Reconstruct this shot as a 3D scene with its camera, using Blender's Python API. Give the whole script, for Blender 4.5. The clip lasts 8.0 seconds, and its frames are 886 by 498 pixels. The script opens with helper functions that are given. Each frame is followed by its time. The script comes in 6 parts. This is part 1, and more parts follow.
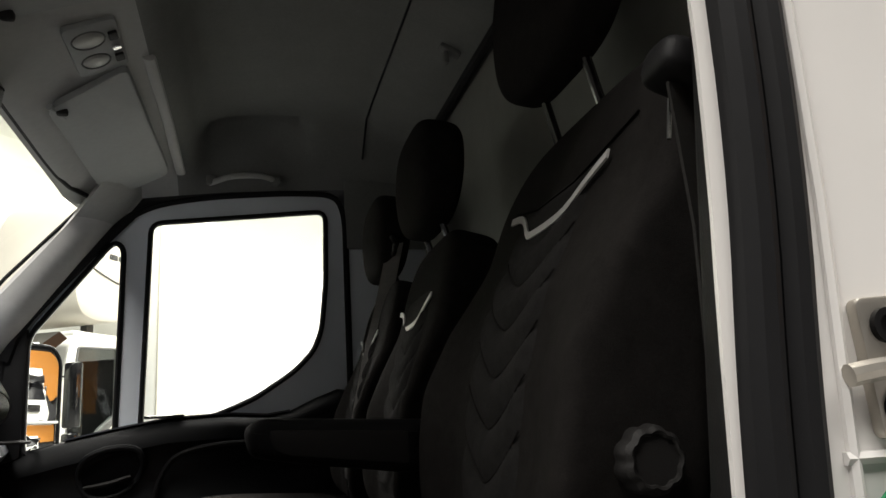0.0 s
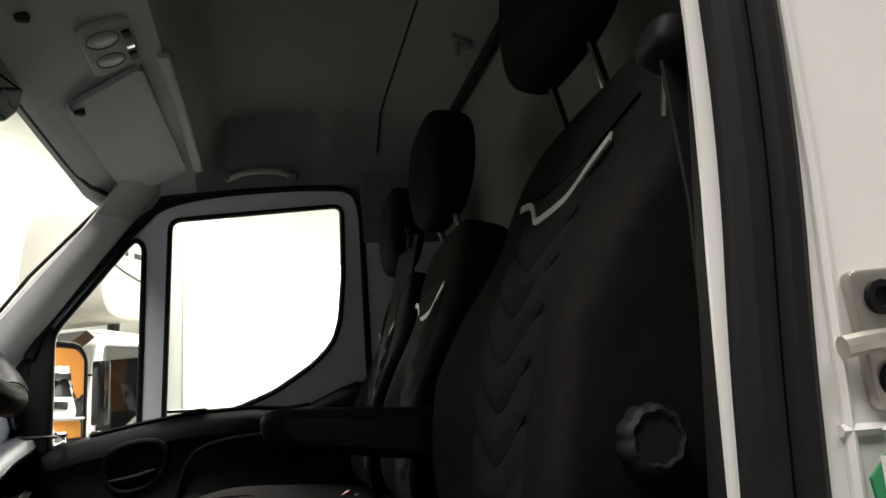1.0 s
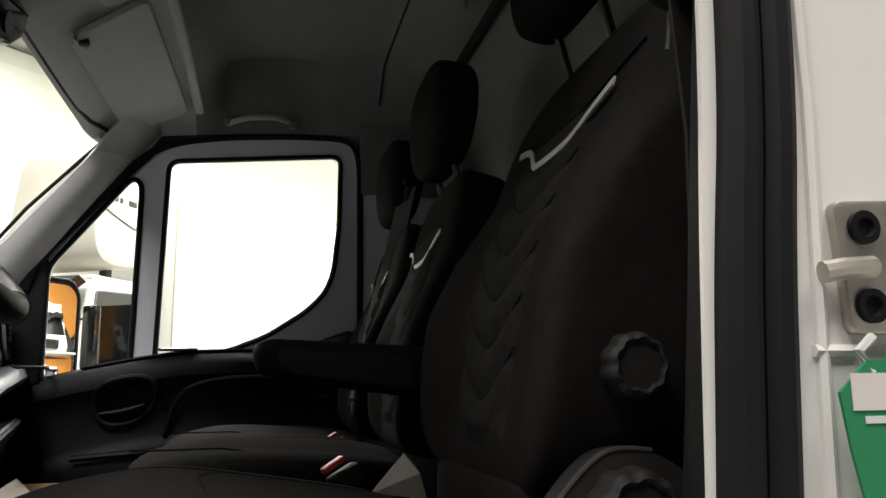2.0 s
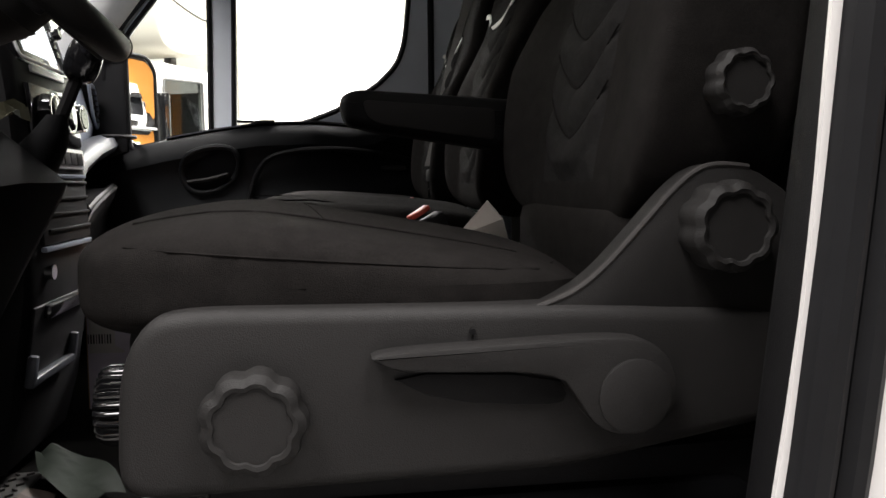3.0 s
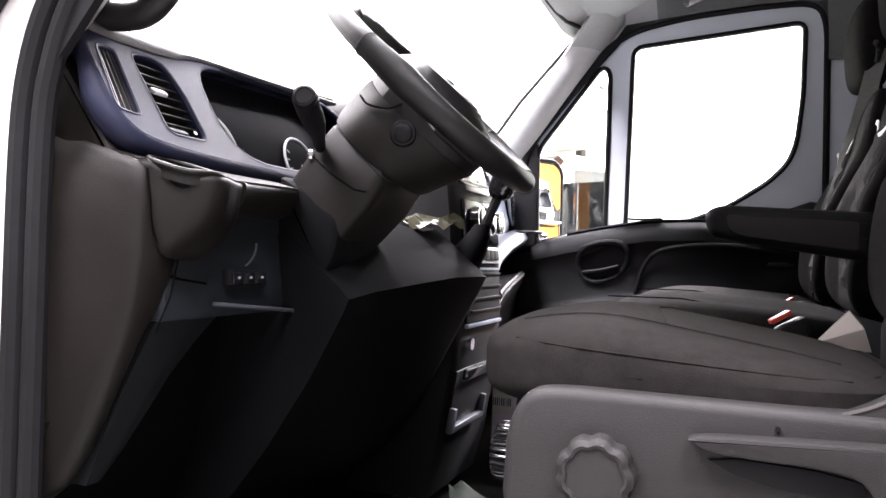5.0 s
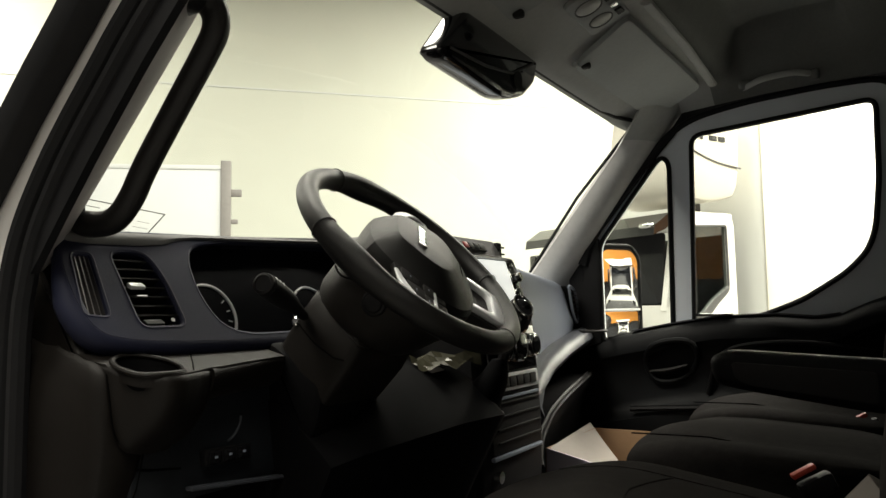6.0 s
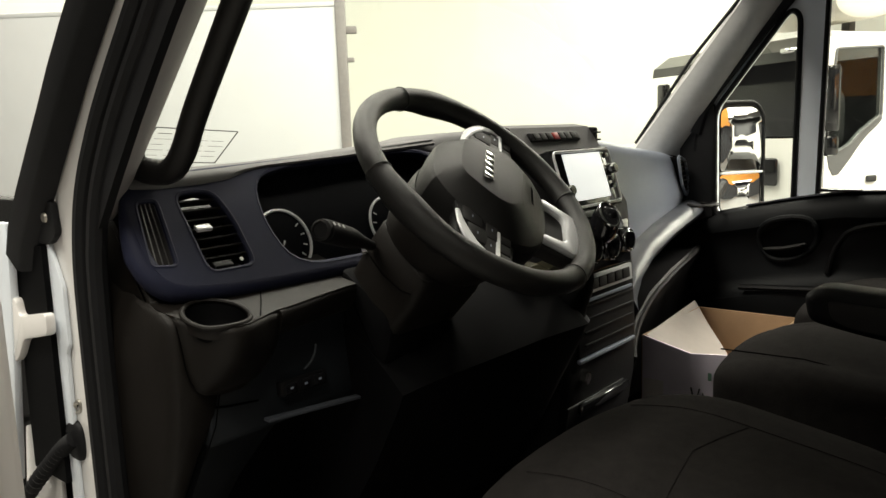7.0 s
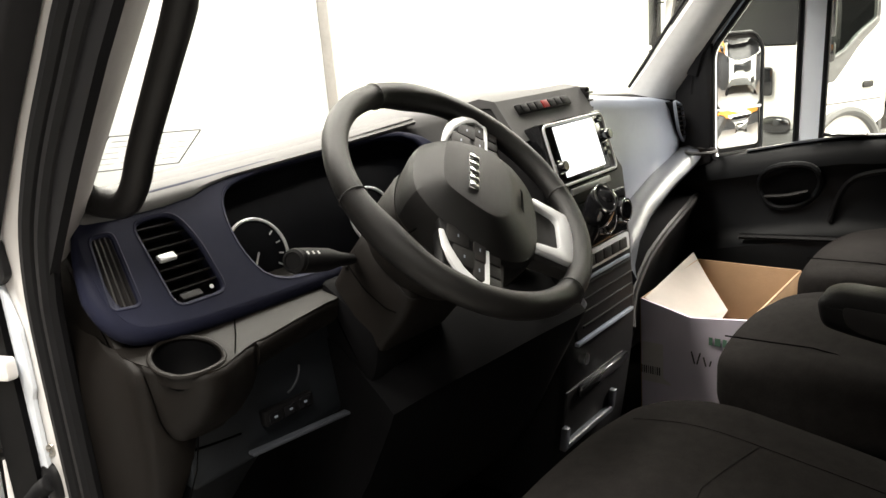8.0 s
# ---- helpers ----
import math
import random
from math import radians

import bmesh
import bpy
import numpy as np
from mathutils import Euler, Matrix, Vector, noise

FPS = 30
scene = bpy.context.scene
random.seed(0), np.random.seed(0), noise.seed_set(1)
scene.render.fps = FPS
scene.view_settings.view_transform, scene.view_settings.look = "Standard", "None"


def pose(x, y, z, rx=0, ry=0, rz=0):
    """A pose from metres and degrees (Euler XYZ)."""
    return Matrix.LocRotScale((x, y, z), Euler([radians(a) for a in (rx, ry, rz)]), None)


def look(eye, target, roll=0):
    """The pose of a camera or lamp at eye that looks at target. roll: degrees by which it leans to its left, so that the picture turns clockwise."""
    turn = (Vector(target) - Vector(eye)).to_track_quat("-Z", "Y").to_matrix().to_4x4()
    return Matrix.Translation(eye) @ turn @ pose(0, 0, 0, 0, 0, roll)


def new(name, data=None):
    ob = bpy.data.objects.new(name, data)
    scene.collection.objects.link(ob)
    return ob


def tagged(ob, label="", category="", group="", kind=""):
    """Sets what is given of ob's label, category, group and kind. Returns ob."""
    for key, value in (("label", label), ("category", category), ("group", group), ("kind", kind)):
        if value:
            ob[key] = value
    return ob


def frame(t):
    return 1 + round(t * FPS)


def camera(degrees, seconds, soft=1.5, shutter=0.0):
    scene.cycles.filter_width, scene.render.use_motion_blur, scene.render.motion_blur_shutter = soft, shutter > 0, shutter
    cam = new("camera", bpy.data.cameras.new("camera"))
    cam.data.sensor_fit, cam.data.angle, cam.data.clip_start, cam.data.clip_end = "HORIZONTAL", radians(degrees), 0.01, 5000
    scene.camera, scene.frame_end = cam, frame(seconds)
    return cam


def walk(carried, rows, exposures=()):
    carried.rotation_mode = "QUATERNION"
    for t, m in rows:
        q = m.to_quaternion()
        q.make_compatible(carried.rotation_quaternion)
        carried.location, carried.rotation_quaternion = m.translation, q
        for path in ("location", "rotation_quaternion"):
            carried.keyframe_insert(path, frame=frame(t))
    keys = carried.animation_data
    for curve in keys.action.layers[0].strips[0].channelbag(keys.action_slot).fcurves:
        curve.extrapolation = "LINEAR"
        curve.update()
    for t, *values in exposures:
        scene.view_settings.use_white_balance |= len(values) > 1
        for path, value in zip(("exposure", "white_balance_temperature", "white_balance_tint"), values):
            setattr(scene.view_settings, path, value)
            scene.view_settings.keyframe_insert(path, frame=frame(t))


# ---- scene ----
cam = camera(59.9, 8.0)
PATH = [
    (0, (0.148, -0.318, 0.583), (0.641, 1.569, 1.028), -3.2),
    (0.5, (0.154, -0.322, 0.584), (0.613, 1.57, 1.039), -3.6),
    (1, (0.163, -0.325, 0.573), (0.6, 1.578, 1.007), -3.9),
    (1.2, (0.161, -0.33, 0.563), (0.602, 1.574, 0.987), -3.6),
    (2.3, (0.149, -0.335, 0.524), (0.604, 1.595, 0.784), -0.0),
    (2.5, (0.14, -0.339, 0.513), (0.597, 1.602, 0.669), -0.4),
    (3, (0.12, -0.34, 0.475), (0.424, 1.629, 0.302), -0.2),
    (3.5, (0.112, -0.337, 0.462), (0.128, 1.648, 0.214), -0.2),
    (4, (0.11, -0.365, 0.436), (-0.39, 1.567, 0.308), 0.1),
    (4.5, (0.125, -0.485, 0.471), (-0.506, 1.412, 0.434), 1.4),
    (4.7, (0.145, -0.536, 0.484), (-0.5, 1.357, 0.483), 1.6),
    (5.8, (0.338, -0.487, 0.629), (-0.612, 1.27, 0.741), -0.2),
    (6, (0.385, -0.442, 0.671), (-0.622, 1.279, 0.826), -0.9),
    (6.5, (0.438, -0.378, 0.758), (-0.785, 1.204, 0.805), -0.5),
    (7, (0.426, -0.346, 0.823), (-0.847, 1.168, 0.528), -2.1),
    (7.5, (0.414, -0.286, 0.898), (-0.869, 1.189, 0.477), -4.5),
    (8, (0.373, -0.253, 0.94), (-0.868, 1.228, 0.424), -4.8),
]
EXPOSURES = [(0, -0.05, 6700, 9), (2.6, -0.05, 6650, 9), (3.1, 0.9, 6450, 14), (3.45, 2.05, 6200, 20), (4.0, 2.6, 6100, 23), (4.7, 2.65, 6050, 24), (5.9, -0.2, 7150, 5), (6.6, -0.2, 7150, 5), (7.4, 0.4, 7200, 6), (8.0, 0.95, 7000, 9)]
walk(cam, [(t, look(eye, target, roll)) for t, eye, target, roll in PATH], EXPOSURES)

from mathutils.bvhtree import BVHTree

# ---- light ----
world = bpy.data.worlds.new("world")
scene.world = world
world.use_nodes = True
world.node_tree.nodes["Background"].inputs[0].default_value = (1.0, 0.97, 0.92, 1)
world.node_tree.nodes["Background"].inputs[1].default_value = 0.3


def hall_lamp(x, y, sx, sy, watts):
    data = bpy.data.lights.new("hall_lamp", "AREA")
    data.shape, data.size, data.size_y, data.energy = "RECTANGLE", sx, sy, watts
    data.color = (1.0, 0.975, 0.945)
    ob = new("hall_lamp", data)
    ob.matrix_world = pose(x, y, 6.6)
    return ob


for lx, ly, lw in ((-2.8, -2.3, 560), (-3.0, 3.4, 540), (2.2, -2.6, 410), (3.0, 4.6, 1100), (-2.0, 11.0, 1000), (3.2, 9.0, 2100), (10.5, 2.5, 1100), (-10.3, 3.6, 720)):
    hall_lamp(lx, ly, 3.0, 3.0, lw)

# ---- materials ----


def material(name, color, rough=0.5, metal=0.0, vary=0.15, scale=30.0, bump=0.0, bump_scale=400.0, coat=0.0, tint=None, spec=0.5, stretch=None):
    m = bpy.data.materials.new(name)
    m.use_nodes = True
    nt = m.node_tree
    b = nt.nodes["Principled BSDF"]
    b.inputs["Metallic"].default_value = metal
    b.inputs["Coat Weight"].default_value = coat
    b.inputs["Specular IOR Level"].default_value = spec
    co = nt.nodes.new("ShaderNodeTexCoord")
    src = co.outputs["Object"]
    if stretch:
        mp = nt.nodes.new("ShaderNodeMapping")
        mp.inputs["Scale"].default_value = stretch
        nt.links.new(src, mp.inputs[0])
        src = mp.outputs[0]
    n1 = nt.nodes.new("ShaderNodeTexNoise")
    n1.inputs["Scale"].default_value, n1.inputs["Detail"].default_value = scale, 6
    n2 = nt.nodes.new("ShaderNodeTexNoise")
    n2.inputs["Scale"].default_value, n2.inputs["Detail"].default_value = scale * 0.12, 3
    add = nt.nodes.new("ShaderNodeMath")
    add.operation = "ADD"
    for n in (n1, n2):
        nt.links.new(src, n.inputs["Vector"])
    nt.links.new(n1.outputs["Fac"], add.inputs[0])
    nt.links.new(n2.outputs["Fac"], add.inputs[1])
    ramp = nt.nodes.new("ShaderNodeMapRange")
    ramp.inputs["From Min"].default_value, ramp.inputs["From Max"].default_value = 0.6, 1.4
    nt.links.new(add.outputs[0], ramp.inputs["Value"])
    mix = nt.nodes.new("ShaderNodeMix")
    mix.data_type = "RGBA"
    c2 = tint or [min(1, c * (1 + vary)) for c in color]
    c1 = [c * (1 - vary) for c in color]
    mix.inputs["A"].default_value, mix.inputs["B"].default_value = (*c1, 1), (*c2, 1)
    nt.links.new(ramp.outputs[0], mix.inputs["Factor"])
    nt.links.new(mix.outputs["Result"], b.inputs["Base Color"])
    rr = nt.nodes.new("ShaderNodeMapRange")
    rr.inputs["To Min"].default_value, rr.inputs["To Max"].default_value = max(0.02, rough - 0.08), min(1, rough + 0.08)
    nt.links.new(n2.outputs["Fac"], rr.inputs["Value"])
    nt.links.new(rr.outputs[0], b.inputs["Roughness"])
    if bump:
        n3 = nt.nodes.new("ShaderNodeTexNoise")
        n3.inputs["Scale"].default_value, n3.inputs["Detail"].default_value = bump_scale, 2
        nt.links.new(src, n3.inputs["Vector"])
        bp = nt.nodes.new("ShaderNodeBump")
        bp.inputs["Strength"].default_value, bp.inputs["Distance"].default_value = bump, 0.001
        nt.links.new(n3.outputs["Fac"], bp.inputs["Height"])
        nt.links.new(bp.outputs[0], b.inputs["Normal"])
    return m


def glass_material(name, tint, gloss=1.0):
    m = bpy.data.materials.new(name)
    m.use_nodes = True
    nt = m.node_tree
    nt.nodes.clear()
    out = nt.nodes.new("ShaderNodeOutputMaterial")
    mix = nt.nodes.new("ShaderNodeMixShader")
    tr = nt.nodes.new("ShaderNodeBsdfTransparent")
    gl = nt.nodes.new("ShaderNodeBsdfGlossy")
    fr = nt.nodes.new("ShaderNodeLayerWeight")
    pw = nt.nodes.new("ShaderNodeMath")
    pw.operation = "POWER"
    pw.inputs[1].default_value = 4.0
    ma = nt.nodes.new("ShaderNodeMath")
    ma.operation = "MULTIPLY_ADD"
    ma.inputs[1].default_value, ma.inputs[2].default_value = 0.6 * gloss, 0.03 * gloss
    nt.links.new(fr.outputs["Facing"], pw.inputs[0])
    nt.links.new(pw.outputs[0], ma.inputs[0])
    tr.inputs["Color"].default_value = (*tint, 1)
    gl.inputs["Roughness"].default_value = 0.02
    nt.links.new(ma.outputs[0], mix.inputs[0])
    nt.links.new(tr.outputs[0], mix.inputs[1])
    nt.links.new(gl.outputs[0], mix.inputs[2])
    nt.links.new(mix.outputs[0], out.inputs[0])
    return m


def glow_material(name, color, strength):
    m = material(name, color, 0.4)
    b = m.node_tree.nodes["Principled BSDF"]
    b.inputs["Emission Color"].default_value = (*color, 1)
    b.inputs["Emission Strength"].default_value = strength
    return m


M_WHITE = material("white_body_paint", (0.78, 0.76, 0.74), 0.25, vary=0.04, scale=8, coat=0.6)
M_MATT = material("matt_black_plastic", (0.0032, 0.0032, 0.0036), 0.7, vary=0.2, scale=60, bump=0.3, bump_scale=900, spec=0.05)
M_DOORTRIM = material("satin_black_door_trim", (0.0048, 0.0053, 0.0060), 0.50, vary=0.15, scale=60, bump=0.3, bump_scale=1100, spec=0.14)
M_SWITCH = material("blue_grey_switch_panel", (0.0125, 0.0148, 0.0180), 0.5, vary=0.12, scale=60, bump=0.4, bump_scale=1100, spec=0.3)
M_FOOTWELL = material("dark_blue_grey_plastic", (0.0088, 0.0100, 0.0116), 0.55, vary=0.15, scale=60, bump=0.4, bump_scale=1100, spec=0.2)
M_SEAM = material("dark_stitched_seam", (0.003, 0.003, 0.003), 0.95, spec=0.02)
M_DOORPAINT = material("painted_door_metal", (0.76, 0.81, 0.87), 0.32, vary=0.05, scale=10, coat=0.3)
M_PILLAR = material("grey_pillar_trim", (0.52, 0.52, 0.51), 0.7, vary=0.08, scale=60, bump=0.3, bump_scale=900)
# The same pillar trim with the driver side's shade put into its colour
M_PILLARSHADE = material("shade_darkened_pillar_trim", (0.300, 0.284, 0.282), 0.7, vary=0.08, scale=60, bump=0.3, bump_scale=900, spec=0.3)
M_LINER = material("grey_headliner_felt", (0.165, 0.17, 0.162), 0.95, vary=0.10, scale=120, bump=0.3, bump_scale=1200)
M_VISOR = material("light_grey_visor_vinyl", (0.34, 0.355, 0.35), 0.7, vary=0.06, scale=80, bump=0.25, bump_scale=1500)
# Paler headliner grey with the windscreen's light put into the colour
M_HEADER = material("header_grey_with_painted_light", (0.39, 0.395, 0.385), 0.8, vary=0.07, scale=80, bump=0.25, bump_scale=1200)
M_REAR = material("grey_rear_wall_panel", (0.22, 0.22, 0.20), 0.7, vary=0.1, scale=20)
M_RUBBER = material("black_rubber", (0.008, 0.008, 0.009), 0.6, vary=0.2, scale=50, spec=0.2)
M_BLACK = material("black_grained_plastic", (0.0055, 0.0053, 0.0058), 0.55, vary=0.15, scale=60, bump=0.35, bump_scale=1100, spec=0.18)
M_GLOSSBLACK = material("gloss_black_plastic", (0.008, 0.008, 0.009), 0.12, vary=0.1, scale=20, coat=0.5)
M_DARKGREY = material("dark_grey_grained_plastic", (0.0150, 0.0140, 0.0136), 0.6, vary=0.12, scale=60, bump=0.45, bump_scale=1100, spec=0.3)
M_KNEE = material("brown_grey_grained_plastic", (0.0074, 0.0060, 0.0050), 0.50, vary=0.12, scale=60, bump=0.45, bump_scale=1000, spec=0.22)
M_GREYSLAT = material("grey_vent_slat", (0.036, 0.034, 0.034), 0.45, vary=0.1, scale=60, spec=0.3)
# Paler grey that paints the sheen along the hinge cover's crest
M_HINGE = material("painted_sheen_plastic_edge", (0.040, 0.037, 0.036), 0.5, vary=0.2, scale=60, spec=0.35)
M_HUB = material("black_grained_wheel_centre", (0.0052, 0.0048, 0.0046), 0.48, vary=0.15, scale=80, bump=0.45, bump_scale=1300, spec=0.28)
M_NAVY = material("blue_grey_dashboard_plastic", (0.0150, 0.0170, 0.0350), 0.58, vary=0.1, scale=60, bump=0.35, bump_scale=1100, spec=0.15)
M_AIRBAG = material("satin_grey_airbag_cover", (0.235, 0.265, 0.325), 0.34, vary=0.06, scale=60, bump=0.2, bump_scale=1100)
# Dashboard plastic paled to grey: the sky's sheen is in the base colour
M_DASHTOP = material("sky_paled_dashboard_top", (0.100, 0.099, 0.099), 0.6, vary=0.1, scale=60, bump=0.4, bump_scale=900, spec=0.3)
M_FABRIC = material("charcoal_woven_fabric", (0.0155, 0.0141, 0.0135), 0.95, vary=0.35, scale=500, bump=0.9, bump_scale=1400, spec=0.04)
M_FABRIC2 = material("grey_woven_fabric", (0.0205, 0.0195, 0.0193), 0.95, vary=0.35, scale=600, bump=0.9, bump_scale=1600, spec=0.04)
M_PIPING = material("silver_grey_piping", (0.42, 0.41, 0.40), 0.45, vary=0.1, scale=200)
M_LEATHER = material("black_soft_leatherette", (0.0072, 0.0067, 0.0064), 0.45, vary=0.2, scale=80, bump=0.5, bump_scale=1300, spec=0.38)
M_CHROME = material("chrome", (0.8, 0.8, 0.8), 0.12, metal=1.0, vary=0.03)
M_SILVER = material("satin_silver_plastic", (0.78, 0.79, 0.80), 0.32, metal=0.15, vary=0.05)
M_STEEL = material("zinc_steel", (0.5, 0.47, 0.42), 0.4, metal=0.9, vary=0.2, scale=40)
M_SCREEN = material("glossy_screen_glass", (0.02, 0.021, 0.023), 0.04, vary=0.02, coat=1.0)
M_LIT = glow_material("lit_white_display", (0.80, 0.83, 0.86), 1.0)
M_RED = material("red_buckle_plastic", (0.50, 0.05, 0.03), 0.4, vary=0.1)
M_REDLAMP = material("red_hazard_button", (0.30, 0.02, 0.02), 0.4, vary=0.1)
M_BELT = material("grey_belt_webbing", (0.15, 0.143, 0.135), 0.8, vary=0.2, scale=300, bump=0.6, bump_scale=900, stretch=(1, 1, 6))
# Copy of the grey webbing with shade put into its colour
M_BELTSHADE = material("shade_darkened_belt_webbing", (0.022, 0.021, 0.020), 0.8, vary=0.2, scale=300, bump=0.6, bump_scale=900, stretch=(1, 1, 6), spec=0.1)
M_SLIP = material("pinkish_paper", (0.10, 0.078, 0.068), 0.8, vary=0.08, scale=30)
M_PRINT = material("white_print", (0.65, 0.65, 0.65), 0.5)
M_INK = material("black_print", (0.02, 0.02, 0.02), 0.6)
M_CARD = material("brown_cardboard", (0.36, 0.23, 0.13), 0.85, vary=0.12, scale=25, bump=0.3, bump_scale=200)
# White card and paper with shade put into the base colour
M_FLAP = material("shade_toned_card_and_paper", (0.46, 0.42, 0.38), 0.8, vary=0.12, scale=12, bump=0.3, bump_scale=120)
M_LIP = material("satin_grey_shelf_lip", (0.050, 0.054, 0.064), 0.36, vary=0.08, scale=60, bump=0.25, bump_scale=1100)
M_CARDW = material("white_faced_cardboard", (0.72, 0.66, 0.75), 0.7, vary=0.08, scale=15)
M_GREEN = material("green_tag_card", (0.02, 0.22, 0.09), 0.5, vary=0.08)
M_GREENINK = material("green_ink", (0.10, 0.20, 0.14), 0.7)
M_PAPER = material("white_paper", (0.66, 0.62, 0.60), 0.8, vary=0.08, scale=30)
M_FILM = material("green_white_plastic_film", (0.014, 0.020, 0.014), 0.7, vary=0.3, scale=30, spec=0.12)
M_WRAP = material("yellowed_plastic_film", (0.055, 0.052, 0.034), 0.25, vary=0.4, scale=60, spec=0.5)
M_CARPET = material("black_floor_mat", (0.007, 0.0066, 0.006), 0.9, vary=0.3, scale=120, bump=0.7, bump_scale=500, spec=0.05)
M_PLATE = material("bare_checker_metal", (0.055, 0.053, 0.050), 0.45, metal=0.6, vary=0.15, scale=60)
M_HALLWALL = material("cream_hall_wall", (0.54, 0.555, 0.49), 0.85, vary=0.03, scale=2.5)
M_HALLFLOOR = material("grey_hall_carpet", (0.20, 0.195, 0.19), 0.95, vary=0.2, scale=40, bump=0.5, bump_scale=200)
M_HALLCEIL = material("pale_hall_ceiling", (0.34, 0.34, 0.33), 0.9, vary=0.05, scale=3)
# Dark tone for walls out of view, to limit bounced light
M_DIMWALL = material("dark_wall_limiting_bounce", (0.06, 0.06, 0.065), 0.9, vary=0.2, scale=4)
M_PANEL = material("pale_grey_board", (0.55, 0.57, 0.57), 0.6, vary=0.04, scale=3)
M_POST = material("grey_board_post", (0.20, 0.19, 0.18), 0.5, vary=0.15)
M_TRUCK = material("white_truck_paint", (0.80, 0.79, 0.75), 0.3, vary=0.03, scale=4, coat=0.5)
M_TRUCKGREY = material("grey_truck_plastic", (0.10, 0.10, 0.10), 0.5, vary=0.1)
M_BOXWALL = material("white_box_body_panel", (0.86, 0.86, 0.83), 0.45, vary=0.02, scale=3)
M_CREAM = material("cream_fairing_fibreglass", (0.62, 0.59, 0.52), 0.4, vary=0.05, scale=3)
M_ORANGE = material("orange_stand_wall", (0.75, 0.30, 0.05), 0.7, vary=0.08, scale=3)
M_MIRROR = material("mirror_glass", (0.9, 0.9, 0.9), 0.02, metal=1.0, vary=0.01)
M_MIRROR.node_tree.nodes["Map Range.001"].inputs["To Min"].default_value = 0.01
M_MIRROR.node_tree.nodes["Map Range.001"].inputs["To Max"].default_value = 0.02
M_GLASS = glass_material("window_glass", (0.93, 0.95, 0.93), 0.9)
M_DARKGLASS = material("dark_windscreen_glass", (0.012, 0.012, 0.014), 0.08, vary=0.1, scale=20, spec=0.25)
M_LINING = material("black_hood_lining", (0.0040, 0.0043, 0.0056), 0.7, vary=0.2, scale=60, spec=0.06)
M_TRUCKGLASS = glass_material("dark_truck_glass", (0.62, 0.64, 0.64), 1.0)
M_LENS = material("frosted_lamp_lens", (0.36, 0.36, 0.34), 0.35, vary=0.05)

# ---- mesh helpers ----
BASE = {}


def thing(name, base, label, category, group="", kind=""):
    ob = new(name)
    ob.location = base
    BASE[ob.name] = Vector(base)
    return tagged(ob, label, category, group, kind)


def part(name, bm, mat, parent=None, label="", angle=35, flat=False):
    """Links a bmesh given in world places as one mesh, under a thing or a part."""
    base = BASE[parent.name] if parent else Vector((0, 0, 0))
    bmesh.ops.recalc_face_normals(bm, faces=bm.faces)
    bm.transform(Matrix.Translation(-base))
    me = bpy.data.meshes.new(name)
    bm.to_mesh(me)
    bm.free()
    if not flat:
        me.shade_smooth()
        me.set_sharp_from_angle(angle=radians(angle))
    for m in (mat if isinstance(mat, (list, tuple)) else [mat]):
        me.materials.append(m)
    ob = new(name, me)
    BASE[ob.name] = base
    if parent:
        ob.parent = parent
    if label:
        ob["label"] = label
    return ob


def structure(name, bm, mat, label, category, angle=35):
    ob = part(name, bm, mat, None, label, angle)
    return tagged(ob, label, category, "", "structure")


def rbox(c, s, bev=0.004, seg=2, m=None):
    bm = bmesh.new()
    bmesh.ops.create_cube(bm, size=1)
    bmesh.ops.scale(bm, vec=s, verts=bm.verts)
    if bev:
        bmesh.ops.bevel(bm, geom=bm.edges[:], offset=bev, segments=seg, profile=0.5, affect="EDGES")
    bm.transform(Matrix.Translation(c) @ (m or Matrix()))
    return bm


def join(*bms):
    out = bmesh.new()
    for b in bms:
        me = bpy.data.meshes.new("tmp")
        b.to_mesh(me)
        b.free()
        out.from_mesh(me)
        bpy.data.meshes.remove(me)
    return out


def chaikin(pts, n=2, closed=True):
    for _ in range(n):
        q = []
        k = len(pts)
        for i in range(k if closed else k - 1):
            a, b = Vector(pts[i]), Vector(pts[(i + 1) % k])
            q += [a * 0.75 + b * 0.25, a * 0.25 + b * 0.75]
        if not closed:
            q = [Vector(pts[0])] + q + [Vector(pts[-1])]
        pts = q
    return [Vector(p) for p in pts]


def corner(pts, r, seg=4):
    """Rounds the corners of a closed 2D outline with radius about r."""
    out = []
    k = len(pts)
    for i in range(k):
        p, a, b = Vector(pts[i]), Vector(pts[i - 1]), Vector(pts[(i + 1) % k])
        da, db = a - p, b - p
        ra, rb = min(r, da.length * 0.45), min(r, db.length * 0.45)
        s, e = p + da.normalized() * ra, p + db.normalized() * rb
        for j in range(seg + 1):
            f = j / seg
            out.append(s * (1 - f) ** 2 + p * 2 * f * (1 - f) + e * f * f)
    return out


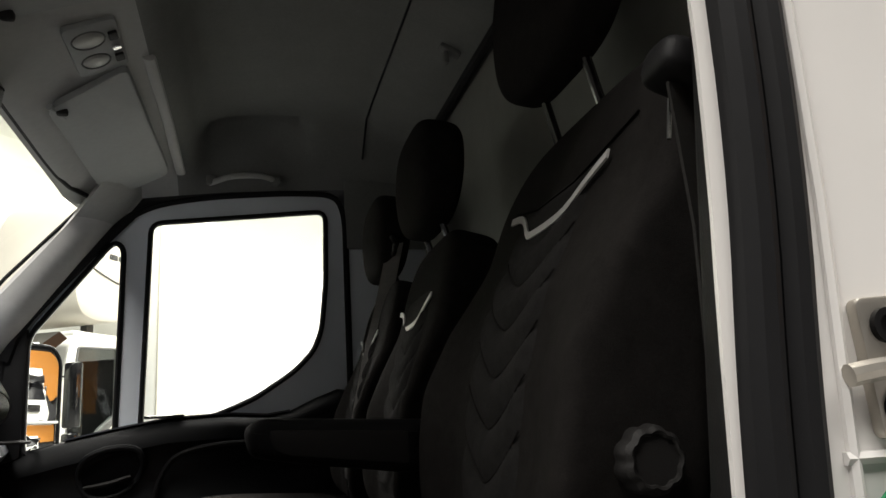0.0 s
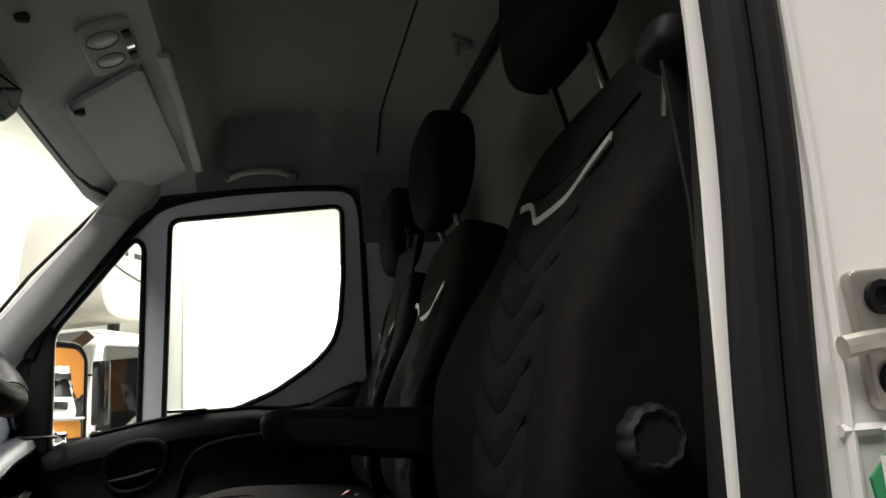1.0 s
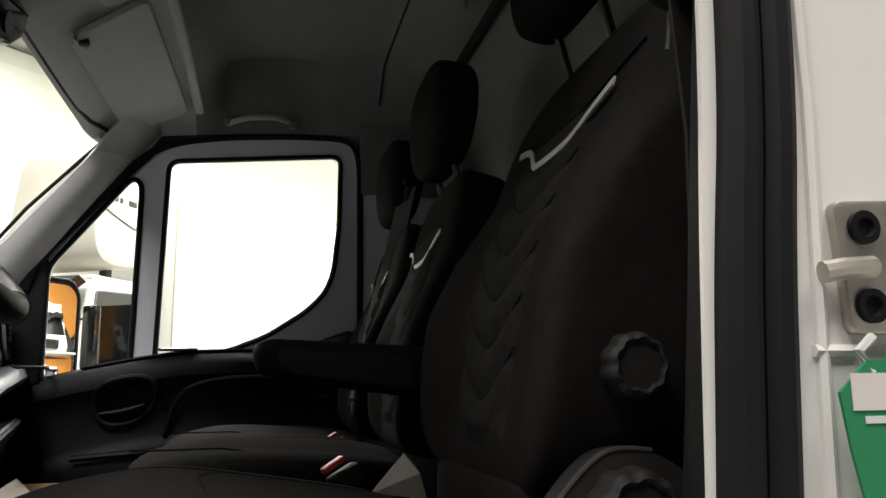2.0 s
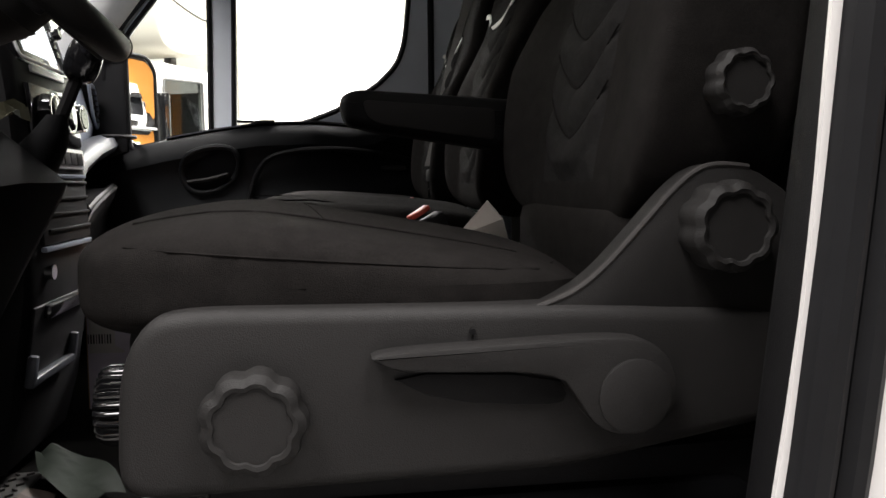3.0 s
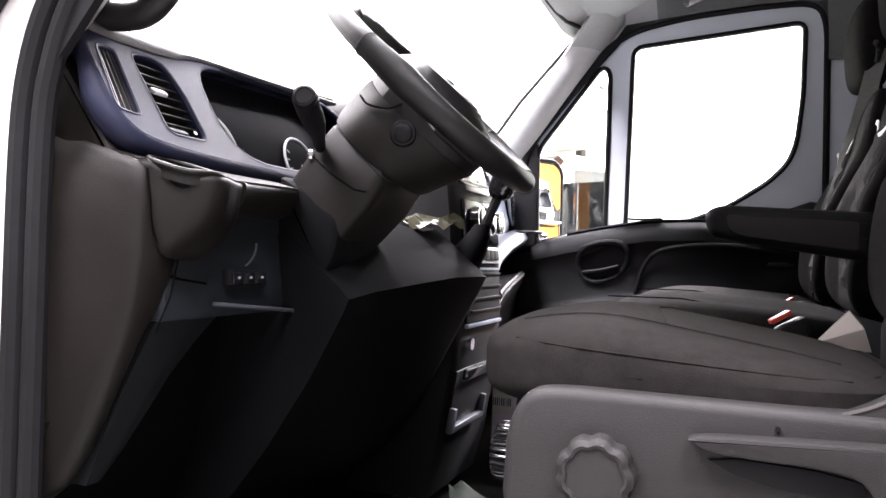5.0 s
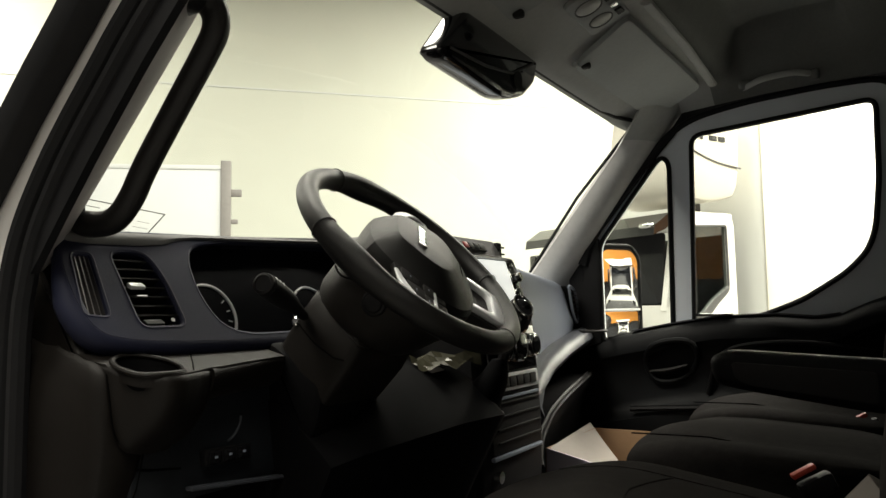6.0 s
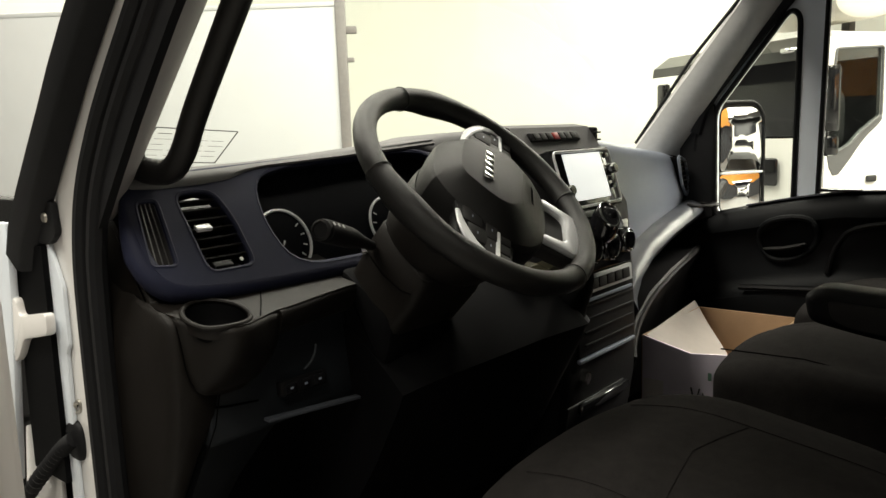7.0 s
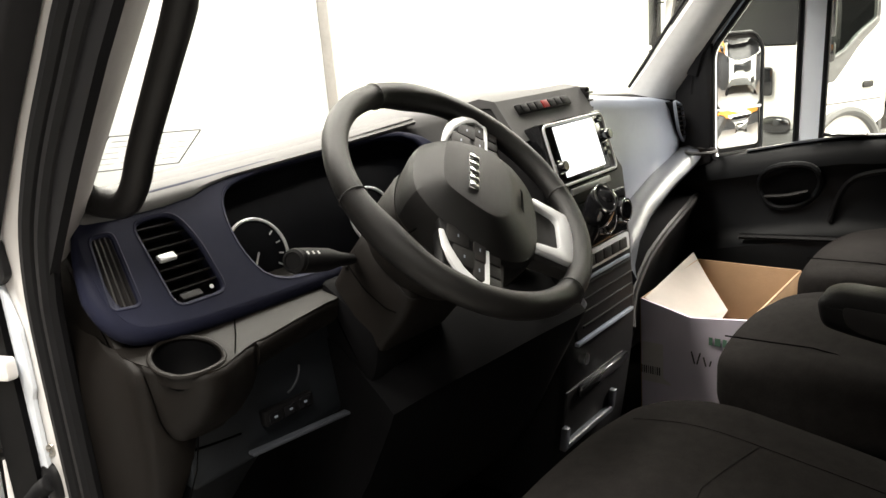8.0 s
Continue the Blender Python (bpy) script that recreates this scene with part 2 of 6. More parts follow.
def plate(outer, holes, to3d, lo, hi, bev=0.0):
    """A plate with holes: outlines in 2D, to3d(a, b, h) places them, from h = lo to hi."""
    bm = bmesh.new()
    for loop in [outer, *holes]:
        vs = [bm.verts.new(to3d(p[0], p[1], lo)) for p in loop]
        for i in range(len(vs)):
            bm.edges.new((vs[i - 1], vs[i]))
    bmesh.ops.triangle_fill(bm, edges=bm.edges[:], use_beauty=True)
    d = Vector(to3d(outer[0][0], outer[0][1], hi)) - Vector(to3d(outer[0][0], outer[0][1], lo))
    r = bmesh.ops.extrude_face_region(bm, geom=bm.faces[:])
    bmesh.ops.translate(bm, vec=d, verts=[g for g in r["geom"] if isinstance(g, bmesh.types.BMVert)])
    return bm


def prism(pts, axis, lo, hi, bev=0.0, seg=2):
    """A solid from a closed 2D outline drawn out along an axis."""
    def put(a, b, h):
        return {"x": (h, a, b), "y": (a, h, b), "z": (a, b, h)}[axis]
    bm = bmesh.new()
    vs = [bm.verts.new(put(p[0], p[1], lo)) for p in pts]
    f = bm.faces.new(vs)
    r = bmesh.ops.extrude_face_region(bm, geom=[f])
    d = Vector(put(0, 0, hi)) - Vector(put(0, 0, lo))
    bmesh.ops.translate(bm, vec=d, verts=[g for g in r["geom"] if isinstance(g, bmesh.types.BMVert)])
    if bev:
        caps = [fc for fc in bm.faces if len(fc.verts) == len(pts) and len(pts) != 4 or abs(fc.normal.dot(d.normalized())) > 0.9]
        es = {e for fc in caps for e in fc.edges}
        bmesh.ops.bevel(bm, geom=list(es), offset=bev, segments=seg, profile=0.5, affect="EDGES")
    return bm


def loft(rings, closed=True, caps=True):
    bm = bmesh.new()
    rows = [[bm.verts.new(p) for p in r] for r in rings]
    k = len(rows[0])
    for a, b in zip(rows, rows[1:]):
        for i in range(k if closed else k - 1):
            j = (i + 1) % k
            bm.faces.new((a[i], a[j], b[j], b[i]))
    if caps and closed:
        bm.faces.new(rows[0][::-1])
        bm.faces.new(rows[-1])
    return bm


def tube(path, r, seg=10, closed=False, flat=1.0, up=(0, 0, 1), caps=True):
    """Sweeps a circle, or an ellipse of the given flatness, along a path. r: a number or one for each point."""
    pts = [Vector(p) for p in path]
    n = len(pts)
    rings = []
    for i, p in enumerate(pts):
        if closed:
            t = pts[(i + 1) % n] - pts[i - 1]
        else:
            t = pts[min(i + 1, n - 1)] - pts[max(i - 1, 0)]
        t.normalize()
        a = t.cross(Vector(up))
        if a.length < 1e-3:
            a = t.cross(Vector((1, 0, 0)))
        a.normalize()
        b = a.cross(t)
        q = float(np.interp(i / (n - 1), np.linspace(0, 1, len(r)), r)) if isinstance(r, (list, tuple)) else r
        rings.append([p + a * (q * math.cos(w)) + b * (q * flat * math.sin(w)) for w in [2 * math.pi * j / seg for j in range(seg)]])
    if closed:
        rings.append(rings[0])
        bm = loft(rings, True, False)
        bmesh.ops.remove_doubles(bm, verts=bm.verts, dist=1e-6)
        return bm
    return loft(rings, True, caps)


def ribbon(path, wide, thick):
    """A flat band along a path; wide: the direction and half width as a vector."""
    w = Vector(wide)
    rings = []
    pts = [Vector(p) for p in path]
    for i, p in enumerate(pts):
        t = (pts[min(i + 1, len(pts) - 1)] - pts[max(i - 1, 0)]).normalized()
        nn = t.cross(w).normalized() * thick
        rings.append([p - w - nn, p + w - nn, p + w + nn, p - w + nn])
    return loft(rings)


def lathe(profile, m, seg=24, lobes=0, depth=0.0):
    """Turns (radius, height) pairs round the local z axis of m; lobes scallop the rim."""
    rings = []
    for r, h in profile:
        ring = []
        for j in range(seg):
            w = 2 * math.pi * j / seg
            q = r * (1 - depth * (0.5 - 0.5 * math.cos(lobes * w)) ** 2) if lobes and r > 0.5 * max(p[0] for p in profile) else r
            ring.append(m @ Vector((q * math.cos(w), q * math.sin(w), h)))
        rings.append(ring)
    bm = loft(rings)
    return bm


def blob(c, s, e=4.0, res=10, shape=None, m=None):
    """A cushion: a rounded box with half sizes s; shape(p) bends its unit points, each run -1 to 1."""
    bm = bmesh.new()
    bmesh.ops.create_cube(bm, size=2)
    bmesh.ops.subdivide_edges(bm, edges=bm.edges[:], cuts=res, use_grid_fill=True)
    mm = Matrix.Translation(c) @ (m or Matrix())
    for v in bm.verts:
        p = v.co.copy()
        d = (abs(p.x) ** e + abs(p.y) ** e + abs(p.z) ** e) ** (1 / e)
        p = p / d
        if shape:
            p = shape(p)
        v.co = mm @ Vector((p.x * s[0], p.y * s[1], p.z * s[2]))
    return bm


def axes(o, x, y, z):
    m = Matrix((x, y, z)).transposed().to_4x4()
    m.translation = o
    return m


def along(o, z, up=(0, 0, 1)):
    """A pose at o whose local z points along z."""
    z = Vector(z).normalized()
    x = Vector(up).cross(z)
    if x.length < 1e-3:
        x = Vector((1, 0, 0))
    x.normalize()
    return axes(o, x, z.cross(x), z)


# ---- the hall ----
YC = 1.035
structure("floor_hall", rbox((-2, 3, -0.80), (38, 26, 0.10), 0), M_HALLFLOOR, "grey carpeted exhibition hall floor", "floor")
FRONT = Matrix.Translation((-10.5, 7.5, 0)) @ pose(0, 0, 0, 0, 0, 46.5)


def on_front(bm):
    """Turns a piece drawn along x onto the slanting front wall of the hall."""
    bm.transform(FRONT)
    return bm


structure("wall_hall_front", on_front(rbox((0, 0.1, 2.9), (27, 0.2, 7.4), 0)), M_HALLWALL, "cream painted exhibition hall wall", "wall")
structure("wall_hall_end", rbox((-20.5, 3, 2.9), (0.2, 26, 7.4), 0), M_HALLWALL, "cream painted exhibition hall wall", "wall")
structure("wall_hall_right", rbox((-2, 16.0, 2.9), (38, 0.2, 7.4), 0), M_HALLWALL, "cream painted exhibition hall wall", "wall")
# Left and rear walls are added out of view, dark to cut fill light
structure("wall_hall_left", rbox((-2, -8.0, 2.9), (38, 0.2, 7.4), 0), M_DIMWALL, "hall wall added out of view, dark to limit bounced light", "wall")
structure("wall_hall_rear", rbox((16.0, 3, 2.9), (0.2, 26, 7.4), 0), M_DIMWALL, "hall wall added out of view, dark to limit bounced light", "wall")
# Ceiling tone is lowered to weaken the light bounced into the cab
structure("ceiling_hall", rbox((-2, 3, 6.75), (38, 26, 0.1), 0), M_HALLCEIL, "pale exhibition hall ceiling", "ceiling")
structure("trim_hall", on_front(rbox((0, -0.006, 4.5), (26, 0.012, 0.022), 0)), M_PANEL, "thin horizontal joint strip on the hall wall", "trim")

board = thing("display_board", (-5.97, 5.66, -0.75), "pale grey display board on a dark post", "board")
BOARD = Matrix.Translation((-5.97, 5.66, 0)) @ pose(0, 0, 0, 0, 0, 40)


def on_board(bm):
    bm.transform(BOARD)
    return bm


part("panel", on_board(rbox((-2.05, 0.0, 0.756), (4.0, 0.05, 3.011), 0.01)), M_PANEL, board)
part("top_rail", on_board(rbox((-2.05, 0.0, 2.271), (4.0, 0.07, 0.05), 0.008)), M_PANEL, board)
part("post", on_board(rbox((0, 0, 0.801), (0.11, 0.09, 3.101), 0.01)), M_POST, board, "dark grey upright post")
part("bracket", on_board(rbox((0.11, 0, 1.991), (0.12, 0.06, 0.08), 0.01)), M_POST, board)
part("bracket", on_board(rbox((0.09, 0, 1.671), (0.08, 0.05, 0.05), 0.01)), M_POST, board)

# ---- cab shell ----
structure("floor_cab", rbox((-0.05, YC, -0.025), (1.75, 1.86, 0.05), 0.004), M_CARPET, "black rubber mat on the cab floor", "floor")
structure("firewall", rbox((-0.93, YC, 0.30), (0.06, 1.86, 0.80), 0.01), M_BLACK, "black firewall under the dashboard", "wall")
structure("sill_left", rbox((-0.06, 0.10, -0.10), (1.1, 0.14, 0.14), 0.02), M_WHITE, "white painted door sill", "sill")

A_IN = [(-0.587, -0.03), (-0.587, 0.40), (-0.587, 0.62), (-0.580, 0.70), (-0.558, 0.775), (-0.507, 0.85), (-0.464, 0.90), (-0.416, 0.95), (-0.370, 1.0), (-0.275, 1.095), (-0.18, 1.18), (-0.07, 1.255), (0.06, 1.295), (0.22, 1.30), (0.36, 1.287), (0.408, 1.22),
        (0.408, 0.82), (0.404, 0.71), (0.398, 0.63), (0.393, 0.54), (0.389, 0.46), (0.382, 0.38), (0.365, 0.25), (0.327, 0.05), (0.307, -0.03)]
A_OUT = [(-0.650, -0.20), (-0.650, 0.70), (-0.615, 0.765), (-0.555, 0.85), (-0.510, 0.90), (-0.462, 0.95), (-0.414, 1.0), (-0.32, 1.10), (-0.22, 1.20), (-0.10, 1.30), (0.05, 1.37), (0.90, 1.40), (0.90, -0.20)]


def inset(x):
    """How far inward the door opening's flange lies: deeper towards the windscreen."""
    f = min(1.0, max(0.0, (0.20 - x) / 0.45))
    return 0.055 * f * f * (3 - 2 * f)


structure("wall_left", plate(A_OUT, [chaikin(A_IN, 1)], lambda a, b, h: (a, h + inset(a), b), 0.050, 0.0535), M_WHITE, "white painted body side round the driver's door opening", "body side")
seal = [(-0.573, 0.0), (-0.573, 0.40), (-0.573, 0.62), (-0.566, 0.70), (-0.543, 0.775), (-0.492, 0.85), (-0.449, 0.90), (-0.401, 0.95), (-0.355, 1.0), (-0.26, 1.085), (-0.165, 1.165), (-0.055, 1.24), (0.06, 1.285), (0.22, 1.297), (0.37, 1.297), (0.43, 1.24),
        (0.432, 0.82), (0.428, 0.70), (0.417, 0.60), (0.412, 0.53), (0.407, 0.46), (0.400, 0.39), (0.388, 0.27), (0.348, 0.05), (0.336, 0.0)]
sp = chaikin([(x, 0.050 + 1.10 * inset(x), z) for x, z in seal], 2, False)
sp2 = [p + (Vector((0.026, 0.003, 0)) if p.x > 0.2 else Vector((0.026, 0.004, 0.0 if p.z < 0.7 else -0.006))) for p in sp]
structure("trim_door_seal", join(tube(sp, 0.0140, 10, up=(0, 1, 0)), tube(sp2, 0.0130, 10, up=(0, 1, 0))), M_RUBBER, "black double rubber seal round the door opening", "door seal")
structure("trim_seal_base", prism([(-0.583, 0.0), (-0.583, 0.62), (-0.576, 0.70), (-0.550, 0.775), (-0.500, 0.85), (-0.457, 0.90), (-0.409, 0.95), (-0.363, 1.0), (-0.275, 1.08), (-0.18, 1.16), (-0.10, 1.18), (-0.185, 1.08), (-0.270, 1.0), (-0.320, 0.95), (-0.366, 0.90), (-0.411, 0.85), (-0.462, 0.79), (-0.520, 0.72), (-0.548, 0.66), (-0.550, 0.0)], "y", 0.110, 0.121), M_RUBBER, "black rubber strip behind the door seal", "door seal")
rows = []
for z, xo, xi in ((0.66, -0.694, -0.671), (0.70, -0.676, -0.656), (0.75, -0.636, -0.625), (0.80, -0.592, -0.583), (0.85, -0.547, -0.539), (0.90, -0.504, -0.495), (0.95, -0.456, -0.446), (1.00, -0.405, -0.396), (1.10, -0.309, -0.301), (1.20, -0.209, -0.201), (1.30, -0.099, -0.091), (1.37, -0.014, -0.011)):
    rows.append([(xo, 0.075, z), (xo + 0.003, 0.079, z - 0.003), (xi + 0.002, 0.102, z - 0.003), (xi, 0.1035, z), (xi - 0.03, 0.1035, z + 0.02), (xo - 0.03, 0.075, z + 0.02)])
structure("trim_outer_pillar", loft(rows), M_RUBBER, "black outer moulding along the windscreen pillar", "moulding", 50)
# Solid black plate stands in for the shade inside the open gap
structure("wall_left_fender_gap_shade", prism([(-0.727, 0.688), (-0.645, 0.694), (-0.648, 0.356), (-0.750, 0.356), (-0.747, 0.493), (-0.740, 0.571), (-0.769, 0.643)], "y", 0.0900, 0.1050), M_MATT, "black sheet for the shade in the gap between the fender and the hinge post", "body side")
structure("trim_outer_pillar_foot", prism(corner([(-0.664, 0.696), (-0.658, 0.752), (-0.612, 0.756), (-0.606, 0.712), (-0.630, 0.696)], 0.008), "y", 0.094, 0.1045, 0.003), M_RUBBER, "black foot of the outer pillar moulding", "moulding")
structure("trim_outer_pillar_screw", lathe([(0.0001, 0), (0.007, 0), (0.006, 0.003), (0.0001, 0.003)], along(Vector((-0.631, 0.094, 0.733)), (0, -1, 0)), 14), M_STEEL, "small screw in the moulding foot", "screw")
structure("wall_left_inner", prism([(0.340, -0.02), (0.378, 0.30), (0.402, 0.53), (0.430, 0.82), (0.440, 1.29), (0.78, 1.36), (0.78, -0.02)], "y", 0.062, 0.094, 0.008), M_BLACK, "black inner trim of the pillar behind the driver's door", "pillar trim")
structure("wall_rear", rbox((0.69, YC, 0.68), (0.05, 1.84, 1.40), 0.004), M_REAR, "grey painted rear wall of the cab", "wall")
structure("trim_rear_seal", tube([(0.645, 0.15, 1.375), (0.645, 1.9, 1.375)], 0.013, 8), M_RUBBER, "black seal along the top of the rear wall", "seal")
hook = thing("coat_hook", (0.585, 1.20, 1.395), "small grey coat hook on the rear roof panel", "hook")
part("plate", rbox((0.585, 1.20, 1.396), (0.05, 0.028, 0.012), 0.004, m=pose(0, 0, 0, 0, 28, 0)), M_LINER, hook)
part("peg", rbox((0.575, 1.20, 1.378), (0.012, 0.02, 0.03), 0.004), M_LINER, hook)

ROOF = [(-0.315, 1.212), (-0.295, 1.214), (-0.275, 1.224), (-0.20, 1.272), (-0.10, 1.305), (-0.04, 1.322), (-0.01, 1.335), (0.015, 1.385), (0.05, 1.43), (0.10, 1.448), (0.20, 1.456), (0.35, 1.455), (0.46, 1.452), (0.475, 1.447), (0.56, 1.412), (0.645, 1.378), (0.70, 1.37)]


def roof_z(x, y):
    z = np.interp(x, [p[0] for p in ROOF], [p[1] for p in ROOF])
    zs = np.interp(x, [-0.315, -0.27, -0.2, -0.06, 0.1, 0.4, 0.7], [1.19, 1.205, 1.235, 1.25, 1.265, 1.278, 1.27])
    s = min(1.0, max(0.0, (abs(y - YC) - 0.66) / 0.175))
    bx = max(0.0, 1 - max(0.0, abs(x - 0.165) - 0.125) / 0.025)
    by = max(0.0, 1 - max(0.0, abs(y - 1.790) - 0.030) / 0.025)
    return z + (zs - z) * s ** 2 + 0.045 * bx * by


rings = []
xs = sorted({p[0] for p in ROOF} | {-0.25, -0.15, 0.015, 0.028, 0.04, 0.065, 0.15, 0.29, 0.315, 0.41, 0.6})
for x in xs:
    ys = [YC + 0.835 * (-1 + 2 * i / 72) for i in range(73)]
    bow = [x + (0.05 * max(0, (abs(y - YC) - 0.70) / 0.135) ** 2 if x < -0.28 else 0.0) for y in ys]
    rings.append([(bx, y, roof_z(x, y)) for bx, y in zip(bow, ys)] + [(bx, y, roof_z(x, y) + 0.05) for bx, y in zip(reversed(bow), reversed(ys))])
ceil = structure("ceiling", loft(rings), [M_LINER, M_HEADER], "grey felt headliner with a raised centre, its front paled as if lit", "ceiling", 50)
for poly in ceil.data.polygons:
    c = poly.center
    # Front faces get the paler grey, painting light from the windscreen
    poly.material_index = 1 if c.x < -0.03 else 0

structure("trim_roof_joint", tube([(0.476, y, roof_z(0.476, y) - 0.0005) for y in [0.22 + 0.1 * i for i in range(17)]], 0.003, 6), M_RUBBER, "thin dark joint between the roof panels", "trim")

# windscreen
WB, WT = [], []
for i in range(17):
    f = -1 + i / 8
    WB.append((-0.83 + (0.205 if f > 0 else 0.16) * f * f, YC + (0.79 if f > 0 else 0.80) * f, 0.765 + 0.01 * f * f))
    WT.append((-0.305 + (0.05 if f > 0 else 0.015) * f ** 10, YC + 0.765 * f, 1.218))
WM = [((a[0] + b[0]) / 2 - 0.012, (a[1] + b[1]) / 2, (a[2] + b[2]) / 2 + 0.012) for a, b in zip(WB, WT)]
pane = structure("window_1", loft([WB, WM, WT], False, False), M_GLASS, "clear windscreen with a warning label in a corner", "windscreen")
pane.visible_shadow = False
structure("trim_windscreen", join(tube([(x + 0.004, y, z) for x, y, z in WT], 0.006, 6), tube([WB[-1], ((WB[-1][0] + WT[-1][0]) / 2 - 0.010, (WB[-1][1] + WT[-1][1]) / 2, (WB[-1][2] + WT[-1][2]) / 2 + 0.010), WT[-1]], 0.005, 6),
                                  tube([WB[0], ((WB[0][0] + WT[0][0]) / 2 - 0.010, (WB[0][1] + WT[0][1]) / 2, (WB[0][2] + WT[0][2]) / 2 + 0.010), WT[0]], 0.005, 6)), M_RUBBER, "thin black seal round the windscreen", "seal")


def pillar(name, lo_in, hi_in, lo_out, hi_out, bulge, back, mats, label):
    """Windscreen pillar trim between the windscreen's edge and the door frame."""
    rows = []
    for i in range(21):
        f = 1.36 * i / 20
        a, b = lo_in.lerp(hi_in, f), lo_out.lerp(hi_out, f)
        if f > 0.78:
            a = a + Vector((0.012, math.copysign(0.050, bulge.y), 0.0)) * min(1.4, (f - 0.78) / 0.22) ** 2
        ring = []
        for j in range(9):
            g = j / 8
            p = a.lerp(b, g) + bulge * math.sin(math.pi * g) * min(1.0, max(0.0, (1.12 - f) / 0.35))
            ring.append(p)
        for j in range(8, -1, -1):
            ring.append(a.lerp(b, j / 8) + back)
        rows.append(ring)
    ob = structure(name, loft(rows), mats, label, "pillar trim", 50)
    for poly in ob.data.polygons:
        poly.material_index = 1 if poly.center.z > 1.165 else 0
    return ob


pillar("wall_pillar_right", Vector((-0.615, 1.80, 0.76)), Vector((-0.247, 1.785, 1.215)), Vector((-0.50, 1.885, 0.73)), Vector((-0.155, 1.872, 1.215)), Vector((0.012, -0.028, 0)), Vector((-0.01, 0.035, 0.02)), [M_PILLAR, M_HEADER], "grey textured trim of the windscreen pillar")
# Left trim takes the darker copy, which stands in for shade
pillar("wall_pillar_left", Vector((-0.606, 0.185, 0.74)), Vector((-0.257, 0.255, 1.215)), Vector((-0.537, 0.112, 0.72)), Vector((-0.098, 0.120, 1.20)), Vector((0.006, 0.012, 0)), Vector((-0.03, 0.012, 0.02)), [M_PILLARSHADE, M_PILLARSHADE], "grey textured trim of the windscreen pillar beside the driver, darkened for shade")

# passenger door
D_GLASS = [(-0.11, 1.169), (0.369, 1.21), (0.366, 1.0), (0.352, 0.865), (0.33, 0.805), (0.277, 0.75), (0.169, 0.68), (0.065, 0.639), (-0.122, 0.600)]
D_QUART = [(-0.205, 1.118), (-0.178, 1.10), (-0.184, 0.58), (-0.398, 0.56), (-0.402, 0.862)]
D_OUT = [(0.428, 0.05), (0.428, 0.75), (0.425, 1.20), (0.398, 1.262), (0.25, 1.262), (0.05, 1.248), (-0.09, 1.224), (-0.16, 1.19), (-0.22, 1.135), (-0.44, 0.875), (-0.455, 0.78), (-0.455, 0.05)]
g_out, q_out, d_out = corner(D_GLASS, 0.03), corner(D_QUART, 0.03), corner(D_OUT, 0.06)
door = tagged(new("door_1"), "closed passenger door in white metal and black trim", "door", "", "structure")
door.location = (0, 1.9, 0)
BASE[door.name] = Vector((0, 1.9, 0))
part("door_frame", plate(d_out, [g_out, q_out], lambda a, b, h: (a, h, b), 1.868, 1.90), M_DOORPAINT, door, "pale painted metal window frame")
for nm, o in (("window_seal", g_out), ("window_seal", q_out)):
    part(nm, tube([(p[0], 1.868, p[1]) for p in o], 0.0075, 8, closed=True, flat=1.3, up=(0, 1, 0)), M_RUBBER, door, "black rubber window seal")
part("frame_seal", tube([(p[0], 1.862, p[1]) for p in d_out[5:-6]], 0.009, 8, up=(0, 1, 0)), M_RUBBER, door, "black rubber seal along the door frame")
part("sail_seal", tube(chaikin([(-0.150, 1.858, 1.196), (-0.215, 1.856, 1.134), (-0.325, 1.855, 1.006), (-0.428, 1.855, 0.882), (-0.452, 1.855, 0.80)], 1, False), [0.010, 0.016, 0.018, 0.018, 0.018], 8, up=(0, 1, 0), flat=0.6), M_RUBBER, door, "thick black seal along the sloping door edge")
for o in (g_out, q_out):
    pn = part("pane", plate(o, [], lambda a, b, h: (a, h, b), 1.882, 1.886), M_GLASS, door, "clear side window glass", flat=True)
    pn.visible_shadow = False
TRIM_TOP = [(-0.47, 0.545), (-0.40, 0.570), (-0.30, 0.592), (-0.18, 0.615), (-0.05, 0.635), (0.10, 0.640), (0.20, 0.632), (0.26, 0.640), (0.33, 0.672), (0.39, 0.694), (0.425, 0.690)]
rows = []
for x, zt in TRIM_TOP:
    k = 0.0 if x > -0.36 else 0.03
    sec = [(1.893, zt - 0.004), (1.862, zt + 0.002), (1.835 + k, zt - 0.006), (1.815 + k, zt - 0.03), (1.812 + k, zt - 0.06), (1.83 + k, zt - 0.085), (1.845, zt - 0.11), (1.847, zt - 0.20), (1.83, zt - 0.235), (1.80, zt - 0.25), (1.795, zt - 0.30), (1.81, 0.12), (1.84, 0.05), (1.893, 0.05)]
    rows.append([(x, y, z) for y, z in sec])
trim = part("door_trim", loft(rows), M_DOORTRIM, door, "black moulded door trim", 40)
# Paler ribbon paints the sheen on the black trim's top
part("belt_ledge_sheen", ribbon([(x, 1.852, zt + 0.004) for x, zt in TRIM_TOP[2:8]], (0, 0.012, 0), 0.002), M_LIP, trim, "pale strip painted as sheen on top of the door trim")
ring = chaikin([(-0.267, 1.838, 0.502), (-0.234, 1.835, 0.563), (-0.124, 1.833, 0.577), (-0.098, 1.833, 0.53), (-0.138, 1.836, 0.462), (-0.231, 1.840, 0.442)], 2)
for p in ring:
    p.y = float(np.interp(p.z, [0.44, 0.50, 0.525, 0.55, 0.58], [1.840, 1.838, 1.822, 1.805, 1.806]))
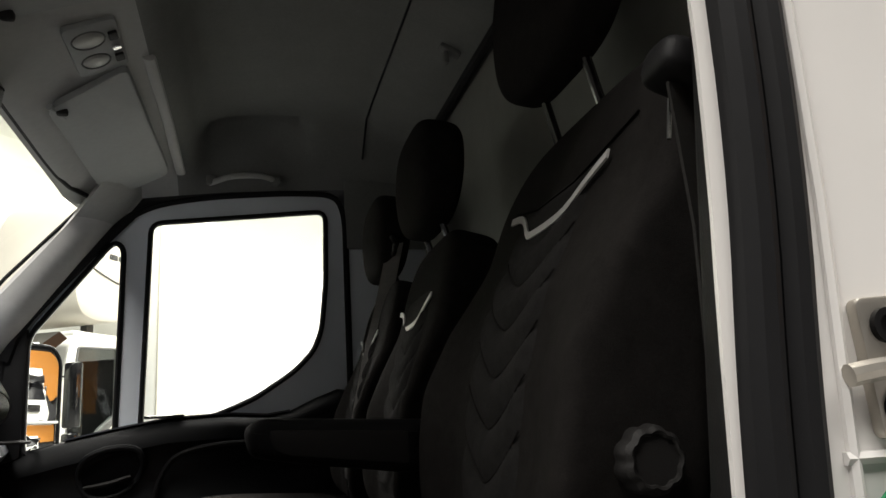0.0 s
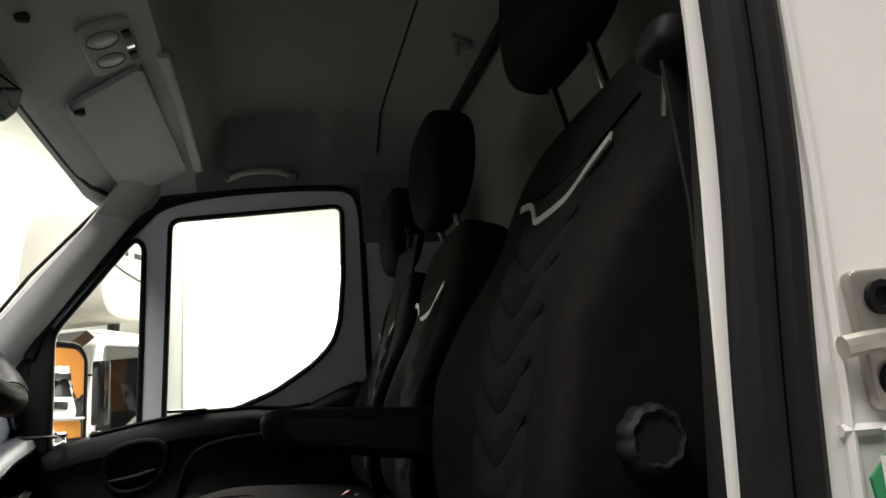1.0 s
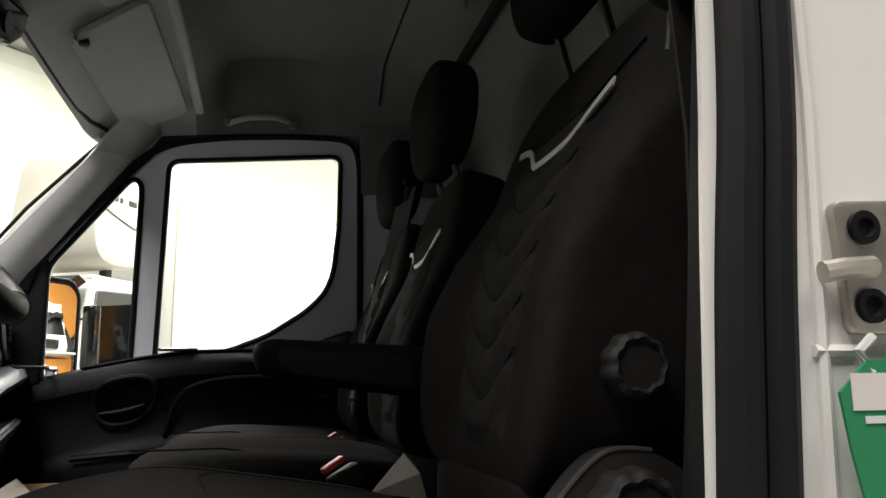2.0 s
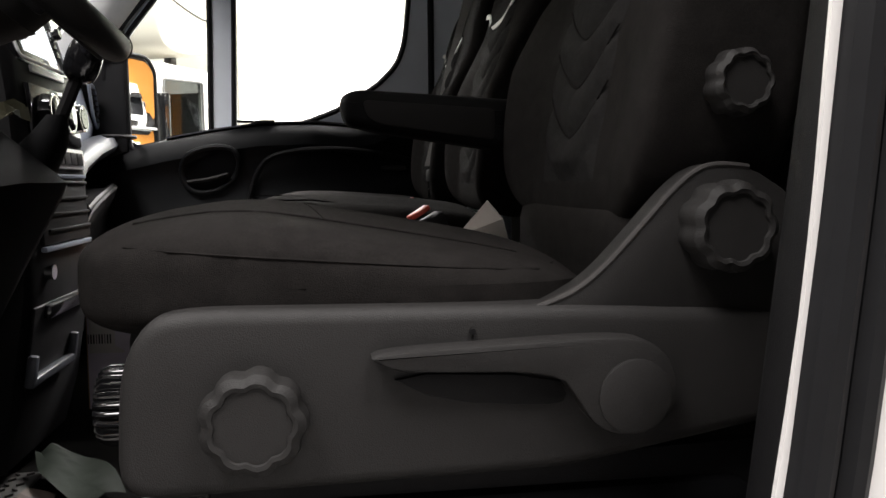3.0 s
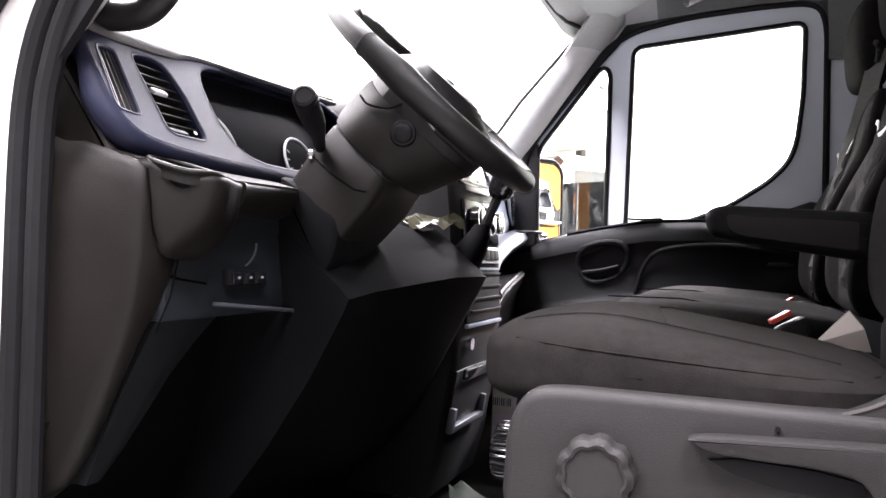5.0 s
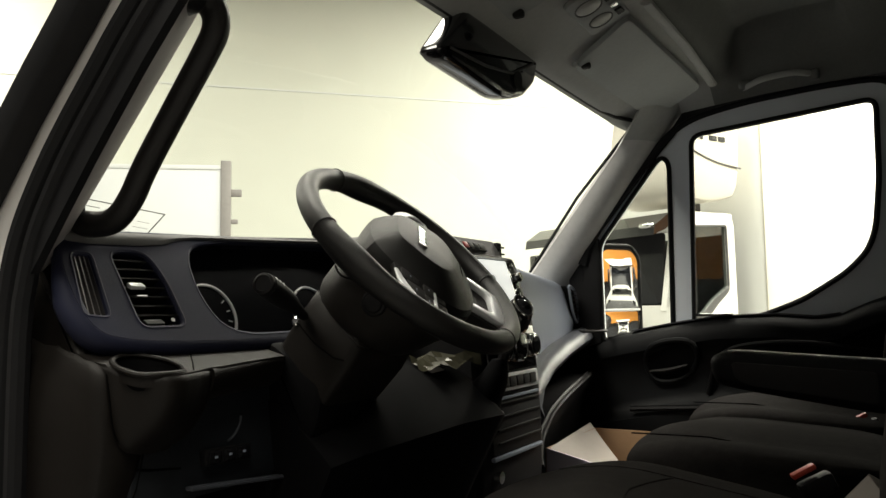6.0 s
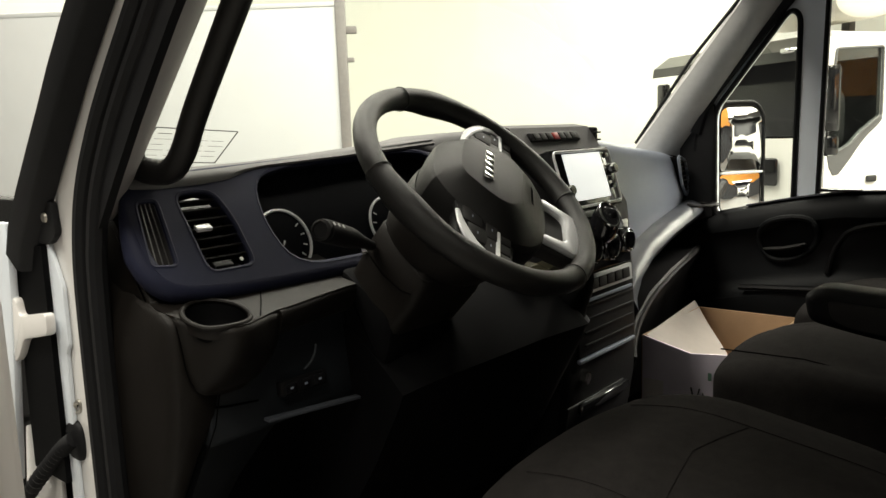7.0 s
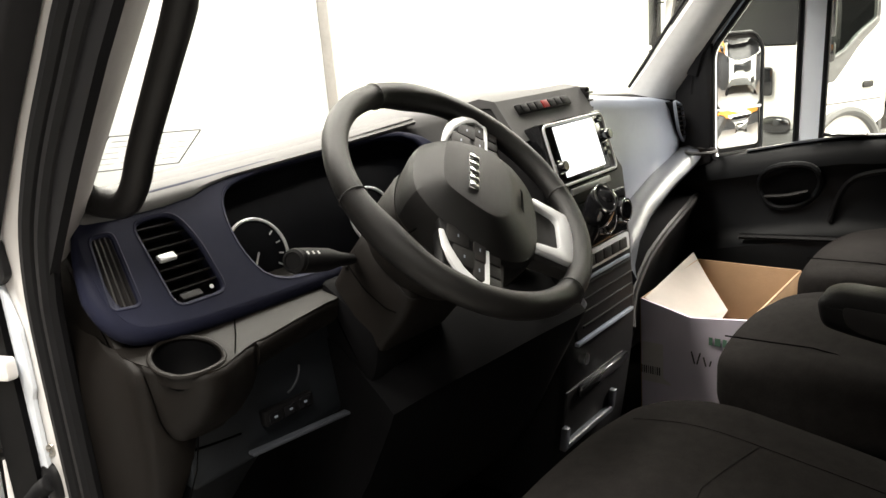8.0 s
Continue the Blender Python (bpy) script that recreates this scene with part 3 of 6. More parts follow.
part("handle_recess", loft([[Vector((p.x + k * (-0.185 - p.x), p.y + 0.003 + (1.836 - p.y) * k, p.z + k * (0.512 - p.z))) for p in ring] for k in (0.0, 0.5, 0.98)]), M_MATT, trim, "dark recess behind the door handle")
part("handle_bezel", tube(ring, 0.008, 8, closed=True, up=(0, 1, 0)), M_DOORTRIM, trim, "dark rim round the door handle recess")
part("door_handle", tube(chaikin([(-0.245, 1.832, 0.478), (-0.19, 1.820, 0.484), (-0.135, 1.822, 0.500)], 2, False), [0.006, 0.009, 0.009, 0.006], 8, flat=0.6), M_DARKGREY, trim, "dark grey inner door handle")
part("pocket_rim", tube(chaikin([(-0.085, 1.838, 0.42), (-0.065, 1.832, 0.50), (-0.017, 1.808, 0.558), (0.17, 1.805, 0.572), (0.34, 1.812, 0.545), (0.41, 1.83, 0.52)], 3, False), 0.007, 8, up=(0, 1, 0)), M_BLACK, trim)
part("armrest_lip", tube(chaikin([(-0.30, 1.805, 0.37), (-0.10, 1.792, 0.385), (0.20, 1.79, 0.40), (0.41, 1.80, 0.41)], 2, False), 0.012, 8, flat=0.7), M_BLACK, trim)
part("pull_cup", blob((0.315, 1.828, 0.515), (0.035, 0.012, 0.008), 3, 5), M_DARKGREY, trim, "small grey pull tab")
part("window_switch", rbox((-0.06, 1.842, 0.642), (0.10, 0.03, 0.008), 0.003), M_GLOSSBLACK, trim)
rail_out = [(-0.30, 1.10), (-0.24, 1.30), (0.0, 1.36), (0.46, 1.36), (0.46, 0.02), (0.435, 0.02), (0.418, 1.20), (0.39, 1.252), (0.25, 1.252), (0.05, 1.238), (-0.09, 1.212), (-0.16, 1.178)]
# Rail is coloured black so that shade fills the slits round the door
structure("wall_right_rail", prism(rail_out, "y", 1.902, 1.94), M_RUBBER, "roof rail over the passenger door, blackened to keep the slits dark", "body side")
structure("wall_right", prism([(0.43, 0.0), (0.43, 1.29), (0.72, 1.32), (0.72, 0.0)], "y", 1.865, 1.93, 0.01), M_DOORPAINT, "grey trim of the pillar behind the passenger door", "pillar trim")
# Added darker cover stands in for shade on the pillar's upper part
structure("wall_right_upper", rbox((0.561, 1.859, 1.20), (0.274, 0.010, 0.21), 0.003), M_LINER, "darker cover added for the shade at the top of the pillar", "pillar trim")
structure("wall_right_front", prism([(-0.96, 0.0), (-0.96, 0.75), (-0.62, 0.75), (-0.50, 0.86), (-0.458, 0.86), (-0.458, 0.0)], "y", 1.875, 1.93, 0.008), M_BLACK, "black body side in front of the passenger door", "wall")
structure("trim_right_sail", prism([(-0.52, 0.52), (-0.50, 0.76), (-0.425, 0.88), (-0.40, 0.88), (-0.40, 0.56)], "y", 1.855, 1.872, 0.004), M_RUBBER, "black corner trim at the mirror", "trim")
structure("wall_left_front", prism([(-0.96, 0.0), (-0.96, 0.75), (-0.66, 0.75), (-0.60, 0.70), (-0.60, 0.0)], "y", 0.127, 0.165, 0.008), M_BLACK, "black body side in front of the driver's door", "wall")

# ---- dashboard ----
dash = thing("dashboard", (-0.6, YC, 0.0), "dark blue-grey moulded dashboard with vents and a centre console", "dashboard")


def face(y, s, h=0.0):
    """A place on the sloping instrument face: y across, s down the slope, h out of it."""
    u, nrm = Vector((0.519, 0, -0.855)), Vector((0.855, 0, 0.519))
    p = Vector((-0.543, y, 0.778)) + u * s + nrm * h
    return p


def on_face(pts):
    """Outline points (y, z) to the face's own (y, s)."""
    return [(y, (0.778 - z) / 0.855) for y, z in pts]


NV = corner([(0.162, 0.750), (0.194, 0.750), (0.188, 0.664), (0.150, 0.668)], 0.010)
MV = corner([(0.219, 0.754), (0.258, 0.758), (0.284, 0.752), (0.298, 0.715), (0.303, 0.650), (0.226, 0.650)], 0.016)
CL = chaikin([(0.352, 0.762), (0.40, 0.782), (0.55, 0.789), (0.80, 0.799), (0.80, 0.70), (0.70, 0.645), (0.50, 0.634), (0.375, 0.636), (0.344, 0.69)], 2)
FO = chaikin([(0.145, 0.730), (0.157, 0.768), (0.19, 0.779), (0.43, 0.788), (0.84, 0.806), (0.84, 0.628), (0.43, 0.628), (0.19, 0.633), (0.149, 0.660)], 3)
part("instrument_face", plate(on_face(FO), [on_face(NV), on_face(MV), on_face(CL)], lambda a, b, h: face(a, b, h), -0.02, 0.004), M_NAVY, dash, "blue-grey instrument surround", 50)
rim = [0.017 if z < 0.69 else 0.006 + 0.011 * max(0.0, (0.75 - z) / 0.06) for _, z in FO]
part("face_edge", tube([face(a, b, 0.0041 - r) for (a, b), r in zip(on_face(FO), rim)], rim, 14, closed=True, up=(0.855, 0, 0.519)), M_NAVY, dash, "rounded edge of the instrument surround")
for o in (NV, MV):
    part("vent_bezel", tube([face(a, b, 0.0005) for a, b in on_face(o)], 0.0042, 8, closed=True, up=(0.855, 0, 0.519)), M_NAVY, dash)
part("cluster_rim", tube([face(a, b, -0.0005) for a, b in on_face(CL)], 0.005, 8, closed=True, up=(0.855, 0, 0.519)), M_NAVY, dash)
vent = part("side_vent", plate(on_face(NV), [], lambda a, b, h: face(a, b, h), -0.05, -0.045), M_BLACK, dash, "narrow black side air vent")
for i in range(4):
    y = 0.1695 + 0.0064 * i
    part("slat", ribbon([face(y, 0.036, -0.004), face(y - 0.0105 + 0.0020 * i, 0.132, -0.004)], tuple(Vector((0.855, 0.35, 0.519)) * 0.004), 0.0014), M_GREYSLAT, vent)
vent = part("main_vent", plate(on_face(MV), [], lambda a, b, h: face(a, b, h), -0.06, -0.055), M_BLACK, dash, "black air vent with a silver tab")
for i in range(7):
    s = 0.036 + 0.0148 * i
    a = 0.214 + 0.0014 * i
    part("slat", ribbon([face(a, s, -0.014), face(0.300, s, -0.014)], tuple(Vector((0.855, 0, 0.40)) * 0.011), 0.0011), M_DARKGREY, vent)
part("tab", rbox(face(0.245, 0.083, 0.002), (0.012, 0.024, 0.006), 0.002, m=pose(0, 0, 0, 0, 31, 0)), M_SILVER, vent, "silver vent tab")
part("thumbwheel", rbox(face(0.255, 0.139, -0.004), (0.012, 0.03, 0.008), 0.002, m=pose(0, 0, 0, 0, 31, 0)), M_BLACK, vent)
for y in (0.228, 0.284):
    part("vent_mark", lathe([(0.0001, 0), (0.003, 0), (0.003, 0.001), (0.0001, 0.001)], along(face(y, 0.139 - (y - 0.228) * 0.04, 0.001), (0.855, 0, 0.519)), 10), M_PRINT, vent)

part("hood_lining", loft([[face(a, b, h) for a, b in on_face(CL)] for h in (-0.003, -0.03, -0.085)], True, False), M_LINING, dash, "matt black lining of the instrument hood", 60)
cluster = part("gauge_panel", prism([(-0.612, 0.778), (-0.579, 0.778), (-0.520, 0.612), (-0.545, 0.60)], "y", 0.33, 0.83), M_LINING, dash, "black instrument cluster with round dials")
CN = Vector((0.934, 0, 0.357))
for y, label in ((0.411, "round speedometer with a silver rim"), (0.655, "round rev counter with a silver rim")):
    gm = along(Vector((-0.5385, y, 0.665)), CN)
    dial = part("dial", lathe([(0.0001, 0), (0.049, 0), (0.049, 0.003), (0.0001, 0.003)], gm, 32), M_LINING, cluster, label)
    part("dial_rim", tube([gm @ Vector((0.051 * math.cos(w), 0.051 * math.sin(w), 0.004)) for w in [2 * math.pi * i / 40 for i in range(40)]], 0.0026, 8, closed=True, up=CN), M_SILVER, cluster, "satin silver dial rim")
    for i in range(11):
        w = math.radians(-215 + 25 * i)
        part("mark", rbox((0, 0, 0), (0.008, 0.0022, 0.0006), 0, m=gm @ Matrix.Translation((0.040 * math.cos(w), 0.040 * math.sin(w), 0.0036)) @ pose(0, 0, 0, 0, 0, math.degrees(w))), M_PRINT, dial)
    part("needle", rbox((0, 0, 0), (0.034, 0.0025, 0.0015), 0, m=gm @ pose(0, 0, 0.005, 0, 0, 235) @ Matrix.Translation((0.017, 0, 0))), M_PRINT, dial, "pale pointer needle")

# dashboard top pad, lofted across the cab
rows = []
for y, xf, zf, zb in ((0.115, -0.62, 0.735, 0.70), (0.135, -0.600, 0.765, 0.66), (0.165, -0.600, 0.782, 0.72), (0.43, -0.602, 0.790, 0.76), (0.60, -0.602, 0.800, 0.77), (0.79, -0.600, 0.814, 0.77), (0.835, -0.53, 0.822, 0.60), (0.87, -0.50, 0.825, 0.60), (1.0, -0.475, 0.830, 0.60), (1.17, -0.475, 0.830, 0.60), (1.30, -0.49, 0.803, 0.60), (1.5, -0.51, 0.779, 0.60), (1.75, -0.53, 0.750, 0.60), (1.85, -0.56, 0.738, 0.62), (1.90, -0.62, 0.72, 0.66)):
    rows.append([(xf - 0.012, y, zb), (xf, y, zf - 0.025), (xf - 0.012, y, zf - 0.006), (xf - 0.035, y, zf), (-0.70, y, zf - 0.004), (-0.80, y, zf - 0.03), (-0.88, y, zf - 0.07), (-0.88, y, zb)])
part("top_pad", loft(rows), M_DASHTOP, dash, "grained dashboard top with sky sheen put into its grey", 45)

rows = []
for y, zl in ((0.150, 0.772), (0.165, 0.766), (0.20, 0.764), (0.27, 0.766), (0.315, 0.770), (0.345, 0.778), (0.38, 0.783), (0.55, 0.790), (0.80, 0.802)):
    zt = float(np.interp(y, [0.15, 0.165, 0.43, 0.60, 0.80], [0.776, 0.786, 0.794, 0.804, 0.816]))
    xf = -0.536 + 0.607 * (0.778 - zl)
    rows.append([(-0.60, y, zt - 0.002), (-0.572, y, zt), (-0.552, y, zt - 0.002), (xf - 0.004, y, zt - 0.3 * (zt - zl)), (xf + 0.002, y, zt - 0.65 * (zt - zl)), (xf, y, zl), (-0.60, y, zl)])
# Paler than the face below, painting the sheen on its upper roll
part("brow", loft(rows), M_DASHTOP, dash, "rounded brow over the instruments with sheen put into its grey", 60)
part("face_side", prism(corner([(-0.60, 0.735), (-0.565, 0.745), (-0.505, 0.665), (-0.462, 0.600), (-0.60, 0.600)], 0.012), "y", 0.146, 0.176, 0.008), M_KNEE, dash)

# lower driver side: ledge, cup holder, knee panel
EDGE_Y = [0.140, 0.150, 0.160, 0.170, 0.180, 0.190, 0.200, 0.210, 0.220, 0.240, 0.260, 0.300, 0.36, 0.417, 0.47]
EDGE_X = [-0.480, -0.440, -0.416, -0.396, -0.380, -0.370, -0.366, -0.3655, -0.367, -0.376, -0.386, -0.396, -0.405, -0.412, -0.415]
CUPC, CUPR = Vector((-0.416, 0.201, 0)), 0.0415
TURN = [2 * math.pi * i / 32 for i in range(32)]


def edge_x(y):
    """The ledge's front edge."""
    return float(np.interp(y, EDGE_Y, EDGE_X))


def ledge_z(x):
    """The ledge rises towards the windscreen."""
    return 0.597 + 0.29 * max(0.0, -0.389 - x)


front = [(y, edge_x(y) - (0.004 if y < 0.29 else 0.0)) for y in (0.146, 0.150, 0.155, 0.160, 0.165, 0.170, 0.180, 0.190, 0.200, 0.208, 0.220, 0.235, 0.248, 0.263, 0.282, 0.302, 0.33, 0.36, 0.39, 0.417, 0.45, 0.47)]
ledge = part("cup_ledge", plate([(0.150, -0.585)] + front + [(0.47, -0.575)], [[(CUPC.y + CUPR * math.cos(w), CUPC.x + CUPR * math.sin(w)) for w in TURN]], lambda a, b, h: (b, a, ledge_z(b) + h), -0.014, 0.0), M_KNEE, dash, "brown-grey ledge with a cup holder", 50)


def cup_ring(k, dz):
    return [(CUPC.x + k * CUPR * math.sin(w), CUPC.y + k * CUPR * math.cos(w), ledge_z(CUPC.x + k * CUPR * math.sin(w)) + dz) for w in TURN]


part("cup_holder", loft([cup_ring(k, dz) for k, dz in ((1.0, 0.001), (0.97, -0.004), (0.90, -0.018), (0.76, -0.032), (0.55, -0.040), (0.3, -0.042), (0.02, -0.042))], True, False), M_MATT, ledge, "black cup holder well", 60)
part("cup_rim", tube(cup_ring(1.01, 0.001), 0.0034, 8, closed=True), M_KNEE, ledge)
rows = []
for i in range(21):
    d = 0.100 * i / 20
    yl = float(np.interp(d, [0.0, 0.03, 0.065, 0.085, 0.095, 0.100], [0.150, 0.154, 0.158, 0.166, 0.181, 0.203]))
    ye = float(np.interp(d, [0.0, 0.015, 0.05, 0.085, 0.096, 0.100], [0.296, 0.295, 0.288, 0.270, 0.252, 0.243]))
    s = max(0.0, 1 - (d / 0.097) ** 2.3)
    ring = []
    for j in range(29):
        y = yl + (ye - yl) * j / 28
        lip = 0.010 * max(0.0, (j - 23) / 5) ** 2 + 0.004 * max(0.0, (3 - j) / 3) ** 2
        lip += 0.006 * max(0.0, 1 - d / 0.007) ** 2
        base = -0.4235 + 0.004 * s
        ring.append((base + max(0.0, edge_x(y) - base) * s - lip, y, ledge_z(edge_x(y)) - d))
    rows.append(ring + [(-0.47, ye, ring[-1][2]), (-0.47, yl, ring[0][2])])
part("cup_housing", loft(rows, True, False), M_KNEE, dash, "brown-grey shield swelling into the cup holder housing", 70)
part("panel_joint", tube(chaikin([(-0.4265, 0.1495, 0.600), (-0.4255, 0.154, 0.572), (-0.4245, 0.157, 0.537), (-0.4235, 0.165, 0.516), (-0.4235, 0.180, 0.507), (-0.4235, 0.202, 0.5025), (-0.425, 0.240, 0.5015)], 2, False), 0.0008, 6), M_SEAM, dash, "dark joint between the panels")
part("panel_joint", tube([(-0.4235, 0.202, 0.5025), (-0.4260, 0.193, 0.456), (-0.434, 0.178, 0.413)], 0.0010, 6), M_SEAM, dash)
part("panel_joint", tube([(-0.455, 0.300, 0.6165), (-0.420, 0.274, 0.6062), (-0.386, 0.246, 0.5963)], 0.0010, 6), M_SEAM, dash)
rows = []
for y in (0.285, 0.302, 0.33, 0.36, 0.39, 0.417, 0.45, 0.47):
    x, z = edge_x(y), ledge_z(edge_x(y))
    rows.append([(x - 0.004, y, z + 0.0005), (x + 0.001, y, z - 0.004), (x + 0.002, y, z - 0.012), (x - 0.002, y, z - 0.026), (x - 0.012, y, z - 0.038), (x - 0.030, y, z - 0.046), (-0.46, y, z - 0.048), (-0.46, y, z - 0.004)])
part("ledge_front", loft(rows), M_KNEE, dash, "rounded brown-grey front of the ledge", 60)
rows = []
for z, x0, y1 in ((0.614, -0.450, 0.154), (0.608, -0.438, 0.153), (0.598, -0.431, 0.153), (0.575, -0.4285, 0.156), (0.54, -0.4275, 0.160), (0.516, -0.4275, 0.172), (0.500, -0.428, 0.203), (0.456, -0.436, 0.193), (0.413, -0.448, 0.176), (0.362, -0.466, 0.166), (0.31, -0.488, 0.164), (0.270, -0.508, 0.162), (0.235, -0.530, 0.159), (0.214, -0.556, 0.156)):
    up = 0.29 * max(0.0, min(1.0, (z - 0.40) / 0.15))
    yo = 0.120 + 0.028 * max(0.0, (z - 0.56) / 0.054)
    rows.append([(-0.62, yo, z + up * 0.17), (-0.545, yo + 0.002, z + up * 0.095), (x0 - 0.050, yo + 0.6 * (0.140 - yo), z + up * 0.050), (x0 - 0.018, max(yo, 0.138), z + up * 0.018), (x0 - 0.004, max(yo, 0.1435), z + up * 0.004), (x0, 0.149, z), (x0 + 0.0015, max(0.1515, y1 - 0.004), z), (x0, y1, z), (x0 - 0.010, y1 + 0.006, z), (x0 - 0.05, y1 + 0.010, z), (-0.62, y1 + 0.010, z)])
part("knee_cheek", loft(rows), M_KNEE, dash, "brown-grey side panel of the dashboard", 60)
part("knee_panel", prism([(-0.445, 0.560), (-0.438, 0.50), (-0.430, 0.436), (-0.436, 0.425), (-0.50, 0.425), (-0.50, 0.560)], "y", 0.190, 0.47, 0.004), M_SWITCH, dash, "blue-grey switch panel")
part("panel_joint", tube([(-0.434, 0.200, 0.478), (-0.4345, 0.22, 0.474), (-0.4345, 0.268, 0.468)], 0.0016, 6), M_SEAM, dash)
part("pull_lip", tube([(-0.4365, 0.340 + 0.038 * math.cos(q), 0.522 + 0.034 * math.sin(q)) for q in [math.radians(-70 + 10 * i) for i in range(8)]], 0.0018, 6), M_LIP, dash, "thin bright crescent of the bonnet pull")
part("tray_strip", rbox((-0.418, 0.356, 0.4345), (0.014, 0.178, 0.0055), 0.002, m=pose(0, 0, 0, -5.5, 0, 0)), M_LIP, dash, "satin grey strip under the switches")
sb = part("switch_bar", rbox((-0.428, 0.342, 0.474), (0.014, 0.085, 0.022), 0.003, m=pose(0, 0, 0, -2, -6, 0)), M_BLACK, dash, "black bar of three switches")
for y in (0.315, 0.341, 0.367):
    part("switch", rbox((-0.4205, y, 0.475), (0.004, 0.022, 0.016), 0.0015), M_GLOSSBLACK, sb)
    part("switch_mark", rbox((-0.4182, y, 0.4755), (0.0012, 0.005, 0.003), 0), M_AIRBAG, sb)
rows = []
for z, ya, yb in ((0.432, 0.186, 0.335), (0.415, 0.182, 0.318), (0.39, 0.176, 0.296), (0.35, 0.168, 0.268), (0.31, 0.162, 0.250), (0.262, 0.158, 0.226), (0.23, 0.156, 0.205)):
    x = -0.446 - 0.36 * (0.432 - z)
    ya += 0.012
    rows.append([(x, ya, z), (x + 0.001, 0.5 * (ya + yb), z), (x - 0.004, yb - 0.010, z), (x - 0.014, yb, z), (x - 0.05, yb + 0.006, z), (x - 0.05, ya, z)])
part("knee_side", loft(rows), M_FOOTWELL, dash, "dark blue-grey panel curving round the footwell", 50)
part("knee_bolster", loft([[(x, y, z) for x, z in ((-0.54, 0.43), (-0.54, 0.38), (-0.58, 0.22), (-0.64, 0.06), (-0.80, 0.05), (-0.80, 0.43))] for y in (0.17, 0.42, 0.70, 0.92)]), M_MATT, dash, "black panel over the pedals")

# centre console
rows = []
for y, k in ((0.895, 0.012), (0.91, 0.0), (1.04, 0.0), (1.185, 0.0), (1.20, 0.012)):
    rows.append([(x - k, y + 0.02 * (z - 0.5), z) for x, z in ((-0.475, 0.832 - k), (-0.445, 0.826 - k), (-0.418, 0.785), (-0.338, 0.665), (-0.330, 0.60), (-0.322, 0.50), (-0.316, 0.40), (-0.318, 0.30), (-0.345, 0.12), (-0.37, 0.03), (-0.62, 0.03), (-0.62, 0.60))])
console = part("centre_console", loft(rows), M_BLACK, dash, "dark centre console with screen and knobs", 50)


def con(y, z, h=0.0):
    """A place on the console's rear face."""
    zs = [0.03, 0.12, 0.30, 0.40, 0.50, 0.60, 0.665, 0.785, 0.826]
    xs2 = [-0.37, -0.345, -0.318, -0.316, -0.322, -0.330, -0.338, -0.418, -0.445]
    x = float(np.interp(z, zs, xs2))
    d = (float(np.interp(z + 0.004, zs, xs2)) - float(np.interp(z - 0.004, zs, xs2))) / 0.008
    nrm = Vector((1, 0, -d)).normalized()
    return Vector((x, y + 0.02 * (z - 0.5), z)) + nrm * h, nrm


def con_pose(y, z, h=0.0):
    p, nrm = con(y, z, h)
    return axes(p, Vector((0, 1, 0)), nrm.cross(Vector((0, 1, 0))), nrm)


def con_box(y, z, w, hgt, d, bev=0.002, h=0.0, m=None):
    return rbox((0, 0, 0), (w, hgt, d), bev, m=con_pose(y, z, h) @ (m or Matrix()))


SN = Vector((0.955, 0, 0.296)).normalized()
SM = axes(Vector((-0.362, 1.048, 0.722)), Vector((0, 1, 0)), SN.cross(Vector((0, 1, 0))), SN)


def scr(a, b, h, w, hgt, d, bev=0.002):
    return rbox((0, 0, 0), (w, hgt, d), bev, m=SM @ Matrix.Translation((a, b, h)))


part("screen_bezel", scr(0, 0, -0.02, 0.235, 0.128, 0.06, 0.006), M_GLOSSBLACK, console, "gloss black screen surround")
part("bezel_frame", tube([SM @ Vector((a, b, 0.0105)) for a, b in corner([(-0.111, -0.057), (0.111, -0.057), (0.111, 0.057), (-0.111, 0.057)], 0.012)], 0.003, 6, closed=True, up=SN), M_SILVER, console, "thin silver screen frame")
part("screen", scr(-0.004, 0.004, 0.0095, 0.150, 0.096, 0.004, 0.001), M_LIT, console, "lit white touch screen")
for a, b in ((-0.096, -0.022), (0.096, 0.012)):
    part("radio_knob", lathe([(0.0001, 0), (0.011, 0), (0.011, 0.014), (0.009, 0.017), (0.0001, 0.017)], SM @ Matrix.Translation((a, b, 0.010)), 20), M_GLOSSBLACK, console, "small black rotary knob")
    part("knob_ring", lathe([(0.010, 0), (0.0128, 0), (0.0128, 0.004), (0.010, 0.004)], SM @ Matrix.Translation((a, b, 0.010)), 20), M_CHROME, console)
for i in range(4):
    part("side_key", scr(0.096, 0.045 - 0.016 * i - (0.02 if i > 0 else 0), 0.010, 0.018, 0.010, 0.004, 0.001), M_GLOSSBLACK, console)
part("button_strip", con_box(1.04, 0.655, 0.15, 0.012, 0.006, 0.002, 0.006), M_SILVER, console)
rows = []
for y in (0.893, 0.905, 1.04, 1.19, 1.202):
    rows.append([(x, y + 0.02 * (z - 0.5), z) for x, z in ((-0.52, 0.826), (-0.478, 0.8355), (-0.4435, 0.8295), (-0.414, 0.787), (-0.392, 0.757), (-0.400, 0.752), (-0.425, 0.780), (-0.452, 0.818), (-0.52, 0.818))])
part("crown", loft(rows), M_DASHTOP, console, "grey grained crown of the console", 40)
hz = part("hazard_bar", con_box(1.035, 0.806, 0.19, 0.020, 0.006, 0.002, 0.006), M_BLACK, console, "row of buttons with a red hazard switch")
for i in range(7):
    part("button", con_box(0.963 + 0.024 * i, 0.806, 0.021, 0.016, 0.004, 0.001, 0.009), M_REDLAMP if i == 3 else M_BLACK, hz, "red hazard button" if i == 3 else "")
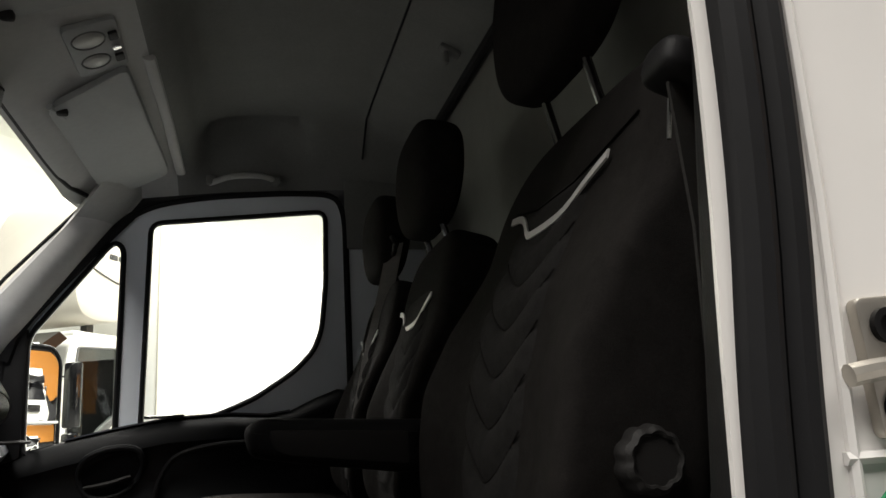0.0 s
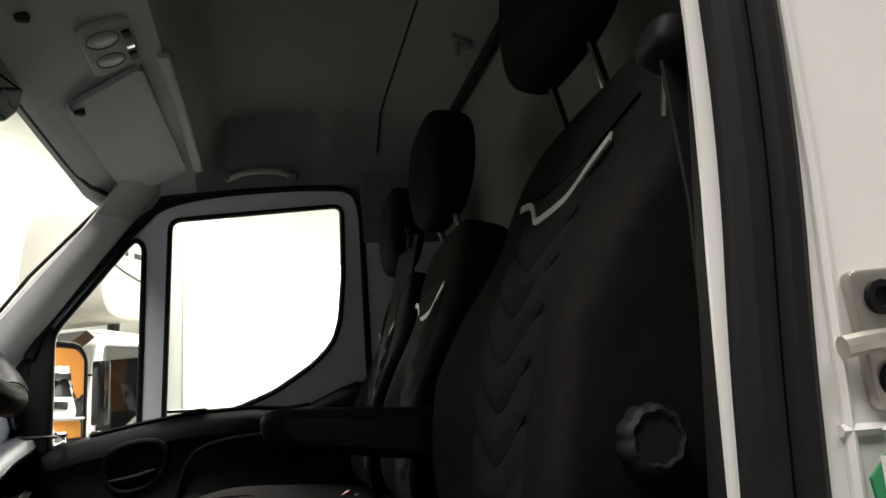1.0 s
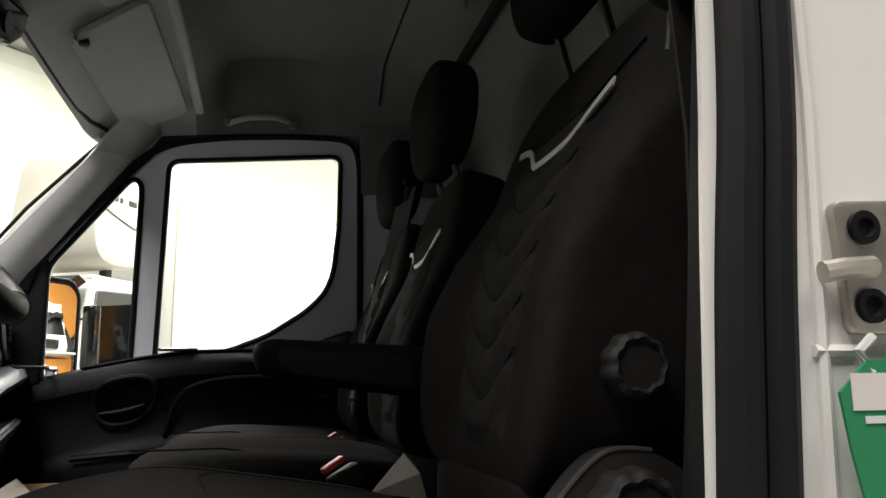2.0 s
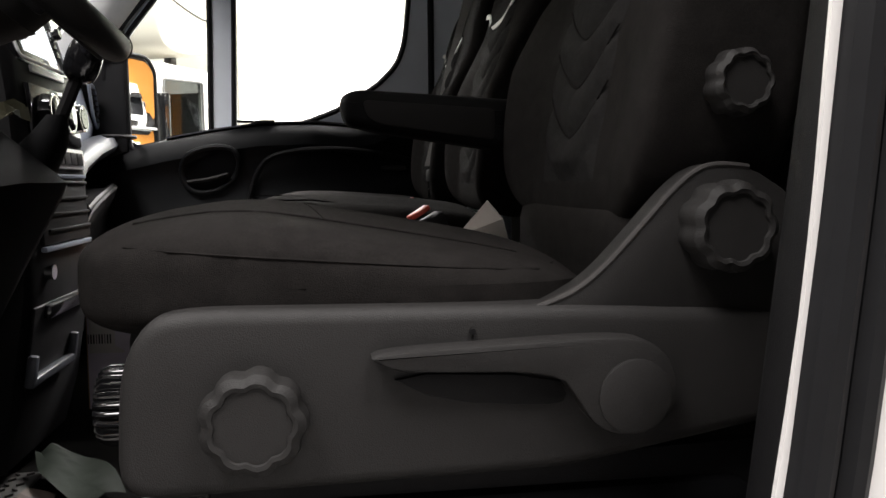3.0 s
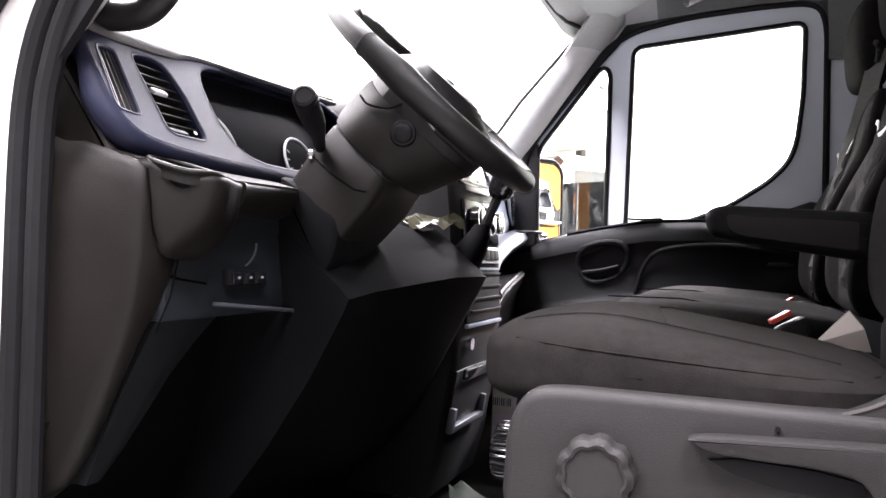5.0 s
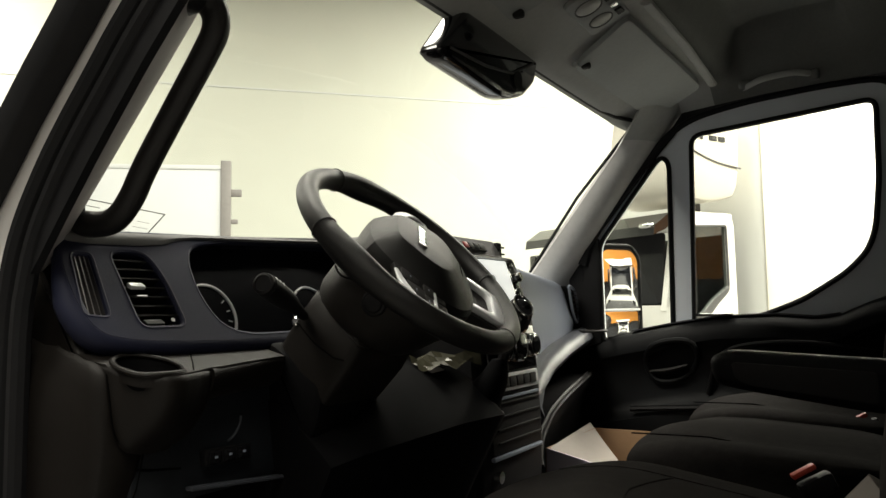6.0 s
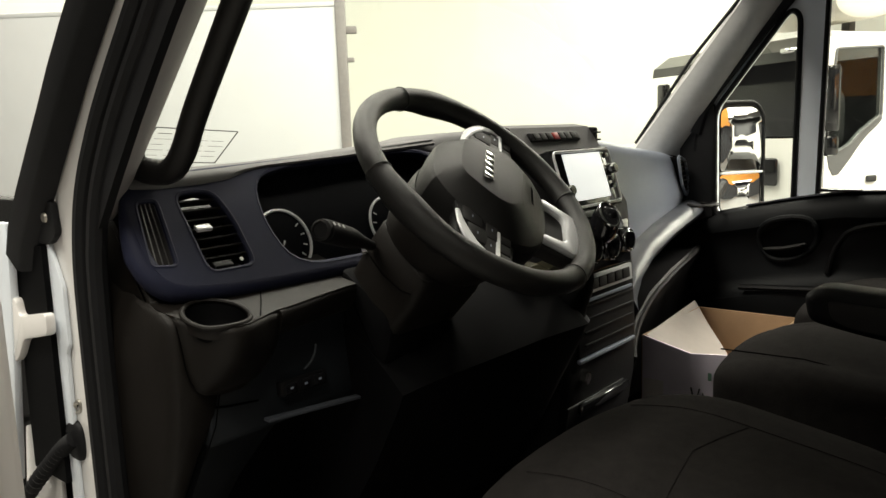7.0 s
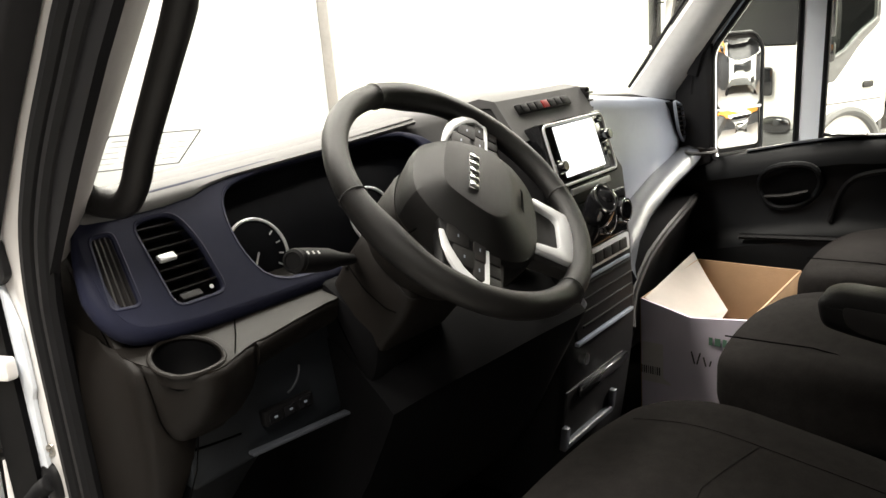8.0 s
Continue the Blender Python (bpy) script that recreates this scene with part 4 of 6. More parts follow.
cl = part("climate_panel", con_box(1.05, 0.585, 0.235, 0.092, 0.010, 0.004, 0.003), M_GLOSSBLACK, console, "gloss black climate panel")
for y, r in ((0.985, 0.030), (1.055, 0.034), (1.128, 0.026)):
    part("climate_knob", lathe([(0.0001, 0), (r, 0), (r * 0.92, 0.018), (r * 0.7, 0.022), (0.0001, 0.022)], con_pose(y, 0.588, 0.008), 24, 12, 0.05), M_GLOSSBLACK, cl, "gloss black climate knob")
    part("chrome_ring", tube([con_pose(y, 0.588, 0.027) @ Vector((r * 0.86 * math.cos(w), r * 0.86 * math.sin(w), 0)) for w in [2 * math.pi * i / 28 for i in range(28)]], 0.0022, 6, closed=True, up=(1, 0, 0.1)), M_CHROME, cl, "chrome ring")
bp = part("button_panel", con_box(1.05, 0.517, 0.235, 0.036, 0.010, 0.003, 0.004), M_SILVER, console, "silver panel with a row of buttons")
for i in range(6):
    part("button", con_box(0.965 + 0.034 * i, 0.517, 0.030, 0.022, 0.004, 0.0015, 0.010), M_DARKGREY, bp)
rd = part("storage_slot", con_box(1.05, 0.430, 0.235, 0.105, 0.008, 0.003, 0.002), M_BLACK, console, "black storage slots in the console")
for z in (0.476, 0.45, 0.425, 0.40):
    part("slot_rib", con_box(1.06, z, 0.21, 0.005, 0.006, 0.001, 0.007), M_BLACK, rd)
part("slot_lip", con_box(1.05, 0.487, 0.225, 0.006, 0.006, 0.001, 0.007), M_AIRBAG, rd, "grey edge above the slots")
part("slot_edge", con_box(1.05, 0.372, 0.235, 0.008, 0.010, 0.002, 0.006), M_AIRBAG, rd)
asht = part("ashtray", con_box(1.02, 0.222, 0.235, 0.13, 0.006, 0.003, 0.002), M_BLACK, console, "open pocket with a grey surround")
for y, z, w, hh in ((0.998, 0.172, 0.200, 0.014), (0.902, 0.190, 0.016, 0.050), (1.095, 0.192, 0.016, 0.046)):
    part("pocket_frame", con_box(y, z, w, hh, 0.014, 0.003, 0.010), M_LIP, asht, "satin grey pocket frame")
part("pocket_lid", con_box(1.04, 0.275, 0.20, 0.022, 0.016, 0.004, 0.008), M_GLOSSBLACK, asht)
part("socket", lathe([(0.0001, 0), (0.012, 0), (0.012, 0.012), (0.0001, 0.012)], con_pose(0.96, 0.335, 0.0), 16), M_CHROME, console, "chrome-rimmed power socket")

# passenger side
rows, rows2, rows3 = [], [], []
for y, zb, k in ((1.195, 0.425, 0.075), (1.23, 0.445, 0.055), (1.32, 0.475, 0.025), (1.45, 0.512, 0.0), (1.60, 0.545, -0.012), (1.75, 0.570, -0.02), (1.85, 0.580, -0.035), (1.88, 0.582, -0.06)):
    top = float(np.interp(y, [1.195, 1.30, 1.50, 1.75, 1.85, 1.88], [0.822, 0.805, 0.780, 0.752, 0.735, 0.705]))
    rows.append([(-0.520 + k * 0.4, y, top), (-0.502 + k * 0.4, y, top - 0.003), (-0.488 + k * 0.45, y, top - 0.013), (-0.479 + k * 0.5, y, top - 0.032), (-0.464 + k * 0.7, y, 0.62 + 0.5 * (top - 0.66)), (-0.448 + k, y, zb + 0.05), (-0.455 + k, y, zb + 0.01), (-0.62, y, zb), (-0.62, y, top)])
    rows2.append([(-0.46 + k, y, zb + 0.018), (-0.425 + k, y, zb + 0.026), (-0.398 + k, y, zb + 0.018), (-0.388 + k, y, zb - 0.002), (-0.398 + k, y, zb - 0.020), (-0.43 + k, y, zb - 0.028), (-0.60, y, zb - 0.03), (-0.60, y, zb + 0.01)])
    z2 = zb - 0.125
    rows3.append([(-0.60, y, z2 + 0.005), (-0.425 + k, y, z2 + 0.012), (-0.405 + k, y, z2 + 0.022), (-0.395 + k, y, z2 + 0.012), (-0.400 + k, y, z2 - 0.012), (-0.42 + k, y, z2 - 0.05), (-0.46 + k * 0.5, y, 0.20), (-0.55, y, 0.05), (-0.62, y, 0.05)])
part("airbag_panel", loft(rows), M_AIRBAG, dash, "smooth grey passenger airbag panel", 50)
part("shelf_lip", loft(rows2), M_LIP, dash, "swept grey lip over the glove shelf", 50)
part("lower_shelf", loft(rows3), M_BLACK, dash, "black lower glove shelf", 50)
part("shelf_edge", tube(chaikin([(r[3][0] - 0.002, r[3][1], r[3][2]) for r in rows3], 1, False), 0.006, 6), M_DARKGREY, dash, "grey shelf edge")
part("shelf_back", rbox((-0.61, 1.54, 0.48), (0.02, 0.70, 0.30), 0.003), M_BLACK, dash)
PV = corner([(1.782, 0.738), (1.832, 0.722), (1.862, 0.650), (1.846, 0.616), (1.812, 0.652)], 0.014)
pv = part("passenger_vent", prism(PV, "x", -0.520, -0.476), M_MATT, dash, "black passenger air vent")
part("vent_bezel", tube([(-0.474, p[0], p[1]) for p in PV], 0.0045, 8, closed=True, up=(1, 0, 0)), M_AIRBAG, dash, "satin grey rim of the passenger vent")
for i in range(7):
    z = 0.638 + 0.0135 * i
    ya, yb = float(np.interp(z, [0.62, 0.652, 0.738], [1.843, 1.814, 1.786])), float(np.interp(z, [0.62, 0.65, 0.722], [1.850, 1.858, 1.832]))
    part("slat", rbox((-0.474, (ya + yb) / 2, z), (0.010, yb - ya, 0.0028), 0.0006), M_DARKGREY, pv)
part("cup_ring", tube([(-0.412 + 0.04 * math.cos(w), 1.815 + 0.045 * math.sin(w), 0.597) for w in [2 * math.pi * i / 24 for i in range(24)]], 0.005, 6, closed=True), M_DARKGREY, dash, "passenger cup holder ring")
sv = part("console_vent", rbox((-0.452, 1.218, 0.775), (0.05, 0.022, 0.105), 0.006), M_BLACK, dash, "slim vertical vent beside the screen")
for i in range(6):
    part("slat", rbox((-0.424, 1.218, 0.735 + 0.016 * i), (0.008, 0.020, 0.004), 0.001), M_DARKGREY, sv)

# ---- steering wheel and column ----
WC = Vector((-0.236, 0.530, 0.750))
WN = Vector((0.684, 0.035, 0.7287)).normalized()
WY = (Vector((0, 1, 0)) - WN * WN.y).normalized()
WV = WN.cross(WY)
ROLL = math.radians(42)
WR = WY * math.cos(ROLL) + WV * math.sin(ROLL)
WU = WV * math.cos(ROLL) - WY * math.sin(ROLL)
WM4 = axes(WC, WR, WU, WN)
wheel = thing("steering_wheel", WC, "black leatherette three-spoke steering wheel with silver inlays, turned aside", "steering wheel")


def wp(a, b, h=0.0):
    return WM4 @ Vector((a, b, h))


N = 96
rad = []
pth = []
for i in range(N):
    w = 2 * math.pi * i / N
    deg = math.degrees(w)
    thumb = sum(math.exp(-((deg - c) / 13.0) ** 2) for c in (33, 147))
    low = math.exp(-((deg - 270) / 26.0) ** 2)
    r = 0.1862 - 0.003 * thumb - 0.003 * low
    pth.append(wp(r * math.cos(w), r * math.sin(w), 0))
    rad.append(0.0168 + 0.0030 * thumb + 0.0008 * math.cos(2 * w))
rim = part("rim", tube(pth, rad, 18, closed=True, up=WN), M_LEATHER, wheel, "black leatherette rim with stitched seams", 60)
for w in (53, 127, 237, 303):
    q = math.radians(w)
    c = wp(0.186 * math.cos(q), 0.186 * math.sin(q), 0)
    t = (wp(-math.sin(q), math.cos(q), 0) - WC).normalized()
    mm = along(c, t, up=WN)
    part("seam", tube([mm @ Vector((0.0178 * math.cos(a), 0.0178 * math.sin(a), 0)) for a in [2 * math.pi * j / 20 for j in range(20)]], 0.0009, 5, closed=True, up=t), M_INK, rim)


def mirrored(half):
    """A closed outline from its right half, top to bottom."""
    return half + [(-a, b) for a, b in reversed(half)]


def on_wheel(bm):
    bm.transform(WM4)
    return bm


PAD = mirrored([(0.040, 0.082), (0.068, 0.060), (0.088, 0.034), (0.104, 0.004), (0.112, -0.030), (0.110, -0.062), (0.094, -0.090), (0.064, -0.108), (0.030, -0.114)])
TOP = mirrored([(0.032, 0.050), (0.046, 0.044), (0.052, 0.036), (0.060, 0.016), (0.068, -0.012), (0.066, -0.028), (0.058, -0.040), (0.040, -0.050), (0.020, -0.052)])
rows = []
for f, k, h in ((0.0, 0.97, -0.050), (0.0, 1.0, -0.020), (0.0, 0.995, -0.006), (0.06, 0.99, 0.003), (0.35, 1.0, 0.013), (0.70, 1.0, 0.0225), (0.93, 1.0, 0.0290), (1.0, 1.0, 0.0305), (1.0, 0.93, 0.0310), (1.0, 0.5, 0.0322), (1.0, 0.03, 0.0325)):
    ring = [(k * (p[0] * (1 - f) + q[0] * f), k * (p[1] * (1 - f) + q[1] * f)) for p, q in zip(PAD, TOP)]
    ring = chaikin(ring, 2 if f < 0.5 else 1) if f < 0.5 else chaikin(chaikin(ring, 1), 1)
    rows.append([wp(p[0], p[1], h) for p in ring])
hub = part("airbag_cover", loft(rows), M_HUB, wheel, "black grained airbag cover with a raised centre", 13)
badge = part("badge", on_wheel(join(*[rbox((-0.031 + 0.0155 * i, 0.0075, 0.0330), (0.0110, 0.0150, 0.0032), 0.0012) for i in range(5)])), M_CHROME, hub, "chrome raised badge shapes")
for i in range(5):
    part("emboss", on_wheel(rbox((0.020 - 0.009 * i, -0.072, 0.0245), (0.0055, 0.007, 0.0008), 0, m=pose(0, 0, 0, 34, 0, 0))), M_SEAM, hub)
for sgn in (-1, 1):
    arm = corner([(sgn * 0.07, 0.036), (sgn * 0.12, 0.030), (sgn * 0.176, 0.026), (sgn * 0.180, -0.054), (sgn * 0.12, -0.060), (sgn * 0.07, -0.060)], 0.012)
    spk = part("spoke", on_wheel(prism(arm, "z", -0.024, -0.003, 0.005)), M_BLACK, wheel, "black side spoke")
    pod = corner([(sgn * 0.078, 0.041), (sgn * 0.128, 0.029), (sgn * 0.158, 0.012), (sgn * 0.174, -0.012), (sgn * 0.171, -0.027), (sgn * 0.100, -0.029)], 0.008)
    pd = part("button_pod", on_wheel(prism(pod, "z", -0.006, 0.0045, 0.0025)), M_BLACK, spk, "black multifunction button pod")
    out = [(0.080, 0.040), (0.104, 0.0355), (0.128, 0.0285), (0.146, 0.0190), (0.160, 0.0085), (0.170, -0.0065), (0.1735, -0.0165), (0.1705, -0.0255), (0.158, -0.0275), (0.130, -0.0285), (0.106, -0.0290)]
    wide = [0.0036, 0.0060, 0.0076, 0.0082, 0.0082, 0.0076, 0.0068, 0.0056, 0.0042, 0.0034, 0.0028]
    part("pod_trim", tube([wp(sgn * a, b, 0.0045) for a, b in (out if sgn > 0 else out[1:])], wide, 10, up=WN, flat=0.55), M_SILVER, pd, "silver button pod trim")
    for a, b, sx, sy in ((0.1035, 0.013, 0.030, 0.031), (0.1355, 0.004, 0.031, 0.030), (0.112, -0.0175, 0.038, 0.0175), (0.148, -0.0165, 0.031, 0.016)):
        bt = part("button", on_wheel(rbox((sgn * a, b, 0.0052), (sx, sy, 0.003), 0.0012)), M_DARKGREY, pd)
        part("button_mark", on_wheel(rbox((sgn * a, b, 0.0069), (0.005, 0.0018, 0.0004), 0)), M_AIRBAG, bt)
    for k in range(3):
        part("lower_button", on_wheel(rbox((sgn * (0.112 + 0.0215 * k), -0.041, -0.001), (0.0195, 0.018, 0.009), 0.0025)), M_DARKGREY, spk)
spk = part("spoke", on_wheel(prism(corner([(-0.070, -0.090), (0.070, -0.090), (0.058, -0.182), (-0.058, -0.182)], 0.012), "z", -0.024, -0.004, 0.005)), M_DARKGREY, wheel, "dark lower spoke")
inlay = corner([(-0.055, -0.104), (-0.041, -0.104), (-0.034, -0.138), (-0.026, -0.146), (0.026, -0.146), (0.034, -0.138), (0.041, -0.104), (0.055, -0.104), (0.052, -0.160), (0.038, -0.178), (-0.038, -0.178), (-0.052, -0.160)], 0.006)
part("spoke_trim", on_wheel(prism(inlay, "z", -0.006, 0.0045, 0.0025)), M_SILVER, spk, "bright silver inlay round the lower spoke")
rows = []
for k, h, f in ((0.99, -0.046, 0.0), (1.0, -0.058, 0.25), (0.98, -0.085, 0.6), (0.95, -0.112, 0.9), (0.90, -0.124, 1.0), (0.70, -0.126, 1.0)):
    pad = chaikin([(k * a, k * b) for a, b in PAD], 2)
    rows.append([wp(p[0] * (1 - f) + f * 0.094 * k * math.copysign(abs(p[0] / p.length) ** 1.0, p[0]), p[1] * (1 - f) + f * 0.094 * k * p[1] / p.length, h) for p in pad])
hb = part("hub_back", loft(rows), M_KNEE, wheel, "dark rear hub cover", 50)
HS = Vector((-0.010, 0.016, 0.002))
part("hub_joint", tube([p + HS for p in chaikin([(-0.303, 0.4245, 0.734), (-0.292, 0.418, 0.7215), (-0.275, 0.4155, 0.7145), (-0.251, 0.4175, 0.7115), (-0.236, 0.427, 0.7205)], 1, False)], 0.0016, 5), M_SEAM, hb, "dark joint in the hub cover")
part("hub_boss", lathe([(0.0001, 0.008), (0.010, 0.008), (0.0125, 0.0065), (0.0135, 0.004), (0.017, 0.003), (0.019, 0.0), (0.019, -0.012)], along(Vector((-0.236, 0.426, 0.678)) + HS, (0.30, -1, -0.08)), 28), M_BLACK, hb, "round black boss on the hub cover")

col = thing("steering_column", (-0.42, 0.512, 0.55), "black plastic steering column shroud with a stalk", "steering column")


def cp(y, v, h):
    return WC + Vector((0, 1, 0)) * y + WV * v + WN * h


rows = []
for h, w, up, dn in ((-0.120, 0.074, 0.058, -0.056), (-0.128, 0.080, 0.064, -0.064), (-0.17, 0.080, 0.064, -0.072), (-0.23, 0.078, 0.058, -0.072), (-0.31, 0.074, 0.050, -0.066)):
    rows.append([cp(p[0], p[1], h) for p in corner([(-w, dn), (w, dn), (w, 0.0), (w * 0.84, up), (-w * 0.84, up), (-w, 0.0)], 0.018)])
shroud = part("shroud", loft(rows), M_KNEE, col, "dark column shroud", 40)
part("shroud_seam", tube([cp(p, q, h) for p, q, h in ((-0.0670, 0.0635, -0.180), (-0.0740, 0.032, -0.178), (-0.0798, 0.000, -0.174), (-0.0798, -0.040, -0.165), (-0.0798, -0.055, -0.155))], 0.0012, 5), M_SEAM, shroud)
part("shroud_gap", tube([cp(p[0], p[1], -0.1245) for p in corner([(-0.078, -0.062), (0.078, -0.062), (0.078, 0.0), (0.066, 0.062), (-0.066, 0.062), (-0.078, 0.0)], 0.018)], 0.0012, 6, closed=True, up=WN), M_DARKGREY, shroud, "thin grey gap line behind the hub")
st = [(-0.380, 0.448, 0.664), (-0.362, 0.41, 0.676), (-0.348, 0.375, 0.687), (-0.336, 0.34, 0.697), (-0.324, 0.308, 0.706)]
stalk = part("stalk", tube(st, [0.008, 0.010, 0.0155, 0.0165, 0.0165], 14, flat=0.95), M_BLACK, col, "black indicator stalk with white symbols")
part("stalk_cap", lathe([(0.0001, 0), (0.0155, 0), (0.0145, 0.007), (0.011, 0.009), (0.010, 0.007), (0.0001, 0.007)], along(Vector(st[-1]), (0.34, -0.9, 0.25)), 20), M_BLACK, stalk)
for i in range(3):
    y = 0.318 + 0.012 * i
    part("symbol", rbox((-0.324 - 0.375 * (y - 0.308) + 0.0128, y, 0.706 - 0.281 * (y - 0.308) + 0.0108), (0.0012, 0.0055, 0.0045), 0, m=pose(0, 0, 0, 0, -40, 0)), M_PRINT, stalk)
part("wiper_stalk", tube([(-0.345, 0.60, 0.680), (-0.345, 0.67, 0.700), (-0.345, 0.735, 0.712)], [0.007, 0.0135, 0.0145], 12, flat=0.9), M_BLACK, col, "black wiper stalk")
part("ignition_lock", lathe([(0.0001, 0), (0.007, 0), (0.007, 0.004), (0.004, 0.007), (0.0001, 0.007)], along(Vector((-0.400, 0.4555, 0.655)), (0.5, -1, 0.3)), 14), M_CHROME, col, "steel ignition lock")
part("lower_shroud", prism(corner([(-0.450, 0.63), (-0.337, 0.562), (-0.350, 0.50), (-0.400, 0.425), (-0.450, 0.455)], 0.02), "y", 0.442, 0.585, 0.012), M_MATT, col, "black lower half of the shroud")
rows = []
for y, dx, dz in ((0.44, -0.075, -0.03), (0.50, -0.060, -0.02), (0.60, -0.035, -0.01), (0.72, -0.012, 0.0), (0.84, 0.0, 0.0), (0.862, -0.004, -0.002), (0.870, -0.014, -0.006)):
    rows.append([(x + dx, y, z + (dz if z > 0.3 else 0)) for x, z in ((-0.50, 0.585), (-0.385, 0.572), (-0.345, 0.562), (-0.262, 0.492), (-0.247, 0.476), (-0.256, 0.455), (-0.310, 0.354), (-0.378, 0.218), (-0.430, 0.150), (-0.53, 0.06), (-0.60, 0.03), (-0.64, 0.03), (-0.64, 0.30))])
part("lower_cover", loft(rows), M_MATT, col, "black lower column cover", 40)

wrap = thing("protective_film", (-0.33, 0.79, 0.565), "crumpled clear plastic film lying on the lower column cover", "film")
rows = []
for i in range(9):
    f = i / 8
    c = Vector((-0.372, 0.742, 0.574)).lerp(Vector((-0.300, 0.862, 0.580)), f)
    w = 0.016 + 0.012 * math.sin(f * 5.0)
    rows.append([c + Vector((w * g, -0.5 * w * g, 0.007 * math.sin(4 * g + i * 1.7) - 0.010 * g)) for g in (-1, -0.5, 0, 0.5, 1)])
part("sheet", loft(rows, False, False), M_WRAP, wrap, flat=True)
part("tip", loft([[(-0.372, 0.738, 0.573), (-0.338, 0.748, 0.556)], [(-0.362, 0.775, 0.578), (-0.326, 0.772, 0.560)]], False, False), M_PAPER, wrap, "white folded corner", flat=True)

pedals = thing("pedal_set", (-0.66, 0.55, 0.0), "black pedals above a metal checker plate", "pedals")
for y in (0.38, 0.55, 0.68):
    part("pedal", rbox((-0.62, y, 0.16), (0.02, 0.065, 0.06), 0.006, m=pose(0, 0, 0, 0, 30, 0)), M_RUBBER, pedals)
    part("pedal_arm", tube([(-0.64, y, 0.16), (-0.72, y, 0.28), (-0.74, y, 0.42)], 0.009, 8), M_STEEL, pedals)
gear = thing("gear_lever", (-0.30, 0.88, 0.50), "black gear lever with a leather gaiter", "gear lever")
part("gaiter", loft([[(-0.30 + q[0] * r + sh, 0.875 + q[1] * r, z) for q in chaikin([(1, -1), (1, 1), (-1, 1), (-1, -1)], 2)] for r, z, sh in ((0.052, 0.465, -0.03), (0.048, 0.49, -0.02), (0.04, 0.495, -0.01), (0.034, 0.525, 0.01), (0.024, 0.55, 0.025), (0.014, 0.575, 0.035))]), M_MATT, gear, "folded black leather gaiter")
part("collar", tube([(-0.325 + 0.055 * math.cos(w), 0.875 + 0.055 * math.sin(w), 0.468) for w in [2 * math.pi * i / 24 for i in range(24)]], 0.006, 6, closed=True), M_LIP, gear, "dark satin gaiter ring")
part("shaft", tube([(-0.265, 0.875, 0.56), (-0.235, 0.875, 0.63)], 0.010, 8), M_BLACK, gear)
part("knob", blob((-0.225, 0.875, 0.655), (0.024, 0.022, 0.034), 3, 6, m=pose(0, 0, 0, 0, 20, 0)), M_GLOSSBLACK, gear, "black gear knob")
KM = along(Vector((-0.222, 0.872, 0.660)), (0.62, -0.42, 0.66))
part("knob_ring", tube([KM @ Vector((0.0155 * math.cos(w), 0.026 * math.sin(w), 0.0225)) for w in [2 * math.pi * i / 28 for i in range(28)]], 0.0022, 6, closed=True, up=(0.62, -0.42, 0.66)), M_CHROME, gear, "chrome oval ring on the knob")
part("knob_plate", loft([[KM @ Vector((r * 0.0155 * math.cos(w), r * 0.026 * math.sin(w), z)) for w in [2 * math.pi * i / 28 for i in range(28)]] for r, z in ((1.0, 0.012), (1.0, 0.022), (0.6, 0.0235), (0.05, 0.0238))]), M_GLOSSBLACK, gear)
part("bracket", rbox((-0.42, 0.86, 0.44), (0.22, 0.10, 0.05), 0.012), M_BLACK, gear, "black lever housing on the console")

